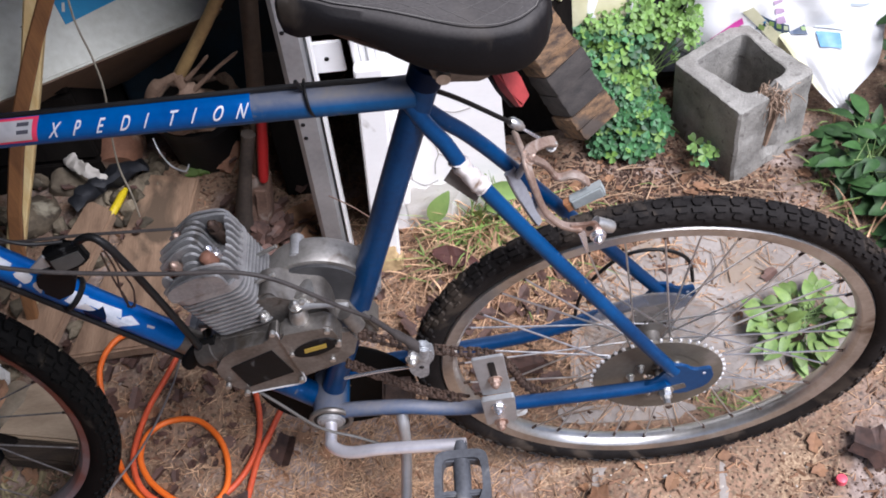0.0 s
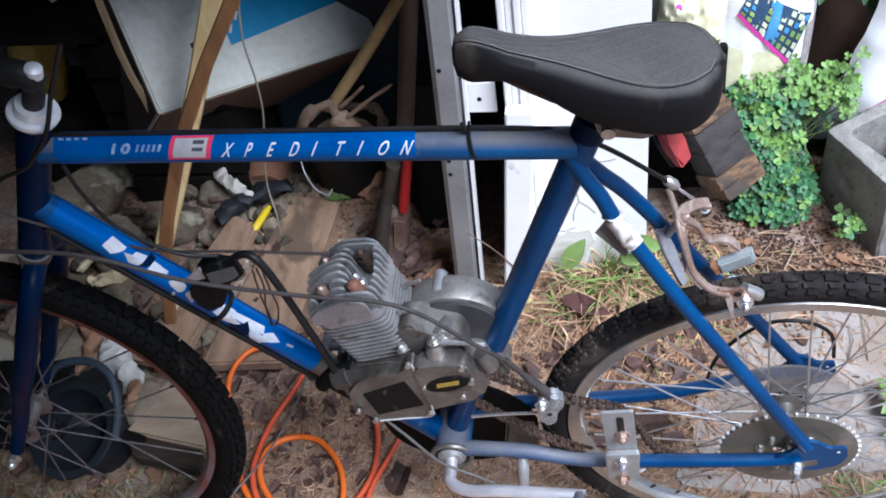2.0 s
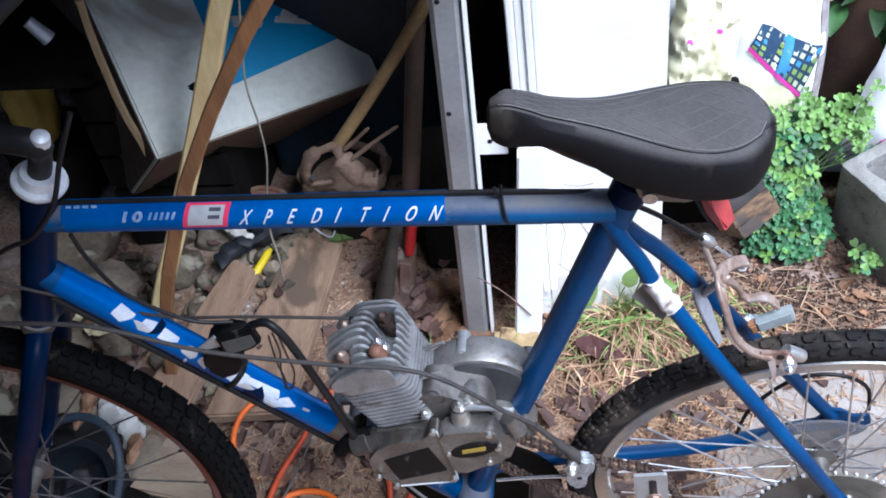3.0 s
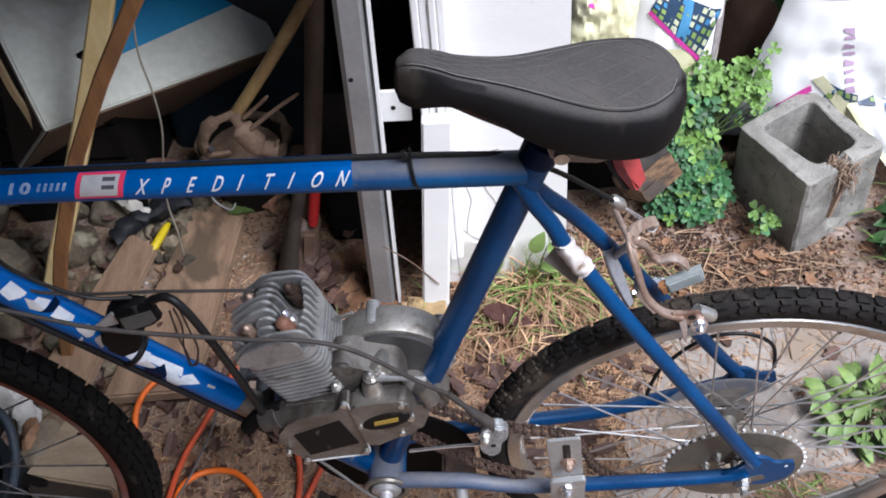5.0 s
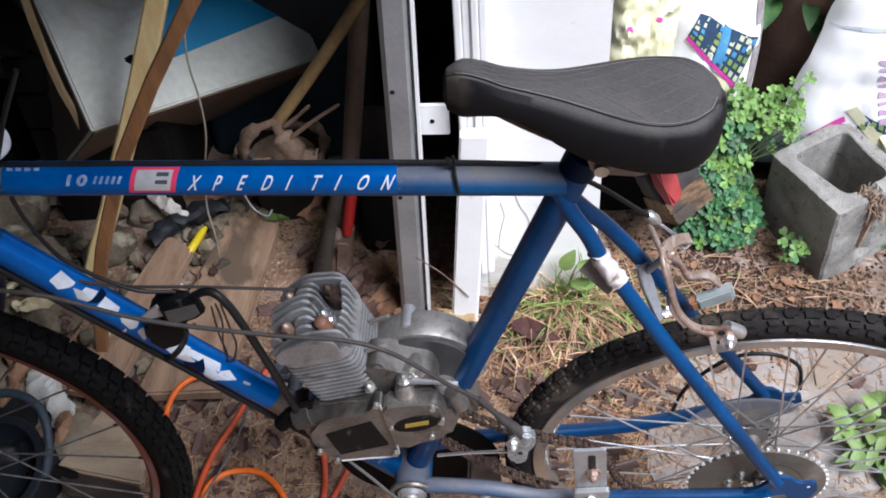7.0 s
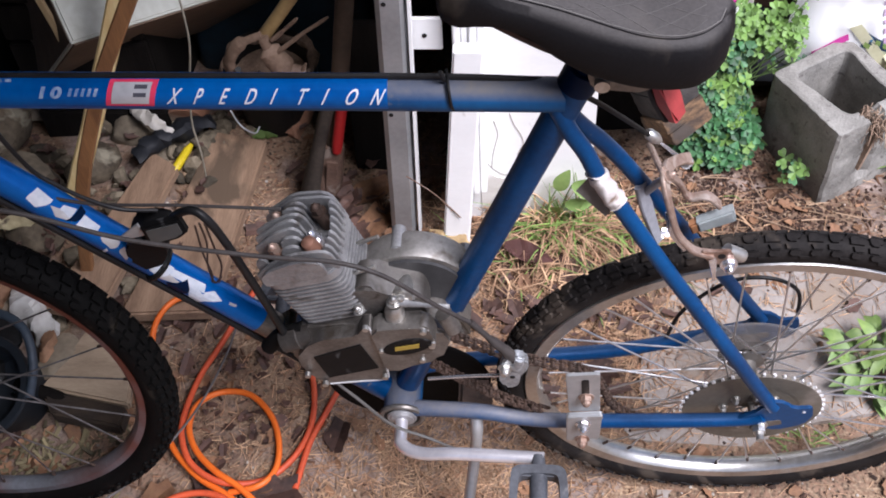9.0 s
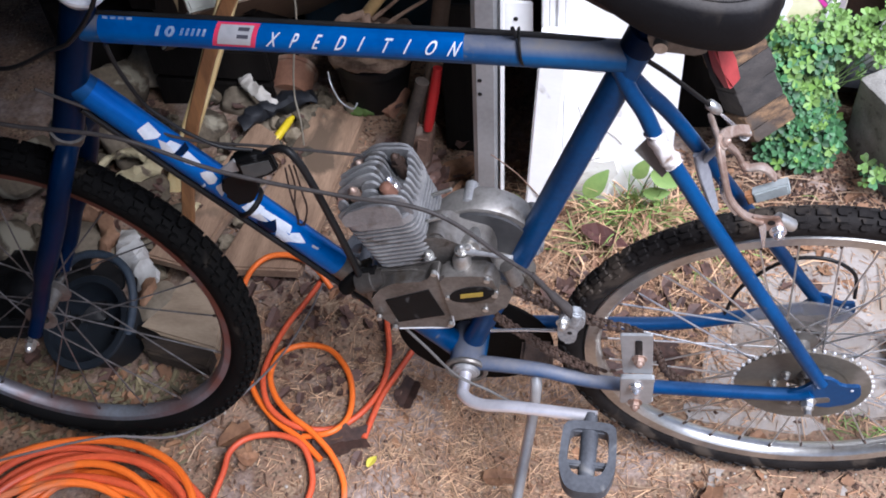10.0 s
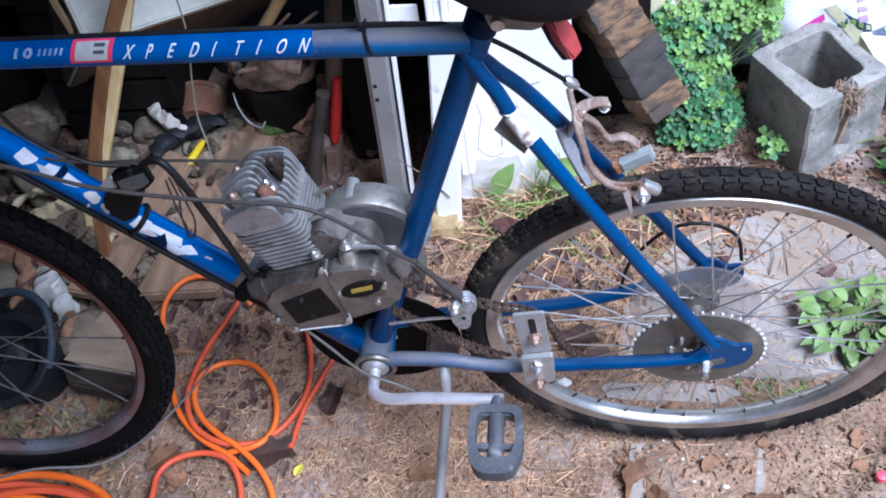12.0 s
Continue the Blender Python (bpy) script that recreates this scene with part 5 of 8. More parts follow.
refl = part("reflector", prism(bmesh.new(), [(u * 0.86, v * 0.86) for u, v in o], lambda u, v, h: RM @ Vector((h, u, v)), 0.0, 0.012, 0.004), REDPLAST, bicycle, "faded red tail reflector", True)
part("reflector_back", prism(bmesh.new(), [(u * 0.89, v * 0.89) for u, v in o], lambda u, v, h: RM @ Vector((h, u, v)), -0.006, -0.0003, 0.001), BLACK, refl)

def flat_bar(pts, w, t, nrm, n=6):
    """A flat strip with rounded edges along the points; w is one width or one for each point given, nrm its face."""
    P_ = curve(pts, n)
    W_ = [v.x for v in curve([(q, 0, 0) for q in w], n)] if hasattr(w, "__len__") else [w] * len(P_)
    nrm = Vector(nrm).normalized()
    bm_ = bmesh.new()
    rows_ = []
    for i, p_ in enumerate(P_):
        tg = (P_[min(i + 1, len(P_) - 1)] - P_[max(i - 1, 0)]).normalized()
        s_ = tg.cross(nrm).normalized()
        f_ = s_.cross(tg)
        rows_.append([bm_.verts.new(p_ + s_ * u * W_[i] / 2 + f_ * v * t / 2) for u, v in ((-1, -0.5), (-0.85, -1), (0.85, -1), (1, -0.5), (1, 0.5), (0.85, 1), (-0.85, 1), (-1, 0.5))])
    for A, B in zip(rows_, rows_[1:]):
        for j in range(8):
            bm_.faces.new((A[j], A[(j + 1) % 8], B[(j + 1) % 8], B[j]))
    bm_.faces.new(rows_[0][::-1])
    bm_.faces.new(rows_[-1])
    return bm_


# tape and grey sleeve on the seat stays
bm = bmesh.new()
sweep(bm, curve([(-0.2250, -0.0256, 0.4575), (-0.2235, -0.0263, 0.4540), (-0.2140, -0.0295, 0.4375), (-0.2045, -0.0318, 0.4220), (-0.2025, -0.0323, 0.4187)], 6), [0.0092] + [0.0102 + 0.0006 * math.sin(i * 1.3) for i in range(23)] + [0.0092], 26)
for v in bm.verts:
    v.co += 0.0020 * noise.noise_vector(v.co * 90) + 0.0012 * noise.noise_vector(v.co * 260)
part("tape", bm, TAPE, bicycle, "peeling white tape wrap", True)
part("tape_flap", prism(bmesh.new(), [(-0.230, 0.446), (-0.203, 0.410), (-0.212, 0.394), (-0.243, 0.427)], lambda u, v, h: (u, h + (v - 0.4) * 0.2, v), -0.03, -0.0293), mat("tape_back", (0.22, 0.2, 0.18), rough=0.8), bicycle, "loose grey tape end")
part("stay_sleeve", flat_bar([(-0.1735, 0.0250, 0.3740), (-0.1680, 0.0250, 0.3560), (-0.1625, 0.0245, 0.3350), (-0.1560, 0.0240, 0.3130), (-0.1490, 0.0240, 0.2900), (-0.1440, 0.0245, 0.2740)], (0.015, 0.0175, 0.0165, 0.0145, 0.012, 0.009), 0.006, (0.5, -0.6, 0.6)), mat("dull_grey_sleeve", (0.36, 0.37, 0.41), (0.25, 0.255, 0.28), 0.45, 0.6, 0.2, 20, 160, 0.08), bicycle, "folded grey sleeve over the stay", True)


# rusty side-pull brake: flat pressed arms on one pivot
BRAKE_N = (0.75, 0, 0.66)
arm = part("brake_arm", flat_bar([(-0.1555, 0.004, 0.4215), (-0.1540, -0.0100, 0.4140), (-0.1475, -0.0270, 0.3960), (-0.1390, -0.0390, 0.3760), (-0.1220, -0.0450, 0.3580), (-0.1020, -0.0465, 0.3525)], (0.012, 0.0125, 0.0095, 0.0085, 0.0092, 0.012), 0.005, BRAKE_N), COPPER, bicycle, "bent coppery rusty brake arm", True)
part("bright_edge", flat_bar([(-0.1500, -0.0245, 0.3935), (-0.1450, -0.0365, 0.3765), (-0.1290, -0.0440, 0.3570)], (0.002, 0.0035, 0.002), 0.0064, BRAKE_N), CHROME, arm, "bright worn edge", True)
part("arm_plate", prism(bmesh.new(), rounded([(-0.1150, 0.3615), (-0.1007, 0.3590), (-0.0870, 0.3640), (-0.0787, 0.3464), (-0.0820, 0.3335), (-0.1001, 0.3408), (-0.1107, 0.3470)], 0.005), side, -0.0490, -0.0455, 0.0008), COPPER, arm, smooth=True)
part("plate_hole", bar((-0.0935, -0.0485, 0.3530), (-0.0935, -0.0494, 0.3530), 0.0042, 12), BLACK, arm)
part("bolt", hexbolt(bmesh.new(), (-0.0845, -0.0490, 0.3395), (0, -1, 0.15), 0.0068, 0.007), CHROME, arm, smooth=True)
part("brake_pad", sweep(bmesh.new(), [(-0.0860, -0.0330, 0.3420), (-0.0850, -0.0330, 0.3410), (-0.0690, -0.0320, 0.3300), (-0.0660, -0.0318, 0.3280)], [0.006, 0.0076, 0.0076, 0.0066], 16), BOLT, arm, "silver pad holder", True)
part("spike", flat_bar([(-0.1025, -0.0490, 0.3490), (-0.0995, -0.0515, 0.3350), (-0.0960, -0.0520, 0.3140)], (0.008, 0.0065, 0.003), 0.003, (0.2, -1, 0.1), 4), CHROME, arm, "bent silver tab")
part("yoke", flat_bar([(-0.1530, 0.0060, 0.4180), (-0.1470, 0.0260, 0.4060), (-0.1330, 0.0420, 0.3950), (-0.1210, 0.0560, 0.3790)], (0.014, 0.013, 0.012, 0.014), 0.0062, BRAKE_N), COPPER, arm, "flat coppery yoke", True)
part("pinch_bolt", hexbolt(bmesh.new(), (-0.1250, 0.0560, 0.3730), (0.45, -0.5, 0.75), 0.0055, 0.008), BOLT, arm, smooth=True)
part("lever", flat_bar([(-0.1555, 0.0020, 0.4200), (-0.1595, 0.0280, 0.4090), (-0.1635, 0.0600, 0.3960)], (0.012, 0.010, 0.008), 0.0045, BRAKE_N), COPPER, arm, "thin copper brake lever", True)
part("pivot_bolt", hexbolt(bmesh.new(), (-0.1530, 0.0000, 0.4190), BRAKE_N, 0.0055, 0.006), COPPER, arm, smooth=True)
far = part("brake_arm", flat_bar([(-0.1520, 0.0040, 0.4170), (-0.1430, 0.0180, 0.3950), (-0.1320, 0.0280, 0.3720), (-0.1200, 0.0290, 0.3490), (-0.1013, 0.0280, 0.3523), (-0.0858, 0.0280, 0.3361)], (0.012, 0.011, 0.010, 0.0105, 0.012, 0.012), 0.0045, BRAKE_N), COPPER, bicycle, "far coppery brake arm", True)
part("brake_pad", prism(bmesh.new(), [(-0.1078, 0.3145), (-0.0723, 0.3378), (-0.0665, 0.3200), (-0.1022, 0.2984)], side, 0.018, 0.031, 0.002), mat("pale_zinc", (0.50, 0.54, 0.54), (0.36, 0.40, 0.40), 0.45, 0.6, 0.3, 40, 200, 0.05), far, "silver pad holder")
part("pad_shoe", prism(bmesh.new(), [(-0.1150, 0.3080), (-0.1060, 0.3140), (-0.1010, 0.2985), (-0.1090, 0.2930)], side, 0.019, 0.030, 0.002), mat("orange_rubber", (0.42, 0.20, 0.09), (0.28, 0.12, 0.05), 0.6), far, "orange-brown pad end")
part("straddle_wire", bar((-0.1600, 0.0610, 0.4060), (-0.1260, 0.0570, 0.3760), 0.0013, 6), CHROME, bicycle)
part("straddle_wire", bar((-0.1585, 0.0595, 0.4040), (-0.1275, 0.0560, 0.3750), 0.0009, 6), CHROME, bicycle)
part("cable_adjuster", sweep(bmesh.new(), [(-0.1685, 0.0618, 0.4140), (-0.1660, 0.0620, 0.4115), (-0.1580, 0.0620, 0.4040), (-0.1540, 0.0615, 0.4000)], [0.0042, 0.0062, 0.0062, 0.0036], 12), BOLT, bicycle, smooth=True)
part("brake_boss", bar((-0.1535, 0.002, 0.4165), (-0.166, 0.031, 0.352), 0.0042, 10), STEEL, bicycle)

# ---- things by the shed opening ----


def thing(name, bm, material, label, category, group="", smooth=False, kind=""):
    return tagged(part(name, bm, material, None, "", smooth), label, category, group, kind)


def upright(pts, outline):
    """A bar with a drawn cross-section (x, y) from the first place to the last."""
    bm_ = bmesh.new()
    a, b_ = Vector(pts[0]), Vector(pts[1])
    lo = [bm_.verts.new(a + Vector((x, y, 0))) for x, y in outline]
    hi = [bm_.verts.new(b_ + Vector((x, y, 0))) for x, y in outline]
    k = len(outline)
    bm_.faces.new(lo[::-1])
    bm_.faces.new(hi)
    for i in range(k):
        bm_.faces.new((lo[i], lo[(i + 1) % k], hi[(i + 1) % k], hi[i]))
    return bm_


# galvanised channel leaning by the opening
post = tagged(part("metal_post", upright([(-0.505, 0.515, 0.0), (-0.46, 0.575, 1.9)], [(-0.026, 0.002), (-0.018, -0.004), (0.012, -0.004), (0.018, 0.002), (0.018, 0.03), (0.014, 0.03), (0.014, 0.0), (-0.02, 0.0), (-0.024, 0.006)]), STEEL), "grey galvanised steel channel post", "post")
part("edge_strip", upright([(-0.479, 0.512, 0.005), (-0.436, 0.572, 1.9)], [(-0.002, 0), (0.0025, 0), (0.0025, 0.02), (-0.002, 0.02)]), WHITE, post, "thin white edge strip")
for z in (0.30, 0.33, 0.52, 0.72):
    x, y = -0.505 + 0.045 * z / 1.9, 0.515 + 0.06 * z / 1.9
    part("hole", sweep(bmesh.new(), [(x - 0.012, y - 0.005, z), (x - 0.012, y - 0.0035, z)], 0.004, 10), BLACK, post)
br = thing("wall_bracket", box(bmesh.new(), (-0.446, 0.556, 0.442), (0.05, 0.006, 0.064), None, 0.002), WHITE, "small white metal bracket with a hole", "bracket")
part("hole", bar((-0.449, 0.5545, 0.44), (-0.449, 0.5515, 0.44), 0.004, 10), BLACK, br)
brd = upright([(-0.412, 0.498, -0.01), (-0.378, 0.512, 0.452)], [(-0.024, -0.012), (0.024, -0.012), (0.024, 0.012), (-0.024, 0.012)])
bmesh.ops.bevel(brd, geom=list(brd.edges), offset=0.003, segments=2, affect="EDGES")
thing("white_board", brd, WHITE, "short white painted board leaning on the trim", "board")

# pine and stained stakes leaning across the opening


def stake(name, mid, w, d, m_, label):
    """A thin split stake along a slightly bent line, given from its foot to its top."""
    bm_ = bmesh.new()
    rows_ = []
    P_ = curve(mid, 3)
    for i, p in enumerate(P_):
        t = (P_[min(i + 1, len(P_) - 1)] - P_[max(i - 1, 0)]).normalized()
        s = (Vector((1, 0, 0)) - t * t.x).normalized()
        n_ = t.cross(s)
        e = 1 + 0.12 * noise.noise((i * 0.5, w * 90, 2))
        p = p + s * 0.003 * noise.noise((i * 0.7, w * 90, 0)) + n_ * 0.003 * noise.noise((i * 0.7, w * 90, 5))
        rows_.append([bm_.verts.new(p + s * u * e * w / 2 + n_ * v * d / 2) for u, v in ((-1, -0.6), (-0.8, -1), (0.8, -1), (1, -0.7), (1, 1), (-1, 1))])
    for A, B in zip(rows_, rows_[1:]):
        for j in range(6):
            bm_.faces.new((A[j], A[(j + 1) % 6], B[(j + 1) % 6], B[j]))
    bm_.faces.new(rows_[0][::-1])
    bm_.faces.new(rows_[-1])
    return thing(name, bm_, m_, label, "stake")


stake("wooden_stake", [(-1.151 + 0.468 * z - 0.038 * z * z, 0.512 + 0.13 * z, z) for z in (0.0, 0.25, 0.5, 0.75, 1.0)], 0.034, 0.018, YELLOWWOOD, "pale raw pine stake leaning in the opening")
stake("wooden_stake", [(-1.073 + 0.181 * z + 0.317 * z * z, 0.385 - 0.03 * z, z) for z in (0.0, 0.2, 0.4, 0.6, 0.8, 1.0)], 0.022, 0.014, BROWNWOOD, "brown stained thin wooden stake, slightly bent")

# white carton with a blue print, lying tilted on the clutter
CARD = mat("white_carton", (0.70, 0.72, 0.66), (0.50, 0.51, 0.44), 0.6, 0.8, 0.0, 4, 70, 0.08, spots=(0.38, 0.36, 0.28), spot_scale=4, spot_at=0.60)
# brown cardboard, its tone deepened for the underside's shade
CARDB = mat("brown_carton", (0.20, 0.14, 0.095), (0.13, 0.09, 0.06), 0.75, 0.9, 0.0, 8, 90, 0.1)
CBLUE = mat("blue_print", (0.015, 0.28, 0.54), (0.012, 0.22, 0.46), 0.5, 0.65)

CU, CV = Vector((0.7415, 0.6512, -0.1616)), Vector((-0.3918, 0.6157, 0.6837))
CN = CU.cross(CV)
CO = Vector((-1.0556, 0.6200, 0.3669))


def carton(u, v, h):
    return CO + CU * u + CV * v - CN * h


bm = bmesh.new()
prism(bm, [(0, 0), (0.479, 0), (0.479, 0.42), (0, 0.42)], carton, 0.0, 0.28, 0.004)
box_ob = thing("cardboard_box", bm, CARD, "dusty white cardboard box with a blue print, tilted", "box")
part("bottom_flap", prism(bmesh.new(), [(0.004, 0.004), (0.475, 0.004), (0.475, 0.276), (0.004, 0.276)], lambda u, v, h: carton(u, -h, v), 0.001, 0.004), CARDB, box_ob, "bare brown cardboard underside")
# the white carton's shaded side is put into this dark brown
part("side_flap", prism(bmesh.new(), [(0.004, 0.004), (0.416, 0.004), (0.416, 0.276), (0.004, 0.276)], lambda u, v, h: carton(-h, u, v), 0.001, 0.003), CARDSHADE, box_ob, "carton side with its shade painted dark")
part("blue_panel", prism(bmesh.new(), [(0.182, 0.081), (0.426, 0.102), (0.433, 0.213), (0.185, 0.266)], carton, -0.0015, 0.0), CBLUE, box_ob, "blue printed panel")
for q in [[(0.239, 0.206), (0.236, 0.184), (0.259, 0.178), (0.263, 0.2)], [(0.26, 0.193), (0.286, 0.167), (0.295, 0.176), (0.278, 0.207)], [(0.316, 0.17), (0.387, 0.144), (0.389, 0.153), (0.324, 0.18)], [(0.329, 0.176), (0.358, 0.201), (0.373, 0.197), (0.362, 0.155), (0.35, 0.159)], [(0.195, 0.12), (0.2, 0.119), (0.192, 0.103), (0.187, 0.105)], [(0.216, 0.141), (0.222, 0.139), (0.211, 0.125), (0.206, 0.126)]]:
    part("print_bar", prism(bmesh.new(), q, carton, -0.003, -0.0016), CARD, box_ob)
# what the box leans on: an added crate, kept near-black like the recess
crate = empty("wooden_crate")
tagged(crate, "dark wooden crate under the box", "crate")
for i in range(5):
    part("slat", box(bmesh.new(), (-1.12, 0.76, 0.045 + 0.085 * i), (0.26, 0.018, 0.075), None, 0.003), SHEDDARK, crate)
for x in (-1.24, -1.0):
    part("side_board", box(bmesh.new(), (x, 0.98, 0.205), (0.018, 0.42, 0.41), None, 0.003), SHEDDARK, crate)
TARP = mat("dark_blue_plastic", (0.006, 0.022, 0.036), (0.002, 0.006, 0.010), 0.5, 0.7)
# bin added in place of a dark blue area taken for a tarp
bin_ = thing("storage_bin", prism(bmesh.new(), rounded([(-0.98, 0.96), (-0.6, 0.96), (-0.6, 1.3), (-0.98, 1.3)], 0.03), lambda u, v, h: (u, v, h), 0.0, 0.50, 0.006), TARP, "dark blue plastic bin standing in for a tarp behind the box", "bin", smooth=True)
part("rim", prism(bmesh.new(), rounded([(-0.995, 0.945), (-0.585, 0.945), (-0.585, 1.315), (-0.995, 1.315)], 0.03), lambda u, v, h: (u, v, h), 0.503, 0.53, 0.006), TARP, bin_, smooth=True)

# long-handled tools


def tool_handle(pts, r, m_, name, label, parent=None):
    bm_ = sweep(bmesh.new(), curve(pts, 6), r, 14)
    return part(name, bm_, m_, parent, label, True)


HANDLE = mat("ash_handle", (0.33, 0.225, 0.09), (0.17, 0.105, 0.045), 0.55, 0.75, 0.0, 9, 80, 0.15)
OLDWOOD = mat("old_handle", (0.10, 0.065, 0.042), (0.045, 0.03, 0.02), 0.65, 0.85, 0.0, 9, 80, 0.25)
RUSTY = mat("rusty_iron", (0.20, 0.125, 0.09), (0.10, 0.06, 0.045), 0.65, 0.85, 0.25, 25, 160, 0.4, spots=(0.3, 0.24, 0.2), spot_scale=20, spot_at=0.62)
FORK = mat("tan_rusty_iron", (0.22, 0.15, 0.105), (0.11, 0.068, 0.045), 0.65, 0.85, 0.15, 25, 160, 0.4, spots=(0.11, 0.07, 0.05), spot_scale=20, spot_at=0.6)
hoe = tagged(empty("garden_fork"), "old garden fork with a pale wooden handle and rusty head", "tool")
tool_handle([(-0.742, 0.660, 0.342), (-0.674, 0.660, 0.435), (-0.607, 0.660, 0.532), (-0.549, 0.660, 0.622), (-0.516, 0.660, 0.682)], 0.0115, HANDLE, "handle", "pale worn wooden handle", hoe)
# bowed flat shank with a rivet hole, and thin bent tines
bm = sweep(bmesh.new(), curve([(-0.736, 0.645, 0.364), (-0.780, 0.645, 0.342), (-0.802, 0.645, 0.304), (-0.796, 0.645, 0.275), (-0.754, 0.645, 0.278)], 6), [0.007] * 5 + [0.013] * 7 + [0.017] * 7 + [0.012] * 6, 12, squash=0.5)
part("shank", bm, FORK, hoe, "rusty bowed shank", True)
part("rivet_hole", sweep(bmesh.new(), [(-0.783, 0.625, 0.305), (-0.790, 0.645, 0.287)], 0.0055, 12), BLACK, hoe)
bm = sweep(bmesh.new(), curve([(-0.734, 0.645, 0.361), (-0.725, 0.645, 0.324), (-0.703, 0.645, 0.289), (-0.673, 0.645, 0.278)], 6), [0.010] * 5 + [0.021] * 8 + [0.014] * 6, 12, squash=0.55)
part("socket", bm, FORK, hoe, "rusty iron socket", True)
for q in ([(-0.717, 0.645, 0.324), (-0.668, 0.645, 0.365), (-0.617, 0.645, 0.402)], [(-0.720, 0.645, 0.353), (-0.696, 0.645, 0.374), (-0.669, 0.645, 0.400)], [(-0.701, 0.645, 0.300), (-0.687, 0.645, 0.275), (-0.668, 0.645, 0.302)]):
    part("tine", sweep(bmesh.new(), curve(q, 5), [0.0042] * 5 + [0.0034] * 5 + [0.002], 8), FORK, hoe, smooth=True)
sp = tagged(empty("spade"), "old spade with a dark wooden handle", "tool")
tool_handle([(-0.655, 0.625, 0.04), (-0.625, 0.645, 0.2), (-0.60, 0.67, 0.36), (-0.555, 0.71, 0.66), (-0.53, 0.73, 0.85)], 0.0165, OLDWOOD, "handle", "dark weathered handle", sp)
part("socket", sweep(bmesh.new(), [(-0.694, 0.585, 0.012), (-0.684, 0.588, 0.06), (-0.66, 0.597, 0.15), (-0.636, 0.606, 0.232), (-0.632, 0.607, 0.245)], [0.021, 0.017, 0.0125, 0.0125, 0.0135], 16), mat("dark_iron", (0.06, 0.046, 0.036), (0.02, 0.016, 0.013), 0.6, 0.85, 0.2, 20, 140, 0.35), sp, "dark grey iron socket", True)
part("ferrule", sweep(bmesh.new(), [(-0.668, 0.618, 0.0), (-0.655, 0.622, 0.055), (-0.64, 0.632, 0.12)], [0.03, 0.027, 0.02], 14), RUSTY, sp, smooth=True)
REDP = mat("red_paint", (0.40, 0.014, 0.014), (0.25, 0.01, 0.01), 0.4, 0.6)
rd = tagged(empty("red_handled_tool"), "small tool with a bright red handle", "tool")
part("handle", sweep(bmesh.new(), [(-0.632, 0.61, 0.122), (-0.629, 0.612, 0.14), (-0.614, 0.62, 0.215), (-0.606, 0.63, 0.26)], [0.009, 0.0105, 0.0105, 0.009], 12), REDP, rd, smooth=True)
part("blade", box(bmesh.new(), (-0.647, 0.593, 0.062), (0.02, 0.004, 0.1), Matrix.Rotation(radians(9), 3, "Y"), 0.001), RUSTY, rd)

# near-black board added to fill the dark gap behind the tools
thing("board", box(bmesh.new(), (-0.572, 0.70, 0.16), (0.085, 0.014, 0.36), Euler((radians(-4), 0, 0)).to_matrix(), 0.002), SHEDDARK, "near-black board added for the dark gap behind the tools", "board")

# black nursery pot with a clay pot beside it
CLAY = mat("terracotta", (0.27, 0.13, 0.075), (0.14, 0.065, 0.04), 0.75, 0.9, 0.0, 10, 120, 0.2, spots=(0.30, 0.22, 0.16), spot_scale=9, spot_at=0.62)
SOIL = mat("dry_soil", (0.33, 0.23, 0.16), (0.14, 0.09, 0.06), 0.95, 1.0, 0.0, 30, 160, 0.8)


def pot(name, c, r0, r1, h, tilt, m_, label, fill=None):
    M_ = Matrix.Translation(c) @ Euler(tilt).to_matrix().to_4x4()
    bm_ = ring(bmesh.new(), [(r0, 0.0), (r1 * 0.97, h * 0.86), (r1 * 1.05, h * 0.87), (r1 * 1.05, h), (r1 * 0.95, h), (r1 * 0.9, h * 0.85), (r0 * 0.93, 0.006), (0.004, 0.006), (0.004, 0.0)], 36, lambda a, r, z: M_ @ Vector((r * math.cos(a), r * math.sin(a), z)))
    t_ = thing(name, bm_, m_, label, "pot", smooth=True)
    if fill:
        bm2 = sweep(bmesh.new(), [M_ @ Vector((0, 0, h * 0.5)), M_ @ Vector((0, 0, h * 0.72)), M_ @ Vector((0.004, 0, h * 0.8))], [r1 * 0.85, r1 * 0.86, r1 * 0.4], 24)
        part("soil", bm2, fill, t_, "dry brown soil", True)
    return t_


pot("plant_pot", (-0.79, 0.825, 0.015), 0.066, 0.086, 0.155, (radians(8), radians(4), 0), BLACK, "black plastic plant pot with a crust of dry soil", SOIL)
pot_rim = bmesh.new()
sweep(pot_rim, [(-0.78 + 0.085 * math.cos(q), 0.805 + 0.083 * math.sin(q), 0.165 + 0.006 * math.sin(3 * q)) for q in (2 * math.pi * i / 30 for i in range(30))], [0.010 + 0.004 * math.sin(i * 2.1) for i in range(30)], 8, True)
thing("soil_crust", pot_rim, SOIL, "crumbling crust of dry soil on the pot rim", "soil", smooth=True)
pot("clay_pot", (-0.966, 0.765, 0.042), 0.042, 0.052, 0.07, (radians(-78), radians(-20), 0), CLAY, "brown terracotta pot tipped over")
STRING = [(-0.781, 0.530, 0.770), (-0.793, 0.530, 0.715), (-0.815, 0.530, 0.595), (-0.814, 0.530, 0.507), (-0.819, 0.530, 0.436), (-0.843, 0.540, 0.340), (-0.861, 0.550, 0.249), (-0.861, 0.550, 0.177), (-0.865, 0.550, 0.117)]
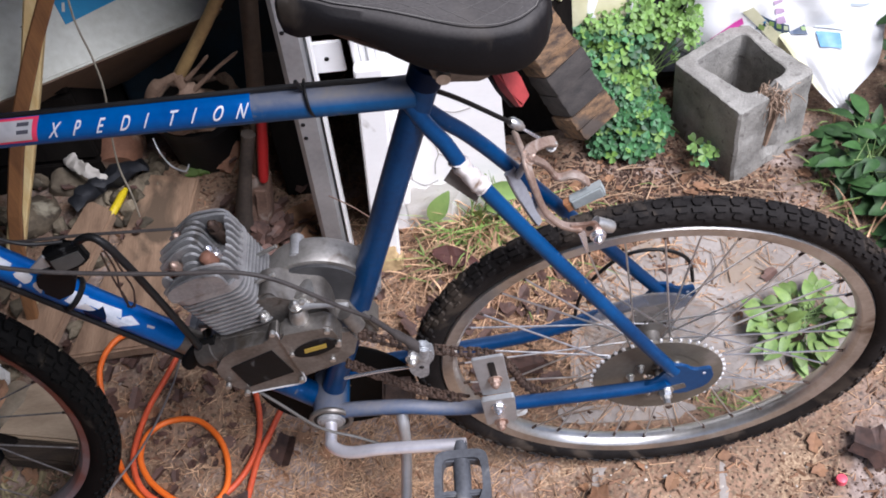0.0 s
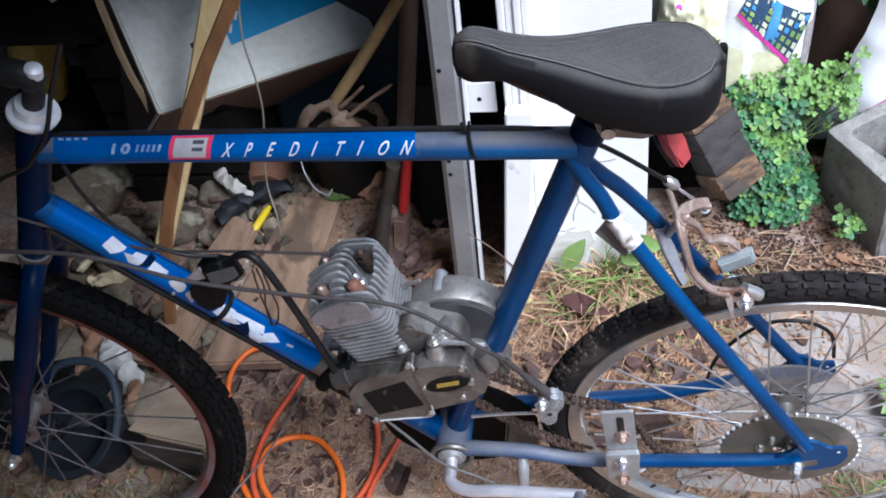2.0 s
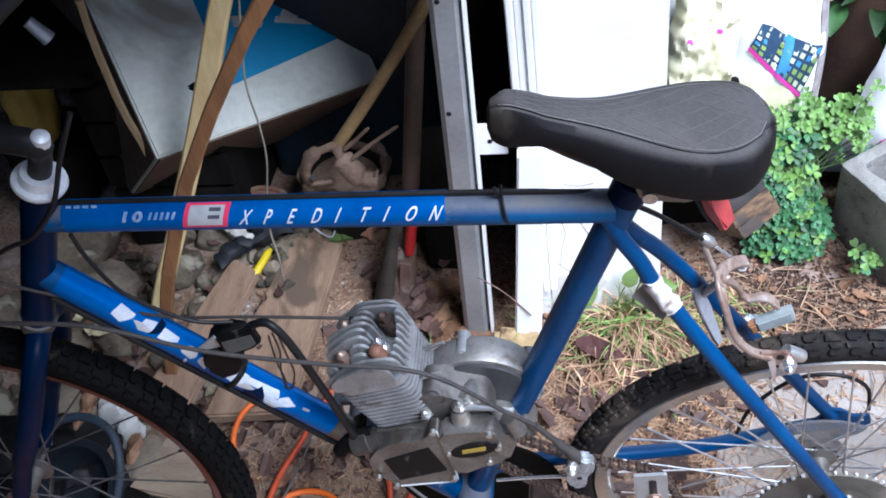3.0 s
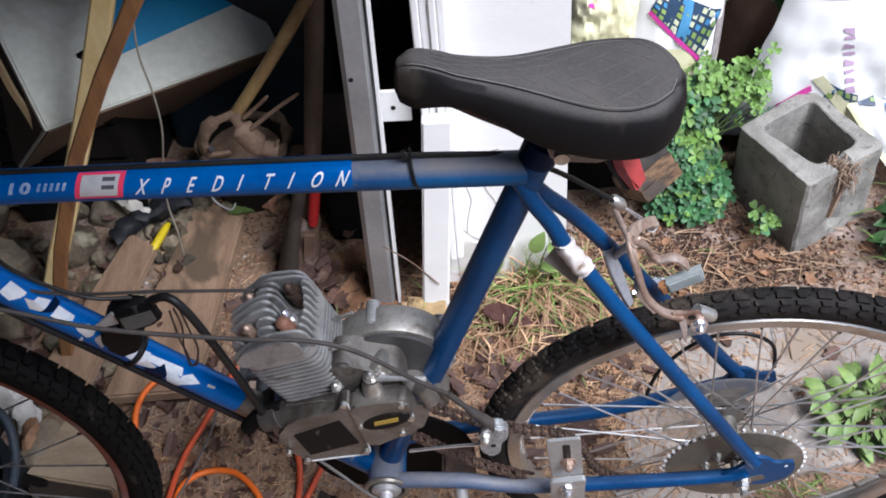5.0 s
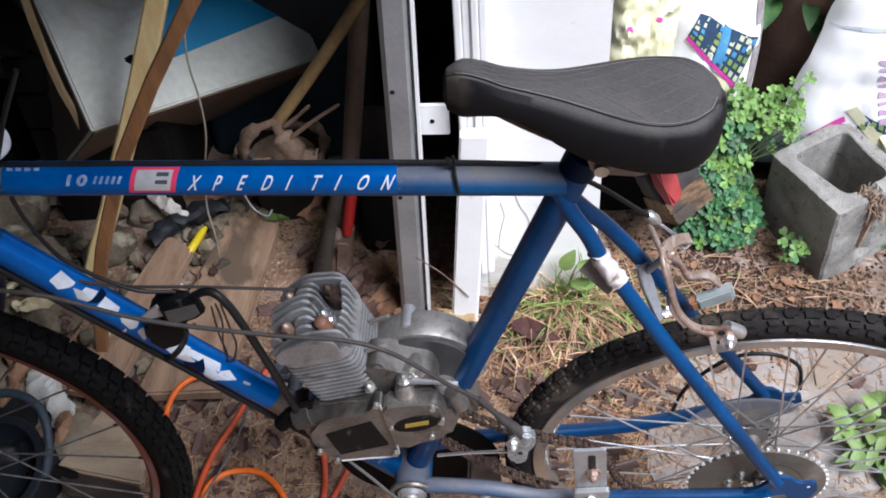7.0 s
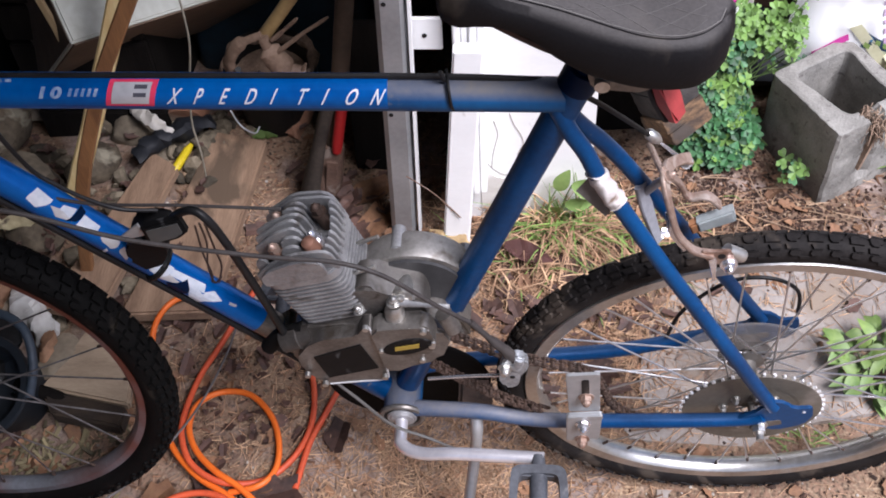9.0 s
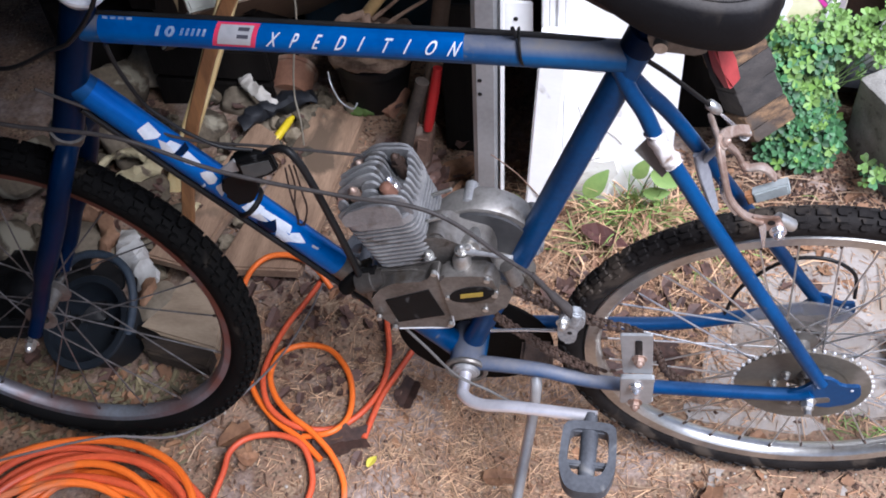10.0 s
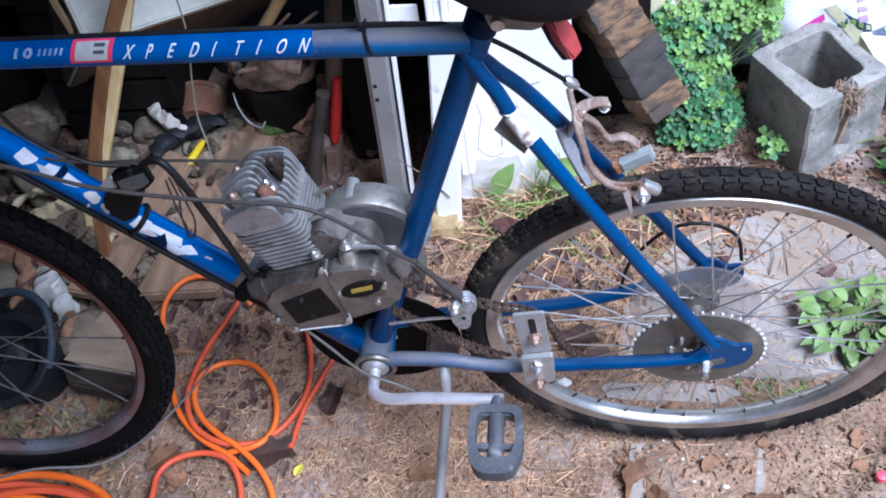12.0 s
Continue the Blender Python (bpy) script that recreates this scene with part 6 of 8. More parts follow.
thing("string", sweep(bmesh.new(), curve(STRING, 8), 0.0018, 6), mat("grey_string", (0.34, 0.31, 0.24), rough=0.8), "thin grey string hanging down", "string", smooth=True)
thing("wire", sweep(bmesh.new(), curve([(-0.852, 0.720, 0.157), (-0.842, 0.700, 0.137), (-0.826, 0.690, 0.107), (-0.800, 0.680, 0.098), (-0.791, 0.690, 0.106)], 6), 0.0018, 6), STEEL, "bent grey wire by the pot", "wire", smooth=True)
thing("yellow_marker", sweep(bmesh.new(), [(-0.953, 0.618, 0.056), (-0.950, 0.628, 0.057), (-0.938, 0.674, 0.058), (-0.934, 0.688, 0.057)], [0.004, 0.0085, 0.0080, 0.005], 12), mat("yellow_plastic", (0.75, 0.58, 0.01), (0.6, 0.45, 0.01), 0.35), "bright yellow plastic marker on the planks", "marker", smooth=True)


# weathered planks on the ground
def plank(quad, h, m_, label, z0=0.012):
    bm_ = bmesh.new()
    lo = [bm_.verts.new((x, y, z0 + dz)) for x, y, dz in quad]
    hi = [bm_.verts.new((x, y, z0 + dz + h)) for x, y, dz in quad]
    bm_.faces.new(lo[::-1])
    bm_.faces.new(hi)
    for i in range(4):
        bm_.faces.new((lo[i], lo[(i + 1) % 4], hi[(i + 1) % 4], hi[i]))
    bmesh.ops.bevel(bm_, geom=bm_.edges[:], offset=0.004, segments=2, affect="EDGES")
    return thing("plank", bm_, m_, label, "plank", "old planks")


plank([(-0.985, 0.295, 0), (-0.826, 0.305, 0), (-0.79, 0.71, 0.012), (-0.895, 0.735, 0.012)], 0.026, GREYWOOD, "wide weathered brown plank on the dirt")
plank([(-1.12, 0.30, 0.015), (-1.02, 0.28, 0.015), (-0.945, 0.625, 0.03), (-1.005, 0.665, 0.03)], 0.022, GREYWOOD, "narrow weathered plank on the dirt")

PALEWOOD = mat("pale_planks", (0.44, 0.34, 0.235), (0.29, 0.215, 0.145), 0.75, 0.9, 0.0, 6, 60, 0.25, stretch=(2, 8, 7), spots=(0.2, 0.14, 0.09), spot_scale=11, spot_at=0.66)
ROTTEN = mat("rotten_wood", (0.05, 0.033, 0.02), (0.016, 0.011, 0.008), 0.8, 0.95, 0.0, 8, 70, 0.5, stretch=(2, 8, 8), spots=(0.16, 0.10, 0.045), spot_scale=14, spot_at=0.66)
# stones and rubble
STONE = mat("stone", (0.165, 0.13, 0.085), (0.055, 0.042, 0.028), 0.8, 0.95, 0.0, 12, 110, 0.5, spots=(0.30, 0.27, 0.2), spot_scale=14, spot_at=0.6)
STONE2 = mat("pale_stone", (0.27, 0.22, 0.155), (0.12, 0.098, 0.07), 0.8, 0.95, 0.0, 12, 110, 0.5)


def rock(c, s, seed, m_, label, turn=0.0, sub_=3):
    bm_ = bmesh.new()
    bmesh.ops.create_icosphere(bm_, subdivisions=sub_, radius=1.0)
    R_ = Matrix.Rotation(turn, 3, "Z")
    for v in bm_.verts:
        d = v.co.normalized()
        k = 1 + 0.28 * noise.noise(d * 1.3 + Vector((seed, 0, 0))) + 0.1 * noise.noise(d * 4 + Vector((0, seed, 0)))
        for f_ in range(5):
            c_ = Vector((math.sin(seed + f_ * 2.4), math.cos(seed * 1.7 + f_ * 1.9), math.sin(seed * 0.6 + f_ * 3.1))).normalized()
            k = min(k, 0.72 / max(0.3, d.dot(c_)))
        k += 0.05 * noise.noise(d * 9 + Vector((seed, seed, 0)))
        q = Vector((d.x * s[0], d.y * s[1], d.z * s[2])) * k
        v.co = R_ @ q + Vector(c)
    return thing("stone", bm_, m_, label, "stone", "rubble", smooth=True)


random.seed(5)
for i, (x, y, sx, sy, sz) in enumerate(((-1.25, 0.60, 0.09, 0.07, 0.05), (-1.13, 0.66, 0.06, 0.05, 0.04), (-1.36, 0.72, 0.1, 0.09, 0.07), (-1.07, 0.75, 0.05, 0.045, 0.04), (-1.19, 0.48, 0.06, 0.05, 0.035), (-1.31, 0.45, 0.07, 0.05, 0.04), (-1.0, 0.70, 0.035, 0.03, 0.028),
                                         (-1.16, 0.80, 0.07, 0.05, 0.05), (-1.45, 0.5, 0.08, 0.08, 0.06), (-1.28, 0.85, 0.09, 0.08, 0.06), (-1.06, 0.56, 0.035, 0.03, 0.02), (-1.42, 0.3, 0.07, 0.06, 0.04), (-1.24, 0.32, 0.08, 0.06, 0.035), (-1.52, 0.18, 0.08, 0.07, 0.04), (-0.99, 0.84, 0.05, 0.04, 0.04))):
    rock((x, y, sz * 0.55 + 0.01), (sx, sy, sz), i * 3.7, STONE if i % 3 else STONE2, "rough grey-brown stone in the rubble" if i % 3 else "pale tan stone in the rubble", i * 0.8)
rg = random.Random(77)
bm = bmesh.new()
for i in range(170):
    x, y = (rg.uniform(-1.45, -0.95), rg.uniform(0.28, 0.85)) if i % 3 else (rg.gauss(-0.93, 0.06), rg.gauss(0.72, 0.07))
    r = rg.uniform(0.006, 0.026)
    g = bmesh.ops.create_icosphere(bm, subdivisions=2, radius=r, matrix=Matrix.Translation((x, y, height(x, y) + r * 0.5)) @ Euler((rg.uniform(0, 3), rg.uniform(0, 3), 0)).to_matrix().to_4x4() @ Matrix.Diagonal((rg.uniform(0.6, 1.5), 1, rg.uniform(0.4, 0.8), 1)))
    for v in g["verts"]:
        v.co += 0.45 * r * noise.noise_vector(v.co * (0.9 / r))
thing("rubble", bm, mat("mixed_rubble", (0.24, 0.20, 0.14), (0.07, 0.055, 0.035), 0.85, 0.95, 0.0, 14, 110, 0.4, jitter=0.6), "loose broken rubble between the stones", "rubble", kind="stuff")
# odd debris
PLASTIC = mat("grey_plastic", (0.022, 0.024, 0.03), (0.009, 0.01, 0.012), 0.5, 0.7, spec=0.3)
RAG2 = mat("dirty_white_scrap", (0.66, 0.63, 0.58), (0.38, 0.35, 0.30), 0.7, 0.9, 0.0, 9, 80, 0.4)
RAG = mat("white_scrap", (0.62, 0.61, 0.58), (0.42, 0.40, 0.37), 0.7, 0.9, 0.0, 14, 100, 0.3)


def scrap(name, pts, r, m_, label, cat, squash=0.5):
    k = len(curve(pts, 6))
    rad = [r * (0.55 + 0.45 * math.sin(math.pi * (i + 0.5) / k)) * (1 + 0.25 * noise.noise((i * 0.7, r * 50, 0))) for i in range(k)]
    bm_ = sweep(bmesh.new(), curve(pts, 6), rad, 12, squash=squash)
    for v in bm_.verts:
        v.co += r * (0.45 * noise.noise_vector(v.co * 0.9 / r) + 0.25 * noise.noise_vector(v.co * 2.3 / r))
    return thing(name, bm_, m_, label, cat, smooth=True)


scrap("white_scrap", [(-1.085, 0.80, 0.095), (-1.06, 0.77, 0.105), (-1.037, 0.735, 0.10), (-1.005, 0.71, 0.10), (-0.965, 0.685, 0.085)], 0.0145, RAG2, "dirty white plastic scrap on the rubble", "scrap", 0.35)
scrap("black_scrap", [(-1.03, 0.645, 0.065), (-0.99, 0.685, 0.075), (-0.95, 0.715, 0.075), (-0.90, 0.745, 0.07)], 0.027, PLASTIC, "black bent plastic piece on the rubble", "scrap", 0.8)
scrap("pot_shard", [(-0.80, 0.80, 0.025), (-0.765, 0.79, 0.034), (-0.73, 0.775, 0.022)], 0.046, mat("pale_terracotta", (0.42, 0.22, 0.13), (0.26, 0.13, 0.08), 0.75, 0.9, 0.0, 12, 120, 0.2), "broken orange terracotta shard behind the planks", "shard", 0.4)
scrap("green_scrap", [(-0.825, 0.755, 0.016), (-0.805, 0.762, 0.024), (-0.785, 0.765, 0.016)], 0.014, mat("green_scrap", (0.14, 0.22, 0.05), (0.08, 0.13, 0.03), 0.6, 0.8), "small crumpled green scrap by the pot", "scrap", 0.7)
scrap("pipe", [(-1.30, 0.84, 0.06), (-1.22, 0.80, 0.07), (-1.12, 0.80, 0.07), (-1.06, 0.82, 0.06)], 0.02, mat("blue_grey_pipe", (0.30, 0.34, 0.38), (0.2, 0.23, 0.26), 0.4), "blue-grey bent plastic pipe", "pipe", 1.0)
scrap("white_scrap", [(-1.188, 0.347, 0.03), (-1.165, 0.325, 0.045), (-1.145, 0.300, 0.045), (-1.125, 0.275, 0.035), (-1.098, 0.250, 0.02)], 0.032, RAG, "torn white plastic scrap in the dirt", "scrap", 0.7)
FOAM = mat("cream_foam", (0.56, 0.49, 0.30), (0.36, 0.30, 0.17), 0.8, 0.95, 0.0, 20, 120, 0.4, spots=(0.12, 0.09, 0.06), spot_scale=22, spot_at=0.64)
scrap("foam_chunk", [(-1.285, 0.495, 0.07), (-1.255, 0.528, 0.075), (-1.205, 0.532, 0.08), (-1.165, 0.512, 0.075), (-1.195, 0.480, 0.075), (-1.250, 0.468, 0.07)], 0.017, FOAM, "broken cream foam chunk on the rubble", "foam", 0.6)
scrap("wood_bit", [(-1.085, 0.410, 0.045), (-1.068, 0.418, 0.05), (-1.052, 0.432, 0.045)], 0.014, FOAM, "pale yellow wood bit beside the stakes", "wood bit", 0.6)
TANCLAY = mat("tan_clay", (0.40, 0.23, 0.13), (0.20, 0.105, 0.06), 0.75, 0.9, 0.0, 10, 120, 0.2)
scrap("clay_shard", [(-1.100, 0.252, 0.025), (-1.096, 0.230, 0.034), (-1.092, 0.202, 0.025)], 0.019, TANCLAY, "tan clay shard in the dirt", "shard", 0.6)
scrap("clay_shard", [(-1.298, 0.385, 0.04), (-1.255, 0.385, 0.055), (-1.212, 0.352, 0.06), (-1.200, 0.300, 0.05), (-1.235, 0.268, 0.035), (-1.285, 0.280, 0.03)], 0.024, TANCLAY, "curved brown clay shard in the rubble", "shard", 0.5)
BUCKET = mat("blue_grey_plastic", (0.010, 0.015, 0.022), (0.004, 0.006, 0.009), 0.5, 0.7)
M_ = Matrix.Translation((-1.145, 0.153, 0.0)) @ Euler((radians(24), radians(-10), 0)).to_matrix().to_4x4()
bucket = thing("bucket", ring(bmesh.new(), [(0.062, -0.02), (0.074, 0.075), (0.070, 0.077), (0.058, 0.0), (0.004, 0.0), (0.004, -0.02)], 36, lambda a, r, h: M_ @ Vector((r * math.cos(a), r * math.sin(a), h))), BUCKET, "dark blue-grey plastic bucket sunk in the rubble", "bucket", smooth=True)
part("rim", ring(bmesh.new(), [(0.0745, 0.0755), (0.084, 0.078), (0.086, 0.083), (0.084, 0.088), (0.072, 0.088), (0.070, 0.0785)], 36, lambda a, r, h: M_ @ Vector((r * math.cos(a), r * math.sin(a), h))), BUCKET, bucket, "thick rolled rim", True)
part("handle", sweep(bmesh.new(), curve([M_ @ Vector(q) for q in ((0.085, -0.02, 0.080), (0.100, 0.03, 0.100), (0.085, 0.085, 0.112), (0.03, 0.115, 0.110), (-0.04, 0.105, 0.100), (-0.084, 0.02, 0.080))], 6), 0.0075, 10), mat("slate_plastic", (0.05, 0.07, 0.095), (0.02, 0.028, 0.04), 0.5, 0.7), bucket, "slate-blue plastic handle", True)
# black heap added to darken the hollow beside the bucket
bm = bmesh.new()
bmesh.ops.create_icosphere(bm, subdivisions=4, radius=1.0)
for v in bm.verts:
    d = v.co.normalized()
    k = 1 + 0.35 * noise.noise(d * 2.2) + 0.22 * abs(noise.noise(d * 5))
    v.co = Vector((-1.30 + 0.13 * d.x * k, 0.215 + 0.09 * d.y * k, 0.02 + 0.045 * d.z * k))
thing("plastic_sheet", bm, BLACK, "added crumpled black plastic sheet darkening the rubble", "sheet", smooth=True)
thing("stick", sweep(bmesh.new(), curve([(-1.13, 0.16, 0.02), (-1.05, 0.13, 0.03), (-0.96, 0.10, 0.02)], 5), [0.012] * 6 + [0.008] * 5, 10), SHEDDARK, "black rotten stick on the dirt", "stick", smooth=True)
thing("wire", sweep(bmesh.new(), curve([(-0.49, 0.488, 0.187), (-0.478, 0.49, 0.174), (-0.452, 0.492, 0.147), (-0.429, 0.49, 0.121), (-0.40, 0.485, 0.085)], 6), 0.0012, 5), RUSTY, "thin dry twig by the post", "twig", smooth=True)
YB = mat("yellow_rind", (0.46, 0.33, 0.16), (0.24, 0.16, 0.08), 0.7, 0.85, 0.0, 30, 130, 0.6, spots=(0.16, 0.1, 0.06), spot_scale=40, spot_at=0.6)
scrap("bark_piece", [(-0.475, 0.49, 0.012), (-0.43, 0.478, 0.018), (-0.38, 0.462, 0.012)], 0.026, YB, "pale yellow bark piece by the board", "bark", 0.22)
thing("wire", sweep(bmesh.new(), curve([(-1.2, -0.19, 0.11), (-1.02, -0.13, 0.13), (-0.92, -0.06, 0.05), (-0.83, 0.08, 0.03), (-0.79, 0.22, 0.02), (-0.78, 0.34, 0.015)], 8), 0.0021, 6), mat("grey_wire", (0.15, 0.135, 0.13), rough=0.6), "grey-brown wire lying over the hose", "wire", smooth=True)
plank([(-1.086, 0.150, 0), (-0.928, 0.120, 0), (-0.940, 0.190, 0), (-1.034, 0.281, 0)], 0.020, PALEWOOD, "broken pale tan plank end by the front wheel", 0.01)
rock((-1.074, 0.215, 0.024), (0.035, 0.05, 0.014), 4.4, STONE2, "flat tan stone beside the plank end")
plank([(-1.050, 0.096, 0), (-0.930, 0.074, 0), (-0.928, 0.112, 0), (-1.082, 0.144, 0)], 0.03, ROTTEN, "dark rotten plank piece by the front wheel", 0.008)

# half-seen things in the dark of the shed
TAN = mat("tan_board", (0.42, 0.31, 0.17), (0.28, 0.2, 0.1), 0.7, 0.85, stretch=(8, 8, 1))
stake("lath", [(-1.093, 0.660, 0.334), (-1.108, 0.660, 0.479), (-1.107, 0.660, 0.609), (-1.103, 0.660, 0.675)], 0.012, 0.008, TAN, "thin tan wooden lath beside the box")
SACK = mat("yellow_sack", (0.42, 0.29, 0.045), (0.26, 0.17, 0.03), 0.7, 0.85, 0.0, 9, 90, 0.3)
bm = bmesh.new()
bmesh.ops.create_icosphere(bm, subdivisions=4, radius=1.0)
for v in bm.verts:
    d = v.co.normalized()
    k = 1 + 0.18 * noise.noise(d * 2.0) + 0.1 * abs(noise.noise(d * 5))
    v.co = Vector((-1.444 + 0.05 * d.x * k, 0.920 + 0.06 * d.y * k, 0.282 + 0.11 * d.z * k))
thing("yellow_sack", bm, SACK, "crumpled yellow sack in the dark shed", "sack", smooth=True)
thing("drum", bar((-1.444, 0.920, 0.0), (-1.444, 0.920, 0.182), 0.10, 32), SHEDDARK, "dark drum under the yellow sack", "drum", smooth=True)
thing("torch", sweep(bmesh.new(), [(-1.297, 0.800, 0.548), (-1.270, 0.800, 0.507)], [0.012, 0.015], 16), SATIN, "small silver torch in the shed", "torch", smooth=True)
thing("shelf", box(bmesh.new(), (-1.417, 0.850, 0.477), (0.5, 0.3, 0.02), None, 0.003), SHEDDARK, "dark shelf board in the shed", "shelf")

# ---- orange hose ----


def hose(name, pts, r, m_, label, closed=False):
    return thing(name, sweep(bmesh.new(), curve(pts, 8, closed), r, 10, closed), m_, label, "hose", "orange hose", True)


Z = 0.012
R_ = 0.0052
hose("hose", [(-0.765, 0.29, Z), (-0.80, 0.315, 0.04), (-0.85, 0.327, 0.052), (-0.895, 0.31, 0.052), (-0.913, 0.25, 0.048), (-0.895, 0.17, 0.02), (-0.885, 0.14, Z), (-0.868, 0.097, Z), (-0.841, 0.048, Z), (-0.794, 0.003, Z), (-0.743, -0.026, Z), (-0.70, -0.06, Z)], R_, ORANGE, "orange rubber hose loop on the dirt")
hose("hose", [(-0.664, 0.30, Z), (-0.650, 0.237, Z), (-0.630, 0.158, Z), (-0.629, 0.093, Z), (-0.652, 0.036, Z), (-0.694, -0.001, Z), (-0.755, -0.008, Z + 0.008), (-0.806, 0.02, Z + 0.012), (-0.832, 0.071, Z + 0.012), (-0.836, 0.124, Z + 0.006), (-0.827, 0.191, Z), (-0.806, 0.249, Z), (-0.788, 0.303, Z), (-0.765, 0.37, Z)], R_, ORANGE2, "red-orange rubber hose loop on the dirt")
hose("hose", [(-0.57, 0.22, Z), (-0.592, 0.165, Z), (-0.608, 0.12, Z), (-0.626, 0.067, Z), (-0.638, -0.013, Z)], R_, ORANGE2, "short length of red-orange hose")
hose("hose", [(-0.66, -0.25, Z), (-0.645, -0.17, Z), (-0.651, -0.103, Z), (-0.679, -0.057, Z + 0.008), (-0.722, -0.019, Z + 0.012), (-0.763, 0.006, Z + 0.014), (-0.80, 0.04, Z + 0.012), (-0.822, 0.083, Z + 0.012), (-0.818, 0.13, Z + 0.008), (-0.785, 0.159, Z), (-0.736, 0.155, Z), (-0.694, 0.114, Z), (-0.674, 0.062, Z + 0.002), (-0.673, 0.016, Z + 0.006), (-0.694, -0.014, Z + 0.01), (-0.74, -0.022, Z)], R_, ORANGE, "orange rubber hose coiled in a ring on the dirt")
hose("hose", [(-0.86, -0.20, Z), (-0.853, -0.107, Z), (-0.853, -0.065, Z), (-0.83, -0.036, Z), (-0.779, -0.026, Z + 0.004), (-0.731, -0.045, Z + 0.006), (-0.703, -0.104, Z), (-0.71, -0.17, Z)], R_, ORANGE2, "red-orange rubber hose bend on the dirt")
# big coil beside the front wheel
random.seed(11)
coil = tagged(empty("hose_coil"), "big tangled coil of orange hose by the front wheel", "hose")
for i in range(13):
    cx, cy = -1.03 + random.uniform(-0.035, 0.035), -0.26 + random.uniform(-0.025, 0.025)
    a0, rx, ry = random.uniform(0, 6.3), random.uniform(0.12, 0.21), random.uniform(0.11, 0.155)
    zz = 0.0 + 0.009 * (i % 8)
    pts = [(cx + rx * math.cos(a0 + q), cy + ry * math.sin(a0 + q), zz + 0.012 * math.sin(2 * q + i)) for q in (2 * math.pi * k / 14 for k in range(14))]
    part("turn", sweep(bmesh.new(), curve(pts, 5, True), 0.0064, 9, True), ORANGE if i % 3 else ORANGE2, coil, smooth=True)

# ---- hollow concrete block ----
BM_ = Matrix.Translation((0.311, 0.757, 0.0)) @ Matrix.Rotation(radians(36), 4, "Z")


def blk(u, v, h):
    return BM_ @ Vector((u, v, h))


z0, z1 = -0.05, 0.157


def dense(poly, n):
    """n points evenly along a closed outline."""
    d = [0.0]
    for a, b_ in zip(poly, poly[1:] + poly[:1]):
        d.append(d[-1] + math.hypot(b_[0] - a[0], b_[1] - a[1]))
    out = []
    for i in range(n):
        s = d[-1] * i / n
        k_ = max(q for q in range(len(poly)) if d[q] <= s)
        a, b_ = poly[k_], poly[(k_ + 1) % len(poly)]
        t = (s - d[k_]) / max(1e-9, d[k_ + 1] - d[k_])
        out.append((a[0] + (b_[0] - a[0]) * t, a[1] + (b_[1] - a[1]) * t))
    return out


O_ = dense(rounded([(-0.119, -0.083), (0.069, -0.095), (0.090, 0.103), (-0.095, 0.109)], 0.006, 2), 96)
N_ = dense(rounded([(-0.066, -0.052), (0.037, -0.059), (0.063, 0.074), (-0.066, 0.082)], 0.016, 3), 96)
bm = bmesh.new()
prof = [(0.0, z0 + (z1 - z0) * i / 14) for i in range(14)] + [(0.02, z1 - 0.001), (0.06, z1)] + [(b_, z1 + 0.001) for b_ in (0.3, 0.6, 0.9)] + [(0.98, z1 - 0.001)] + [(1.0, z1 - (z1 - z0) * i / 14) for i in range(1, 15)]
rows_ = []
for t, h in prof:
    row = []
    for (ou, ov), (iu, iv) in zip(O_, N_):
        u, v = ou + (iu - ou) * t, ov + (iv - ov) * t
        q = Vector((u, v, h))
        # broken place in the near right wall, from the top down
        d = abs(u + 0.027 + 0.02 * noise.noise((h * 30, 0, 1))) / 0.022
        if v < -0.05 and d < 1 and h > 0.0:
            q.z -= (0.05 * (1 - d) * (0.6 + 0.4 * noise.noise((u * 150, v * 150, 3)))) if h > 0.13 else 0.0
            if t < 0.05:
                q.y += 0.012 * (1 - d)
        q += 0.0016 * noise.noise_vector(q * 70) + 0.0022 * noise.noise_vector(q * 16)
        row.append(bm.verts.new(BM_ @ q))
    rows_.append(row)
for A, B in zip(rows_, rows_[1:] + rows_[:1]):
    for i in range(96):
        bm.faces.new((A[i], A[(i + 1) % 96], B[(i + 1) % 96], B[i]))
block = thing("concrete_block", bm, CONCRETE, "broken hollow grey concrete block standing on end", "block")
bm = bmesh.new()
prism(bm, [(-0.004, 0.03), (0.003, 0.03), (0.006, 0.1), (0.002, 0.15), (-0.003, 0.15), (-0.002, 0.1)], lambda u, v, h: blk(u - 0.027 - 0.01 * math.sin(v * 40), h, v), -0.0895, -0.08)
part("crack", bm, SOIL, block, "dark split")
STRAW = mat("dry_straw", (0.52, 0.345, 0.205), (0.27, 0.145, 0.08), 0.75, 0.9, 0.0, 20, 60, 0.0, jitter=0.45)
bm = bmesh.new()
rng = random.Random(8)
ROOT = mat("dry_root", (0.34, 0.25, 0.18), (0.16, 0.105, 0.07), 0.8, 0.95, jitter=0.45)
for i in range(190):
    a = BM_ @ Vector((-0.024 + rng.gauss(0, 0.012), rng.uniform(-0.106, -0.05), 0.138 + rng.uniform(-0.012, 0.02)))
    d = BM_.to_3x3() @ Vector((rng.gauss(0, 0.011), rng.gauss(-0.005, 0.008), rng.uniform(-0.045, 0.012)))
    sweep(bm, [a, a + d * 0.5 + Vector((0, 0, 0.004)), a + d], [0.0008, 0.0013, 0.0005], 4)
part("root_tangle", bm, ROOT, block, "dry roots clinging to the broken edge", kind="stuff")

